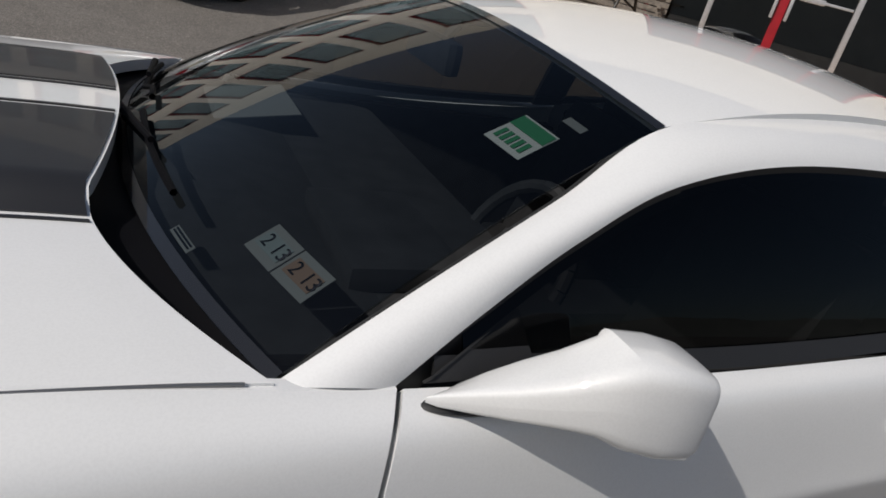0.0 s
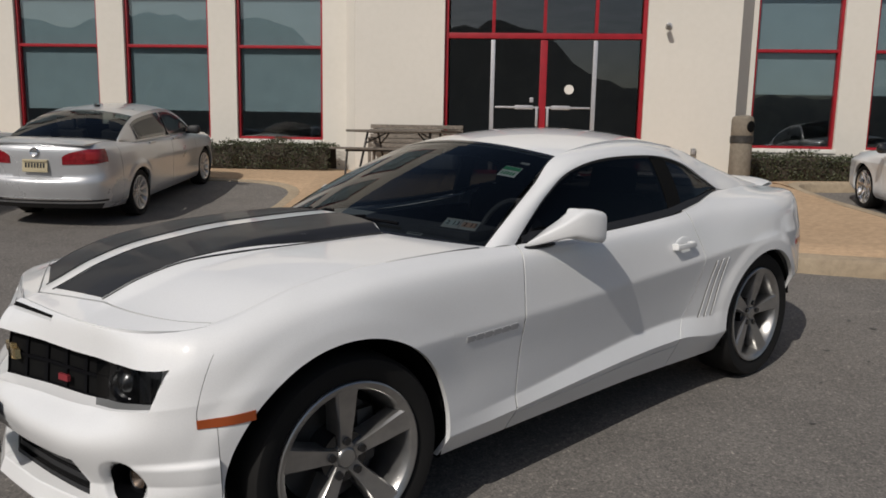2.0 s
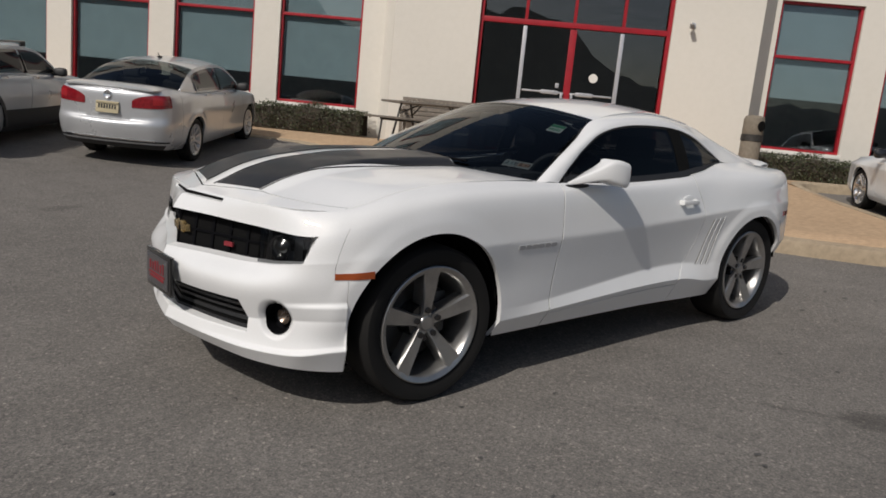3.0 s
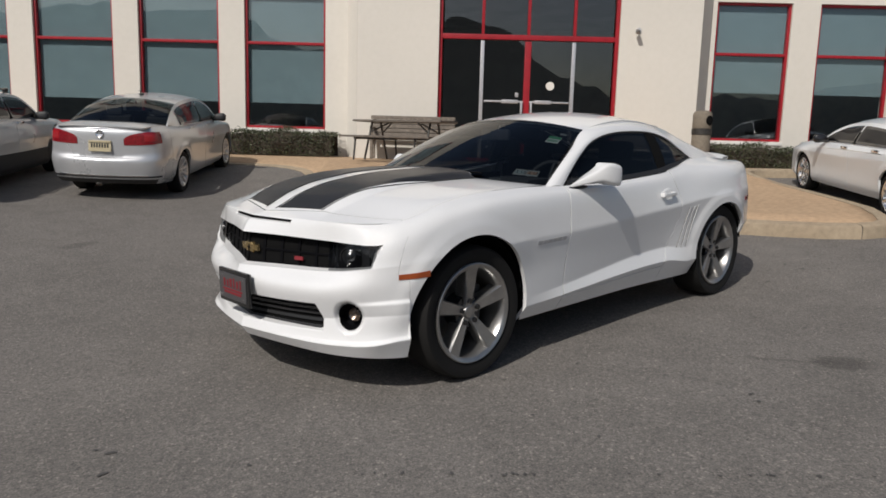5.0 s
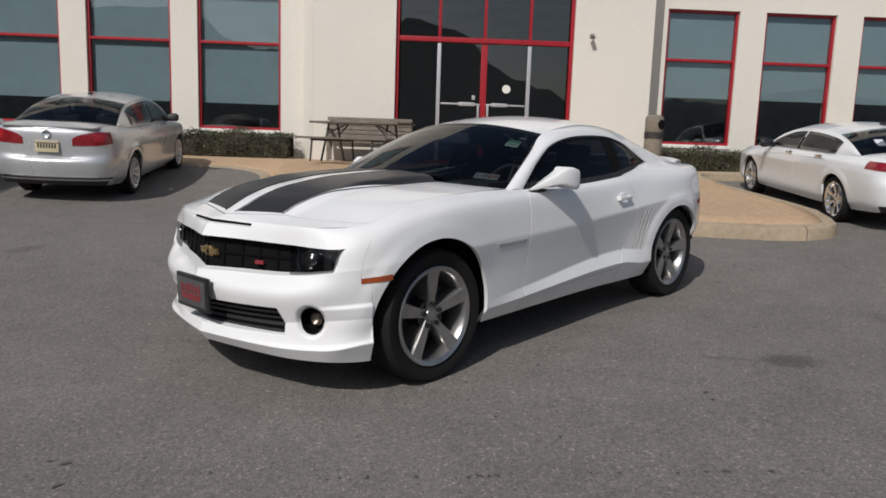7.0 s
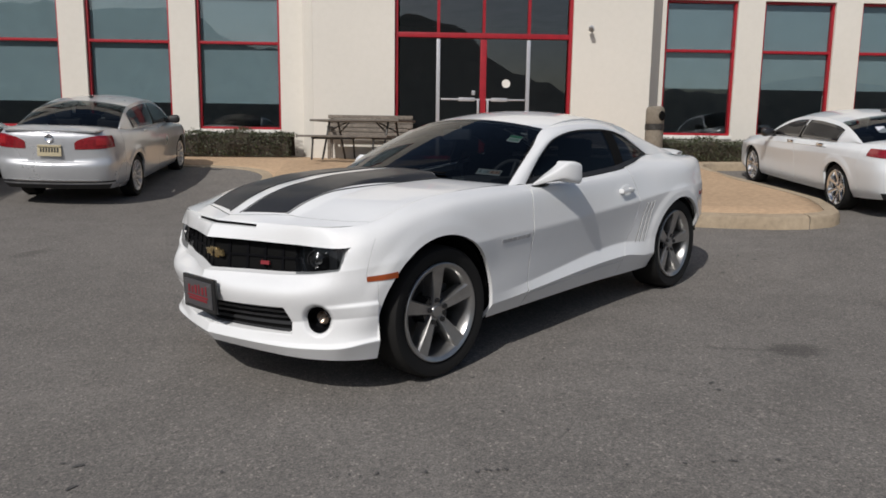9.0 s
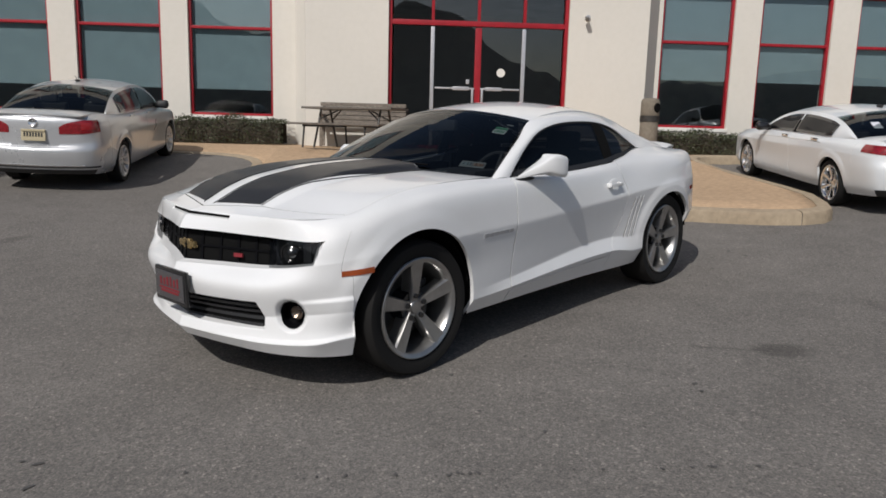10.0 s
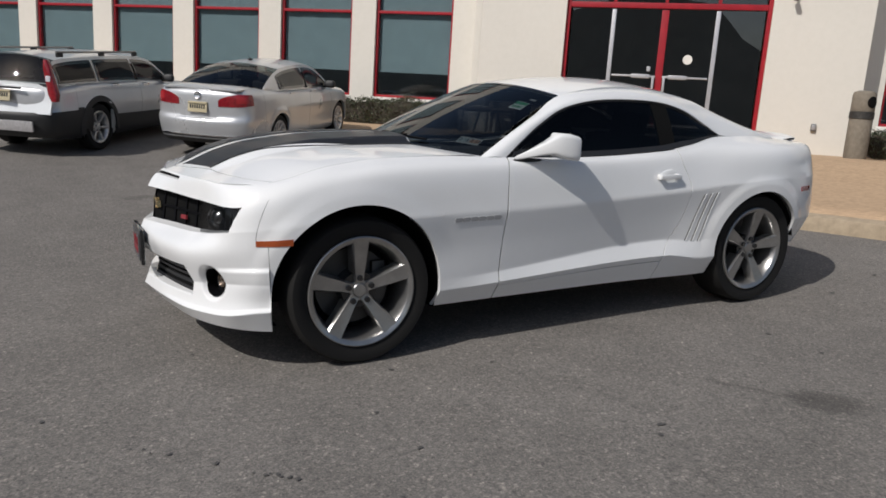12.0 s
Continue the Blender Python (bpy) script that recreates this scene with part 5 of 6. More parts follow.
    bm = a_box((1.12, 0.0, 1.285), (0.04, 0.26, 0.075), bevel=0.02)
    rod(bm, (1.13, 0, 1.29), (1.17, 0, 1.345), 0.012)
    part("rear_view_mirror", bm, CABIN, car)
    # stickers inside the windshield

    def on_glass(u, w, du, dw, lift=-0.004):
        """A small patch on the inside of the windshield about across u, up w (both 0..1)."""
        i0, i1 = (np.array([u - du, u + du]) * 40), (np.array([w - dw, w + dw]) * 39)
        rows = []
        for ii in np.linspace(*i0, 6):
            r = []
            for jj in np.linspace(*i1, 4):
                a0, b0 = int(ii), int(jj)
                fa, fb = ii - a0, jj - b0
                p = shield[a0, b0] * (1 - fa) * (1 - fb) + shield[a0 + 1, b0] * fa * (1 - fb) + shield[a0, b0 + 1] * (1 - fa) * fb + shield[a0 + 1, b0 + 1] * fa * fb
                r.append(p + np.array([0, 0, lift]))
            rows.append(r)
        return np.array(rows)
    paper = mat("sticker_paper", (0.17, 0.175, 0.17), 0.6)
    green = mat("sticker_green", (0.025, 0.17, 0.075), 0.6)
    orange = mat("sticker_orange", (0.19, 0.12, 0.085), 0.6)
    grey = mat("sticker_grey", (0.16, 0.19, 0.19), 0.6)
    for u, w, tint in ((0.067, 0.170, orange), (0.115, 0.170, grey)):
        st = part("inspection_sticker", grid(flanged(on_glass(u, w, 0.023, 0.038, -0.003), 0.001)), paper, car, "inspection sticker behind the windshield")
        part("sticker_patch", grid(flanged(on_glass(u, w, 0.019, 0.020, -0.0015), 0.0005)), tint, st)
        for k, word in ((1, "2"), (-1, "13")):
            cu = bpy.data.curves.new("sticker_text", "FONT")
            cu.body, cu.size, cu.extrude, cu.align_x, cu.align_y = word, 0.034, 0.0003, "CENTER", "CENTER"
            ob = new("sticker_text", cu)
            dg = bpy.context.evaluated_depsgraph_get()
            me = bpy.data.meshes.new_from_object(ob.evaluated_get(dg))
            bpy.data.objects.remove(ob)
            me.materials.clear()
            me.materials.append(GLOSS_BLACK)
            tx = new("sticker_number", me)
            tx.parent = st
            g = on_glass(u + 0.011 * k, w, 0.004, 0.004, -0.0005)
            c = g[2, 1]
            ux = Vector(g[0, 1] - g[-1, 1]).normalized()
            uy = Vector(g[2, -1] - g[2, 0]).normalized()
            uz = ux.cross(uy).normalized()
            tx.matrix_local = Matrix(((ux.x, uy.x, uz.x, c[0]), (ux.y, uy.y, uz.y, c[1]), (ux.z, uy.z, uz.z, c[2]), (0, 0, 0, 1)))
    st = part("green_sticker", grid(flanged(on_glass(0.087, 0.722, 0.030, 0.058, -0.003), 0.001)), mat("green_sticker_paper", (0.42, 0.43, 0.41), 0.6), car, "green and white windshield sticker")
    part("sticker_band", grid(flanged(on_glass(0.087, 0.752, 0.029, 0.020, -0.0012), 0.0005)), green, st)
    for k in range(5):
        part("print_bar", grid(flanged(on_glass(0.067 + 0.0100 * k, 0.696, 0.0032, 0.018, -0.0010), 0.0004)), green, st)
    st = part("toll_tag", grid(flanged(on_glass(0.066, 0.840, 0.016, 0.012, -0.003), 0.001)), paper, car, "small white toll tag")
    st = part("vin_plate", grid(flanged(on_glass(0.190, 0.050, 0.022, 0.010, -0.003), 0.001)), paper, car, "small vehicle number plate")
    for k in range(2):
        part("print_bar", grid(flanged(on_glass(0.190, 0.0465 + 0.007 * k, 0.019, 0.0022, -0.0015), 0.0004)), GLOSS_BLACK, st)
    part("dash_paper", a_box((0.80, 0.42, 1.005), (0.22, 0.30, 0.002), Matrix.Rotation(radians(-9), 3, "Y")), paper, car, "white paper on the dashboard")
    return car


coupe()


# ---- the other parked cars ----
def stand(x, y, heading, base, size=1.0):
    """A pose on the lot with the nose (local -x) towards heading, tilted to the ground under both axles."""
    a = radians(heading)
    base *= size
    fwd, right = Vector((math.cos(a), math.sin(a))), Vector((math.sin(a), -math.cos(a)))
    pts = [Vector((x, y)) - fwd * k + right * s for k in (0, base) for s in (-0.78, 0.78)]
    z = [lot_z(p.x, p.y) for p in pts]
    ex = Vector((-fwd.x * base, -fwd.y * base, (z[2] + z[3] - z[0] - z[1]) / 2)).normalized()
    ey = Vector((right.x * 1.56, right.y * 1.56, (z[1] + z[3] - z[0] - z[2]) / 2)).normalized()
    ez = ex.cross(ey).normalized()
    ey = ez.cross(ex)
    o = Vector((x, y, (z[0] + z[1]) / 2 - 0.002))
    return Matrix(((ex.x, ey.x, ez.x, o.x), (ex.y, ey.y, ez.y, o.y), (ex.z, ey.z, ez.z, o.z), (0, 0, 0, 1))) @ Matrix.Scale(size, 4)


SIDE_GLASS = mat("dark_side_glass", (0.022, 0.026, 0.028), 0.04, spec=0.2)
PRIVACY = mat("privacy_glass", (0.014, 0.014, 0.015), 0.05, spec=0.12)


def family_car(name, label, m, paint, base, front, rear, half, hood_z, belt_f, belt_r, deck_z, roof_z, pillars, radius, rim_r, rim_mat, spokes, cladding=False, rails=False, glass_mat=None, wagon=False):
    """A saloon or estate: flank shell, bonnet, glasshouse and boot, with its lamps and wheels.
    pillars: x of windshield foot and head, rear-window head and foot."""
    glass_mat = glass_mat or CAR_GLASS
    car = thing(name, label, "car", m)
    xa0, xa1, xc1, xc0 = pillars
    end = base + rear
    outline = [(-front, 0), (-front + 0.03, half * 0.38), (-front + 0.13, half * 0.68), (-front + 0.30, half * 0.88), (-0.38, half * 0.96), (0.1, half * 0.985), (base * 0.45, half), (base * 0.9, half * 0.99), (base + 0.35, half * 0.965), (end - 0.26, half * 0.90), (end - 0.10, half * 0.74), (end - 0.03, half * 0.42), (end, 0)]
    e0, e1 = -front, end
    rows = [
        ([(e0, 0.22), (0, 0.20), (base, 0.21), (e1, 0.27)], [(e0, 0.05), (0.4, 0.07), (base, 0.08), (e1, 0.09)]),
        ([(e0, 0.30), (0.4, 0.29), (base, 0.33), (e1, 0.36)], [(e0, 0.0), (0.4, 0.025), (base, 0.03), (e1, 0.02)]),
        ([(e0, 0.50), (0.4, 0.50), (base, 0.55), (e1, 0.58)], [(e0, 0.0), (0.4, 0.022), (base, 0.012), (e1, -0.02)]),
        ([(e0, 0.62), (0, 0.68), (base * 0.5, 0.70), (base, 0.74), (e1 - 0.3, 0.72), (e1, 0.66)], [(e0, 0.03), (0, 0.0), (base, 0.0), (e1 - 0.3, 0.0), (e1, 0.035)]),
        ([(e0, hood_z - 0.13), (-0.4, hood_z - 0.06), (0.5, belt_f - 0.07), (base, belt_r - 0.06), (e1, deck_z - 0.10)], [(e0, 0.07), (0, 0.03), (base, 0.025), (e1, 0.04)]),
        ([(e0, hood_z - 0.07), (-0.4, hood_z + 0.01), (0.45, belt_f), (base, belt_r), (e1 - 0.3, deck_z), (e1, deck_z - 0.01)], [(e0, 0.13), (-0.3, 0.14), (0.5, 0.085), (base, 0.09), (e1 - 0.3, 0.13), (e1, 0.10)]),
    ]
    S = Shell(outline, rows, [3], [(0.0, radius, radius + 0.04), (base, radius, radius + 0.04)], 0.012)
    T = S.top
    doors = [xa0 + 0.10, xa0 + 0.10 + (base - 0.32 - xa0) * 0.52, base - 0.30]
    nose_s, tail_s = float(S.s_of_x(-0.55)), float(S.s_of_x(base + 0.50))
    v = np.linspace(0, T, 30)
    part("front_bumper", grid(flanged(both(S.at(*np.meshgrid(np.linspace(0, nose_s, 50), v, indexing="ij"))), 0.02, (base / 2, 0, 0.55))), paint, car)
    part("rear_bumper", grid(flanged(both(S.at(*np.meshgrid(np.linspace(S.s[-1], tail_s, 50), v, indexing="ij"))), 0.02, (base / 2, 0, 0.55))), paint, car)
    for sg in (-1, 1):
        part("front_fender", S.flank(-0.546, doors[0] - 0.005, 0, T, 90, 34, True, 0.03, sg), paint, car)
        for k in (0, 1):
            d = part("door", grid(sided(S.flank(doors[k], doors[k + 1] - 0.008, 0, T, 40, 34), sg)), paint, car)
            hx = doors[k + 1] - 0.16
            hp = S.at(S.s_of_x(hx), 4.25)
            part("door_handle", a_box((hx, sg * (hp[1] + 0.014), hp[2]), (0.19, 0.03, 0.035), bevel=0.01), CHROME if cladding or rim_mat is CHROME else paint, d)
        part("quarter_panel", S.flank(doors[2], base + 0.496, 0, T, 90, 34, True, 0.03, sg), paint, car)
        if cladding:
            for x0, x1, v1 in ((radius + 0.045, base - radius - 0.045, 1.95), (base + radius + 0.02, base + 0.50, 2.75), (-0.55, -radius - 0.045, 2.2)):
                part("side_cladding", grid(sided(S.flank(x0, x1, 0.0, v1, 24, 10) + np.array([0, 0.008, 0]), sg)), BLACK, car, "black plastic cladding")
            for xc in (0.0, base):
                ring = [[(xc + r * math.cos(a), sg * (S.at(S.s_of_x(xc + r * math.cos(a)), 2.0)[1] + 0.008 + off), radius + r * math.sin(a)) for r, off in ((radius + 0.036, -0.03), (radius + 0.038, 0.008), (radius + 0.12, 0.004), (radius + 0.126, -0.02))] for a in np.linspace(-0.15, math.pi + 0.15, 30)]
                part("arch_cladding", grid(ring), BLACK, car, "black wheel-arch trim")
        for xc in (0.0, base):
            r = radius + 0.05
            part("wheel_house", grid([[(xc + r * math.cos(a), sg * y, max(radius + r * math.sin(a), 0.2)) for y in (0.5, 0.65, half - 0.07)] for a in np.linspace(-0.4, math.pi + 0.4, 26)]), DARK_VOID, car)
            wheel(car, Matrix.Translation((xc, sg * (half - 0.145), radius)), rim_mat, spokes, 12 + 40 * (xc > 0), radius, rim_r, 0.21, False, sg)
    part("underbody", a_box((base / 2, 0, 0.27), (base + 0.9, half * 1.5, 0.10), bevel=0.03), BLACK, car)
    # bonnet
    yb = half - 0.095
    f = np.linspace(-1, 1, 25)
    cols = []
    for x in np.linspace(-front + 0.16, xa0, 30):
        p = S.at(S.s_of_x(max(x, -front + 0.05)), T)
        k = (x + front - 0.16) / (xa0 + front - 0.16)
        cols.append(np.stack([x + 0.0 * f - (0.10 * (1 - k)) * (1 - f * f) + 0.06 * k * (f * f - 1), f * (p[1] - 0.003), p[2] + 0.055 * math.sin(min(1.0, k * 1.4) * math.pi / 2) * (1 - f * f)], -1))
    part("hood", grid(flanged(np.array(cols), 0.02, (base / 2, 0, 0.4))), paint, car)
    # glasshouse
    yr = half * 0.70
    zb0, zb1 = belt_f, (deck_z if not wagon else belt_r)
    yy = np.linspace(-1, 1, 25)
    foot_f = np.stack([xa0 - 0.14 * (1 - yy ** 2), yb * yy, zb0 + 0.05 * (1 - yy ** 2)], -1)
    head_f = np.stack([xa1 - 0.10 * (1 - yy ** 2), yr * yy, roof_z - 0.075 * yy ** 2 - 0.02], -1)
    head_r = np.stack([xc1 + 0.09 * (1 - yy ** 2), yr * yy, roof_z - 0.075 * yy ** 2 - 0.035], -1)
    foot_r = np.stack([xc0 + 0.12 * (1 - yy ** 2), (yb - 0.06) * yy, zb1 + 0.03 * (1 - yy ** 2)], -1)
    part("windshield", grid(flanged(patch(foot_f, head_f, 14, 0.02), 0.006, (base / 2, 0, 0.5))), glass_mat, car).visible_shadow = False
    part("rear_window", grid(flanged(patch(head_r, foot_r, 14, 0.03), 0.006, (base / 2, 0, 0.5))), glass_mat, car).visible_shadow = False
    t = np.linspace(0, 1, 24)[None, :, None]
    part("roof", grid(flanged(head_f[:, None] * (1 - t) + head_r[:, None] * t + np.array([0, 0, 1])[None, None] * 0.035 * 4 * t * (1 - t), 0.02, (base / 2, 0, 0.5))), paint, car)
    rail = loop_line([(xa0, yb, zb0), ((xa0 + xa1) / 2 - 0.02, (yb + yr) / 2 + 0.02, (zb0 + roof_z - 0.1) / 2 + 0.03), (xa1, yr, roof_z - 0.095), ((xa1 + xc1) / 2, yr + 0.015, roof_z - 0.06), (xc1, yr, roof_z - 0.11), ((xc1 + xc0) / 2, (yr + yb) / 2 - 0.03, (zb1 + roof_z - 0.1) / 2 + 0.02), (xc0, yb - 0.06, zb1)], 600)
    n = 70
    up = resample(rail, n)
    low_x = np.clip(up[:, 0], xa0, xc0)
    low = np.stack([low_x, np.interp(low_x, [xa0, base * 0.9, xc0], [yb, yb, yb - 0.05]), S.zi(low_x, np.full(n, float(T)))[0]], -1)
    for sg in (-1, 1):
        side = patch(low, up, 12, 0.014, (0, 1, 0.2))
        part("cabin_side", grid(flanged(sided(side, sg), 0.02, (base / 2, 0, 0.5))), paint, car)
        wins = [(xa0 + 0.22, doors[1] - 0.03), (doors[1] + 0.03, min(doors[2] + 0.16, xc0 - 0.42))] + ([(doors[2] + 0.22, xc0 - 0.14)] if wagon else [])
        for x0, x1 in wins:
            xs = np.linspace(x0, x1, 24)
            zt = np.interp(xs, up[:, 0], up[:, 2]) - 0.045
            yt = np.interp(xs, up[:, 0], up[:, 1])
            zl, yl = np.interp(xs, low[:, 0], low[:, 2]) + 0.025, np.interp(xs, low[:, 0], low[:, 1])
            zt = np.maximum(zt, zl + 0.004)
            k = np.clip((zt - np.interp(xs, low[:, 0], low[:, 2])) / np.maximum(np.interp(xs, up[:, 0], up[:, 2]) - np.interp(xs, low[:, 0], low[:, 2]), 0.01), 0, 1)
            a = np.stack([xs, yl + 0.010, zl], -1)
            b = np.stack([xs, yl + (yt - yl) * k + 0.010, zt], -1)
            part("window_seal", grid(flanged(sided(patch(a, b, 8, 0.014, (0, 1, 0.2)), sg), 0.008, (base / 2, 0, 0.5))), GLOSS_BLACK, car)
            g = patch(a, b, 8, 0.014, (0, 1, 0.2))[1:-1, 1:-1] + np.array([0, 0.004, 0.0])
            part("side_window", grid(flanged(sided(g, sg), 0.003, (base / 2, 0, 0.5))), (PRIVACY if wagon or rim_mat is CHROME else SIDE_GLASS), car)
        px = doors[1]
        pil = []
        for x in np.linspace(px - 0.05, px + 0.05, 4):
            zl, zt = np.interp(x, low[:, 0], low[:, 2]) + 0.02, np.interp(x, up[:, 0], up[:, 2]) - 0.04
            yl, yt = np.interp(x, low[:, 0], low[:, 1]), np.interp(x, up[:, 0], up[:, 1])
            pil.append([(x, yl + (yt - yl) * q + 0.013 + 0.056 * q * (1 - q), zl + (zt - zl) * q) for q in np.linspace(0, 1, 8)])
        part("door_pillar", grid(flanged(sided(np.array(pil), sg), 0.008, (base / 2, 0, 0.5))), DARK_VOID, car, "black pillar")
        if rails:
            bm = bmesh.new()
            rod(bm, (xa1 + 0.15, sg * yr, roof_z + 0.0), (xc1 - 0.05, sg * yr, roof_z + 0.0), 0.016)
            rr = part("roof_rack", bm, STEEL, car, "grey roof rail")
            for x in (xa1 + 0.2, (xa1 + xc1) / 2, xc1 - 0.12):
                part("rail_foot", a_box((x, sg * yr, roof_z - 0.035), (0.13, 0.035, 0.07), bevel=0.012), BLACK, rr)
        mx = xa0 + 0.30
        bm = bmesh.new()
        bmesh.ops.create_uvsphere(bm, u_segments=20, v_segments=12, radius=1.0)
        for vert in bm.verts:
            c = vert.co
            c.x, c.y, c.z = [math.copysign(abs(q) ** 0.7, q) for q in c]
            vert.co = (mx + 0.055 * c.x * (1 - 0.25 * c.z), sg * (yb + 0.13 + 0.105 * c.y), belt_f + 0.075 + 0.068 * c.z * (1 + 0.15 * c.y))
        mir = part("door_mirror", bm, BLACK if rim_mat is not CHROME else GLOSS_BLACK, car)
        part("mirror_foot", a_box((mx - 0.01, sg * (yb + 0.03), belt_f + 0.025), (0.06, 0.08, 0.04), bevel=0.012), BLACK, mir)
        # head lamps
        q = float(S.s_of_x(-front + 0.34))
        part("headlight", grid(sided(flanged(S.at(*np.meshgrid(np.linspace(q - 0.42, q, 14), np.linspace(3.5, 4.6, 6), indexing="ij"), -0.004), 0.01), sg)), STEEL, car)
    part("front_grille", grid(flanged(both(S.at(*np.meshgrid(np.linspace(0, 0.42, 14), np.linspace(3.4, 4.3, 6), indexing="ij"), -0.004)), 0.01)), BLACK, car)
    # boot lid
    if not wagon:
        cols = []
        for x in np.linspace(xc0 - 0.02, end - 0.11, 18):
            p = S.at(S.s_of_x(x), T)
            k = (x - xc0) / (end - xc0)
            cols.append(np.stack([x + 0.12 * (1 - f * f) * (1 - k) + 0.006 * k, f * (p[1] - 0.003), p[2] + 0.045 * (1 - f ** 4) * (1 - min(1.0, max(0.0, k) * (end - xc0) / (end - 0.11 - xc0)) ** 3) + 0.002], -1))
        part("trunk_lid", grid(flanged(np.array(cols), 0.02, (base / 2, 0, 0.4))), paint, car)
    # cabin: dark seats fill the view through the glass
    for x in (xa0 + 0.95, xa0 + 1.75):
        for sg in (-1, 1):
            st = part("seat", a_box((x, sg * 0.36, roof_z - 0.58), (0.16, 0.48, 0.54), Matrix.Rotation(radians(14), 3, "Y"), 0.06), SEAT, car)
            part("head_rest", a_box((x + 0.09, sg * 0.36, roof_z - 0.235), (0.09, 0.24, 0.15), bevel=0.04), SEAT, st)
    part("cabin_floor", a_box(((xa0 + xc0) / 2, 0, 0.55), (xc0 - xa0 - 0.1, half * 1.6, 0.12), bevel=0.03), CABIN, car)
    return car, S, T, end


def rear_patch(S, s0, s1, v0, v1, sg, lift=0.006):
    """A panel on the tail, s metres from the centre of the tail."""
    c = S.at(*np.meshgrid(np.linspace(S.s[-1] - s1, S.s[-1] - s0, 14), np.linspace(v0, v1, 7), indexing="ij"), -lift)
    return grid(flanged(sided(c, sg), lift + 0.006))


def wedge_patch(S, s0, s1, v0, v1, sg, lift=0.006):
    """A lamp on the tail whose inner end narrows to a point near its foot."""
    rows = []
    for f in np.linspace(0, 1, 20):
        top = v0 + (v1 - v0) * (0.35 + 0.65 * min(1.0, (1 - f) / 0.55) ** 0.7)
        v = np.linspace(v0, top, 8)
        rows.append(S.at(np.full(8, S.s[-1] - s1 + (s1 - s0) * f), v, -lift))
    return grid(flanged(sided(np.array(rows), sg), lift + 0.006))


PLATE_YELLOW = mat("plate_yellow", (0.42, 0.36, 0.22), 0.5)
noise_mix(PLATE_YELLOW, 60, (0.36, 0.29, 0.16), (0.48, 0.42, 0.29))
PLATE_PALE = mat("plate_pale", (0.50, 0.43, 0.28), 0.5)
PLATE_WHITE = mat("plate_white", (0.62, 0.62, 0.66), 0.5)


def rear_plate(car, x, z, lean=10):
    """A number plate with its print as plain bars."""
    p = part("number_plate", a_box((x, 0, z), (0.012, 0.305, 0.152), Matrix.Rotation(radians(-lean), 3, "Y"), 0.003), PLATE_PALE, car, "pale number plate with dark bars and a yellow foot")
    part("plate_foot", a_box((x + 0.008, 0, z - 0.052), (0.006, 0.295, 0.038), Matrix.Rotation(radians(-lean), 3, "Y")), PLATE_YELLOW, p)
    for k in range(7):
        part("print_bar", a_box((x + 0.008, -0.108 + 0.036 * k, z + 0.008), (0.005, 0.018, 0.056), Matrix.Rotation(radians(-lean), 3, "Y")), BLACK, p)
    part("plate_head", a_box((x + 0.005, 0, z + 0.060), (0.005, 0.295, 0.022), Matrix.Rotation(radians(-lean), 3, "Y")), PLATE_YELLOW, p)


def silver_sedan():
    car, S, T, end = family_car("silver_sedan", "silver sedan with red tail lights parked nose to the hedge", stand(2.690, 9.145, 49.9, 2.65, 0.94), SILVER_PAINT, 2.65, 0.87, 1.10, 0.845, 0.85, 0.935, 1.005, 1.07, 1.425,
                                (0.38, 1.02, 2.28, 3.02), 0.316, 0.225, BRIGHT_RIM, 10)
    for sg in (-1, 1):
        lamp = part("tail_light", wedge_patch(S, 0.32, 0.90, 3.46, 4.25, sg), RED_LENS, car, "wedge-shaped red tail light")
        part("lamp_band", rear_patch(S, 0.60, 0.81, 3.62, 4.05, sg, 0.009), mat("bright_red_lens", (0.34, 0.014, 0.018), 0.15, coat=0.5), lamp)
    rear_plate(car, end - 0.022, 0.80)
    bm = revolve([(0.0001, 0.006), (0.036, 0.006), (0.050, 0.012), (0.056, 0.004), (0.056, -0.01)], 28, "z")
    bmesh.ops.transform(bm, matrix=Matrix.Translation((end - 0.036, 0, 0.965)) @ pose(0, 0, 0, 0, 80, 0), verts=bm.verts)
    part("round_emblem", bm, CHROME, car, "round chrome emblem")
    part("bumper_strip", grid(flanged(both(S.at(*np.meshgrid(np.linspace(S.s[-1], S.s[-1] - 0.86, 30), np.linspace(1.00, 1.12, 3), indexing="ij"), -0.008)), 0.01)), BLACK, car)
    part("bumper_strip", grid(flanged(both(S.at(*np.meshgrid(np.linspace(S.s[-1], S.s[-1] - 0.62, 30), np.linspace(1.12, 1.20, 3), indexing="ij"), -0.010)), 0.01)), CHROME, car)
    part("rear_valance", grid(flanged(both(S.at(*np.meshgrid(np.linspace(S.s[-1], S.s[-1] - 0.80, 30), np.linspace(0.0, 0.8, 4), indexing="ij"), -0.004)), 0.01)), BLACK, car)
    bm = bmesh.new()
    rod(bm, (2.05, 0, 1.44), (2.12, 0, 1.50), 0.008, 0.003)
    box(bm, (2.04, 0, 1.432), (0.09, 0.05, 0.025), bevel=0.01)
    part("roof_antenna", bm, BLACK, car)


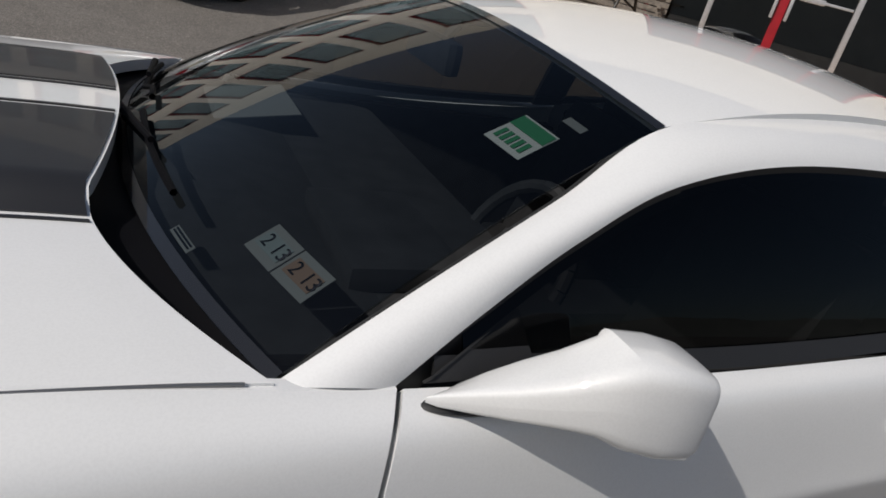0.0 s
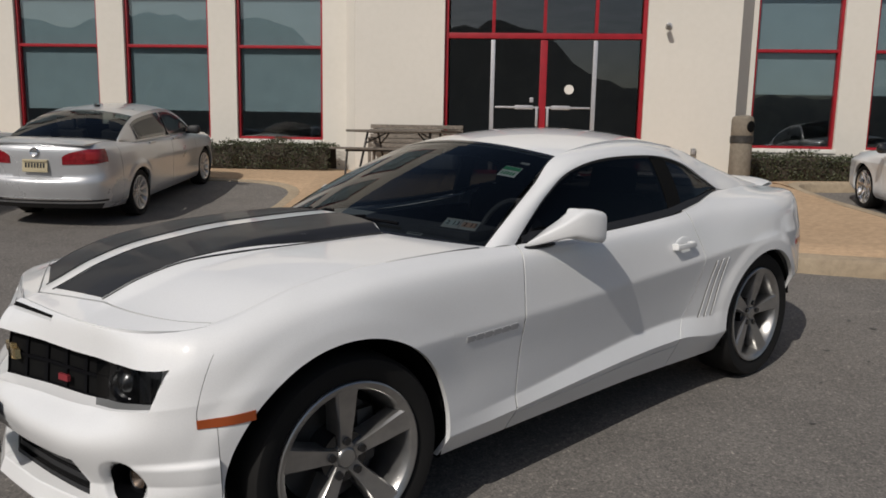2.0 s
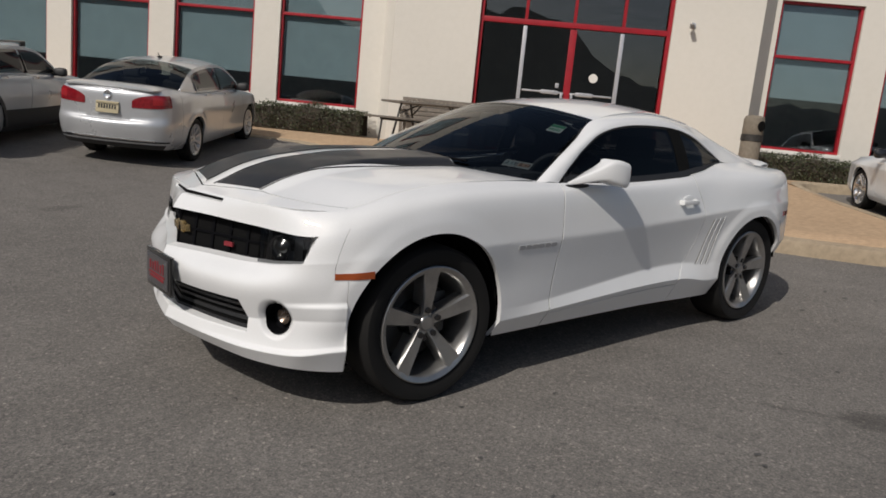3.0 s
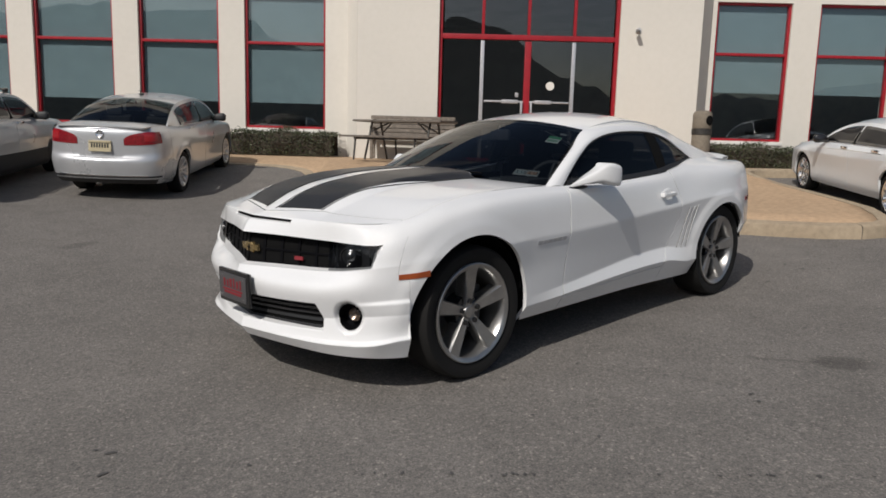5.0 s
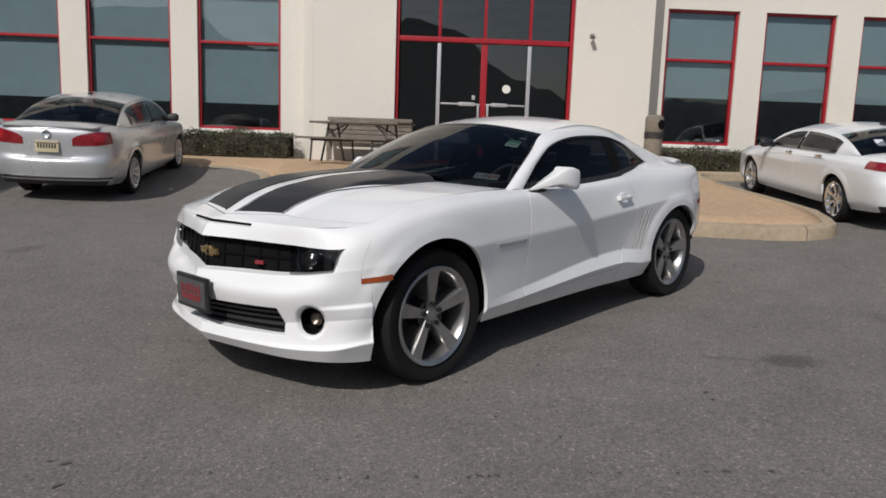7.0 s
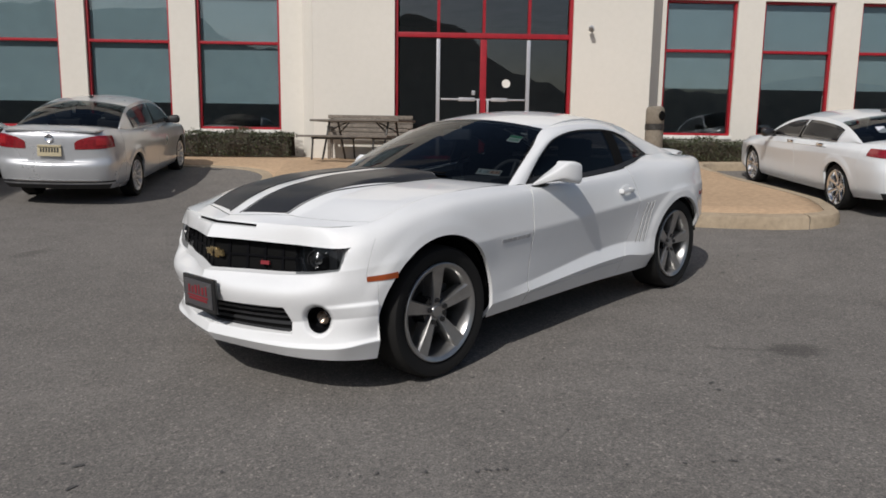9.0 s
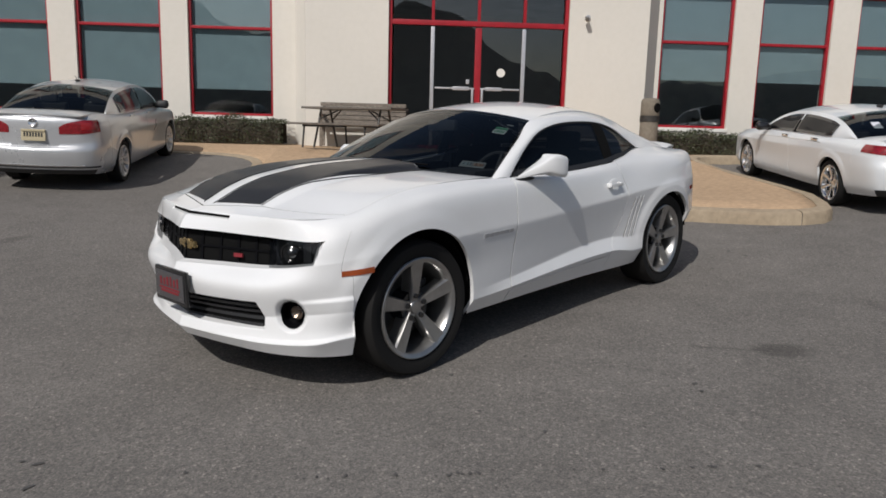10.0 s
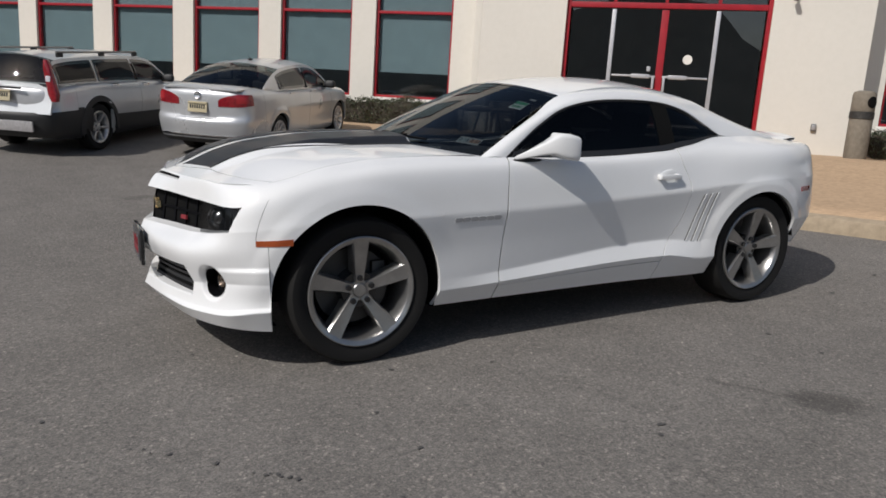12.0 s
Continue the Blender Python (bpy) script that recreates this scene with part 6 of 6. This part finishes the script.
def white_sedan():
    car, S, T, end = family_car("white_sedan", "white sedan with chrome wheels parked beside the island", stand(9.80, 0.28, 41.5, 2.88, 0.94), PEARL, 2.88, 0.98, 1.12, 0.92, 0.76, 0.845, 0.89, 0.92, 1.245,
                                (0.50, 1.22, 2.50, 3.28), 0.305, 0.228, CHROME, 7)
    for sg in (-1, 1):
        part("tail_light", rear_patch(S, 0.42, 1.12, 3.55, 4.5, sg), RED_LENS, car, "swept red tail light")
        part("chrome_strip", grid(sided(S.flank(0.55, 2.60, 3.80, 3.86, 50, 3, False, 0.006) + np.array([0, 0.003, 0]), sg)), CHROME, car)
    rear_plate(car, end + 0.002, 0.73)
    part("boot_strip", a_box((end - 0.004, 0, 0.85), (0.02, 0.85, 0.028), bevel=0.008), CHROME, car)
    part("roof_antenna", a_box((2.33, 0, 1.25), (0.12, 0.035, 0.05), bevel=0.014), BLACK, car)
    part("window_sticker", a_box((3.06, -0.42, 1.055), (0.14, 0.11, 0.004), Matrix.Rotation(radians(30), 3, "Y")), PLATE_WHITE, car, "pale sticker in the rear window")
    part("rear_valance", grid(flanged(both(S.at(*np.meshgrid(np.linspace(S.s[-1], S.s[-1] - 0.85, 30), np.linspace(0.0, 0.9, 4), indexing="ij"), -0.004)), 0.01)), BLACK, car)


def silver_wagon():
    car, S, T, end = family_car("estate_car", "silver estate car with black cladding and roof rails", stand(0.127, 9.873, 54.4, 2.755, 0.92), SILVER_PAINT, 2.755, 0.92, 1.06, 0.825, 0.88, 0.96, 1.02, 1.01, 1.465,
                                (0.45, 1.15, 3.42, 3.66), 0.358, 0.238, BRIGHT_RIM, 6, True, True, None, True)
    for sg in (-1, 1):
        pts_lo, pts_hi = Vector((end - 0.13, sg * 0.735, 0.80)), Vector((3.62, sg * 0.605, 1.37))
        secs = []
        for k in range(13):
            q = k / 12
            c = pts_lo.lerp(pts_hi, q) + Vector((0.035 * math.sin(q * math.pi) * (q - 0.3), 0, 0))
            w = (0.085 - 0.036 * q) * min(1.0, 0.5 + 3 * q, 0.5 + 3 * (1 - q))
            secs.append([(c.x + 0.05 * math.copysign(abs(math.cos(a)) ** 0.6, math.cos(a)), c.y + w * math.copysign(abs(math.sin(a)) ** 0.6, math.sin(a)), c.z) for a in np.linspace(0, 2 * math.pi, 17)])
        bm = grid(secs)
        for ring in (secs[0], secs[-1]):
            bm.faces.new([bm.verts.new(p) for p in ring[:-1]])
        lamp = part("tail_light", bm, RED_LENS, car, "tall red corner tail light")
        part("lamp_band", a_box(pts_lo.lerp(pts_hi, 0.55) + Vector((0.05, 0.0, 0)), (0.03, 0.07, 0.08), bevel=0.01), PLATE_WHITE, lamp)
    hatch = np.array([[(3.66, -0.66, 1.05), (end - 0.12, -0.685, 0.80), (end - 0.06, -0.685, 0.62)], [(3.70, 0.0, 1.05), (end - 0.04, 0.0, 0.80), (end + 0.01, 0, 0.62)], [(3.66, 0.66, 1.05), (end - 0.12, 0.685, 0.80), (end - 0.06, 0.685, 0.62)]])
    hatch = np.stack([resample(h, 12) for h in hatch])
    part("tailgate", grid(flanged(np.stack([resample(hatch[:, k], 15) for k in range(12)], 1), 0.03)), PEARL, car, "pale tailgate")
    part("load_deck", a_box((3.30, 0, 1.01), (0.75, 1.3, 0.05), bevel=0.01), CABIN, car)
    rear_plate(car, end + 0.012, 0.86, 14)
    part("plate_bar", a_box((end - 0.01, 0, 0.965), (0.03, 0.62, 0.03), bevel=0.008), BLACK, car)
    part("rear_guard", grid(flanged(both(S.at(*np.meshgrid(np.linspace(S.s[-1], S.s[-1] - 1.45, 40), np.linspace(0.0, 2.55, 10), indexing="ij"), -0.01)), 0.02)), BLACK, car, "black lower bumper")
    part("skid_plate", a_box((end + 0.012, 0, 0.44), (0.03, 0.92, 0.15), bevel=0.02), SILVER, car, "silver bumper plate")


GREY_PAINT = car_paint("grey_paint", (0.66, 0.665, 0.67), (0.61, 0.615, 0.62), 0.3, 0.4, 0.8)


def mirrored_cars():
    """Two parked cars that the showroom glass mirrors: one in the next bay, one behind the lot's first row."""
    p = fac(9.9, 6.4)
    family_car("grey_sedan", "grey sedan parked in the next bay, mirrored in the glass", stand(p.x, p.y, 45, 2.70), GREY_PAINT, 2.70, 0.90, 1.05, 0.89, 0.84, 0.93, 0.99, 1.03, 1.45, (0.38, 1.04, 2.30, 3.02), 0.32, 0.23, BRIGHT_RIM, 10)
    p = fac(-6.0, -2.6)
    family_car("white_hatchback", "white car parked across the lot, mirrored in the glass", stand(p.x, p.y, 60, 2.60), PEARL, 2.60, 0.86, 0.80, 0.90, 0.90, 0.99, 1.05, 1.05, 1.60, (0.40, 1.00, 2.75, 3.10), 0.32, 0.23, BRIGHT_RIM, 10, wagon=True)


silver_sedan()
white_sedan()
mirrored_cars()
silver_wagon()


# ---- things by the entrance ----
WEATHERED = mat("weathered_wood", (0.20, 0.17, 0.14), 0.8)
noise_mix(WEATHERED, 18, (0.13, 0.11, 0.09), (0.26, 0.22, 0.18))
DARK_METAL = mat("dark_metal", (0.05, 0.048, 0.045), 0.5, 0.4)
noise_mix(DARK_METAL, 20, (0.035, 0.033, 0.031), (0.07, 0.066, 0.06))
TABLE_TOP = mat("brown_table", (0.13, 0.11, 0.095), 0.6)
noise_mix(TABLE_TOP, 14, (0.10, 0.085, 0.07), (0.17, 0.145, 0.12))
BIN_STONE = concrete_material("bin_aggregate", (0.25, 0.215, 0.17), (0.19, 0.165, 0.13))


def paved_z(u, d):
    p = fac(u, d)
    s = smooth((d - 7.4) / 2.6)
    return (lot_z(p.x, p.y) + KERB_H * kerb_part(u) - 0.003) * (1 - s) + floor_at(u) * s


def place(u, d, turn=0.0, z=None):
    p = fac(u, d, paved_z(u, d) if z is None else z)
    return Matrix.Translation(p) @ pose(0, 0, 0, 0, 0, math.degrees(math.atan2(UY, UX)) + turn)


def picnic_table():
    t = thing("picnic_table", "brown picnic table with a dark steel frame and fixed benches", "table", place(-0.60, 9.15, -24))
    for k in range(5):
        part("top_plank", a_box((0, -0.30 + 0.15 * k, 0.735), (1.85, 0.142, 0.038), bevel=0.006), TABLE_TOP, t)
    for s in (-1, 1):
        for k in (0, 1):
            part("seat_plank", a_box((0, s * (0.62 + 0.145 * k), 0.44), (1.85, 0.138, 0.036), bevel=0.006), TABLE_TOP, t)
    for x in (-0.62, 0.62):
        bm = bmesh.new()
        for s in (-1, 1):
            rod(bm, (x, s * 0.16, 0.71), (x, s * 0.42, 0.012), 0.020)
            rod(bm, (x, s * 0.24, 0.52), (x + math.copysign(0.30, -x), s * 0.05, 0.70), 0.014)
        rod(bm, (x, -0.78, 0.405), (x, 0.78, 0.405), 0.020)
        part("leg_frame", bm, DARK_METAL, t)
        for s in (-1, 1):
            bm = bmesh.new()
            rod(bm, (x, s * 0.74, 0.42), (x, s * 0.80, 0.012), 0.018)
            part("leg", bm, DARK_METAL, t)


def slat_bench():
    b = thing("slat_bench", "weathered wooden slat bench standing against the stucco wall", "bench", place(-0.55, 10.27, 0))
    for k in range(5):
        part("seat_slat", a_box((0, -0.22 + 0.095 * k, 0.43), (1.75, 0.080, 0.028), bevel=0.005), WEATHERED, b)
    for k in range(5):
        part("back_slat", a_box((0, 0.235 + 0.018 * k, 0.50 + 0.088 * k), (1.75, 0.026, 0.074), bevel=0.005), WEATHERED, b)
    for x in (-0.80, 0.80):
        bm = a_box((x, 0.27, 0.44), (0.055, 0.06, 0.86), Matrix.Rotation(radians(-10), 3, "X"), 0.006)
        part("back_post", bm, WEATHERED, b)
        part("front_leg", a_box((x, -0.20, 0.215), (0.055, 0.06, 0.43), bevel=0.006), WEATHERED, b)
        part("arm_rest", a_box((x, -0.02, 0.63), (0.06, 0.50, 0.03), bevel=0.008), WEATHERED, b)
        part("arm_post", a_box((x, -0.20, 0.53), (0.05, 0.05, 0.18), bevel=0.006), WEATHERED, b)


def litter_bin():
    b = thing("litter_bin", "tall round stone litter bin with a dark band", "bin", place(5.02, 9.40, 180) @ Matrix.Diagonal((0.80, 0.80, 0.94, 1)))
    body = revolve([(0.0001, 0.0), (0.205, 0.0), (0.215, 0.03), (0.215, 0.66), (0.21, 0.68)], 40, "z")
    part("body", body, BIN_STONE, b)
    part("band", revolve([(0.21, 0.68), (0.228, 0.685), (0.228, 0.80), (0.21, 0.805)], 40, "z"), DARK_METAL, b, "dark metal band")
    part("hood", revolve([(0.21, 0.805), (0.218, 0.82), (0.218, 1.08), (0.195, 1.135), (0.12, 1.16), (0.0001, 1.165)], 40, "z"), BIN_STONE, b)
    # a dark disc on the hood stands in for the shaded hole
    bm = revolve([(0.0001, 0.012), (0.085, 0.012), (0.10, 0.0), (0.10, -0.05)], 28, "z")
    bmesh.ops.transform(bm, matrix=pose(-0.115, 0.188, 0.965, 0, 90, 121), verts=bm.verts)
    part("opening", bm, DARK_VOID, b, "round mouth drawn as a near-black disc for its shade")


def wall_lamp():
    w = thing("wall_camera", "small grey security camera on a wall bracket", "camera", place(4.00, ENTRY - 0.001, 0, 3.63))
    bm = revolve([(0.0001, -0.03), (0.05, -0.03), (0.055, 0.0)], 20, "y")
    part("bracket", bm, SILVER, w)
    bm = bmesh.new()
    rod(bm, (0, -0.02, 0.0), (-0.03, -0.10, -0.02), 0.014)
    part("arm", bm, SILVER, w)
    part("housing", a_box((-0.045, -0.15, -0.045), (0.075, 0.12, 0.075), Matrix.Rotation(radians(20), 3, "X"), 0.015), STEEL, w)
    o = thing("wall_socket", "small grey outdoor socket box on the stucco", "socket", place(4.57, ENTRY - 0.001, 0, 1.38))
    part("box", a_box((0, -0.025, 0), (0.085, 0.05, 0.13), bevel=0.008), STEEL, o)
    part("flap", a_box((0, -0.054, 0.005), (0.07, 0.008, 0.09), bevel=0.003), SILVER, o)


LEAF = mat("hedge_leaf", (0.05, 0.07, 0.03), 0.6)
rnd = LEAF.node_tree.nodes.new("ShaderNodeNewGeometry")
ramp = LEAF.node_tree.nodes.new("ShaderNodeValToRGB")
ramp.color_ramp.elements[0].color, ramp.color_ramp.elements[1].color = (0.020, 0.028, 0.012, 1), (0.072, 0.080, 0.034, 1)
link(LEAF, rnd.outputs["Random Per Island"], ramp.inputs["Fac"])
link(LEAF, ramp.outputs["Color"], bsdf(LEAF).inputs["Base Color"])
TWIG = mat("hedge_twigs", (0.045, 0.034, 0.024), 0.9)


def hedge(u0, u1, d0, d1, h, seed):
    """A clipped evergreen hedge: a twiggy core and thousands of small leaves."""
    rng = np.random.default_rng(seed)
    L, D = u1 - u0, d1 - d0
    hd = thing("hedge", "low clipped evergreen hedge along the building's wall", "hedge", place(u0, d0, 0), group="hedges along the wall")
    core = []
    xs = np.linspace(0.05, L - 0.05, int(L / 0.12))
    for x in xs:
        w = 0.06 * math.sin(x * 7.3) + 0.05 * math.sin(x * 3.1 + seed)
        core.append([(x, 0.10 + 0.04 * math.sin(x * 9), 0.02), (x, 0.06 - w * 0.4, h * 0.5), (x, 0.14, h * 0.86 + w * 0.6), (x, D - 0.14, h * 0.86 + w * 0.5), (x, D - 0.08, 0.02)])
    part("twig_core", grid(core), TWIG, hd, "dark twiggy inside")
    n = int(L * 2300)
    verts, faces = [], []
    X = rng.uniform(0, L, n)
    ang = rng.uniform(0, 1, n)
    for k in range(n):
        x = X[k]
        w = 0.05 * math.sin(x * 7.3) + 0.04 * math.sin(x * 3.1 + seed) + 0.03 * math.sin(x * 19)
        q = ang[k]
        if q < 0.45:
            y, z = 0.03 + rng.normal(0, 0.035) - w * 0.4, rng.uniform(0.02, h)
        elif q < 0.9:
            y, z = rng.uniform(0, D), h * 0.92 + w + rng.normal(0, 0.028)
        else:
            y, z = D - 0.04 + rng.normal(0, 0.03), rng.uniform(0.1, h)
        c = Vector((x, y, max(z, 0.015)))
        a = Vector(rng.normal(0, 1, 3)).normalized()
        b = a.cross(Vector(rng.normal(0, 1, 3))).normalized()
        s = rng.uniform(0.014, 0.030)
        i = len(verts)
        verts += [c - a * s, c + b * s * 0.45, c + a * s, c - b * s * 0.45]
        faces.append((i, i + 1, i + 2, i + 3))
    me = bpy.data.meshes.new("foliage")
    me.from_pydata([tuple(v) for v in verts], [], faces)
    me.materials.append(LEAF)
    ob = new("foliage", me)
    ob.parent = hd
    tagged(ob, "small dark evergreen leaves", kind="stuff")


picnic_table()
slat_bench()
litter_bin()
wall_lamp()
hedge(-6.9, -2.16, 10.35, 11.20, 0.52, 3)
hedge(5.40, 8.3, 10.05, 11.1, 0.46, 5)


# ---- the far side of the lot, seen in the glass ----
WOOD = mat("hazy_far_woods", (0.10, 0.105, 0.095), 0.9)
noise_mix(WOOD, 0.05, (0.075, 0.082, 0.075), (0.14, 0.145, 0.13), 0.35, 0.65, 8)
# faint pale emission paints distance haze over the ridge
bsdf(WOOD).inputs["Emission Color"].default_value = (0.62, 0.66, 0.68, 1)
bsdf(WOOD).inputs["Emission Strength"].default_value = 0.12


def far_ridge():
    rng = np.random.default_rng(9)
    seg, rows = 360, []
    skyline = curve([(-180, 62), (-155, 66), (-147, 54), (-138, 72), (-131, 64), (-127, 40), (-120, 30), (-110, 34), (-60, 36), (0, 40), (90, 50), (180, 62)])
    for k in range(seg):
        a = 2 * math.pi * k / seg - math.pi
        h = float(skyline(math.degrees(a))) + 2.5 * math.sin(a * 13) + 2.2 * math.sin(a * 37) + rng.uniform(0, 5.0)
        r = 420 + 30 * math.sin(3 * a)
        rows.append([(r * math.cos(a), r * math.sin(a), -1), (r * math.cos(a) * 1.02, r * math.sin(a) * 1.02, h * 0.6), (r * 1.06 * math.cos(a), r * 1.06 * math.sin(a), h)])
    tagged(finish("backdrop", grid(rows, close_u=True), WOOD), "distant wooded ridge beyond the lot, glowing faintly for haze", "backdrop", kind="structure")


far_ridge()

# ---- tar spots on the asphalt ----
SPOT = mat("tar_spot", (0.075, 0.071, 0.067), 0.85)
noise_mix(SPOT, 60, (0.055, 0.052, 0.049), (0.100, 0.094, 0.089))


def blot(x, y, rx, ry, turn, material, name, label, seed):
    rng = np.random.default_rng(seed)
    bm = bmesh.new()
    c = bm.verts.new((0, 0, 0.004))
    ring = []
    ph = rng.uniform(0, 6.28, 4)
    for k in range(28):
        a = 2 * math.pi * k / 28
        r = 1 + 0.18 * math.sin(2 * a + ph[0]) + 0.14 * math.sin(3 * a + ph[1]) + 0.10 * math.sin(7 * a + ph[2])
        ring.append(bm.verts.new((rx * r * math.cos(a), ry * r * math.sin(a), 0.003)))
    for k in range(28):
        bm.faces.new((c, ring[k], ring[(k + 1) % 28]))
    ob = finish(name, bm, material)
    nrm = Vector((lot_z(x - 0.1, y) - lot_z(x + 0.1, y), lot_z(x, y - 0.1) - lot_z(x, y + 0.1), 0.2)).normalized()
    ob.matrix_world = Matrix.Translation((x, y, lot_z(x, y) + 0.002)) @ Vector((0, 0, 1)).rotation_difference(nrm).to_matrix().to_4x4() @ pose(0, 0, 0, 0, 0, turn)
    tagged(ob, label, "stain", group="tar spots on the asphalt")


SPOTS = ((0.83, -2.05, 0.02), (0.76, -2.12, 0.016), (2.26, -1.78, 0.016), (2.27, -1.44, 0.017), (0.07, -1.05, 0.013), (0.57, -1.16, 0.012), (-0.15, -1.81, 0.014), (-0.18, -1.46, 0.012), (-1.81, -0.42, 0.013), (-1.77, -0.49, 0.021),
         (-1.86, -0.66, 0.021), (-1.4, -0.99, 0.013), (-0.75, -0.46, 0.011), (3.5, -1.01, 0.021), (3.46, -1.27, 0.015), (4.24, -0.86, 0.025), (4.79, -1.71, 0.021), (4.16, -1.05, 0.027), (4.31, -1.23, 0.018), (2.88, -1.23, 0.013))
for k, (x, y, r) in enumerate(SPOTS):
    blot(x, y, r, r * 0.6, 37 * k, SPOT, "tar_spot", "small dark tar spot on the asphalt", 20 + k)
# a line of drips across the lot
rng_line = np.random.default_rng(77)
for k, q in enumerate(np.sort(rng_line.uniform(0, 1, 24))):
    r = rng_line.uniform(0.005, 0.012)
    blot(-1.26 + 1.64 * q + rng_line.normal(0, 0.008), -1.22 - 1.58 * q + rng_line.normal(0, 0.008), r, r * 0.7, 50 * k, SPOT, "tar_spot", "small dark tar spot in a line of drips", 90 + k)
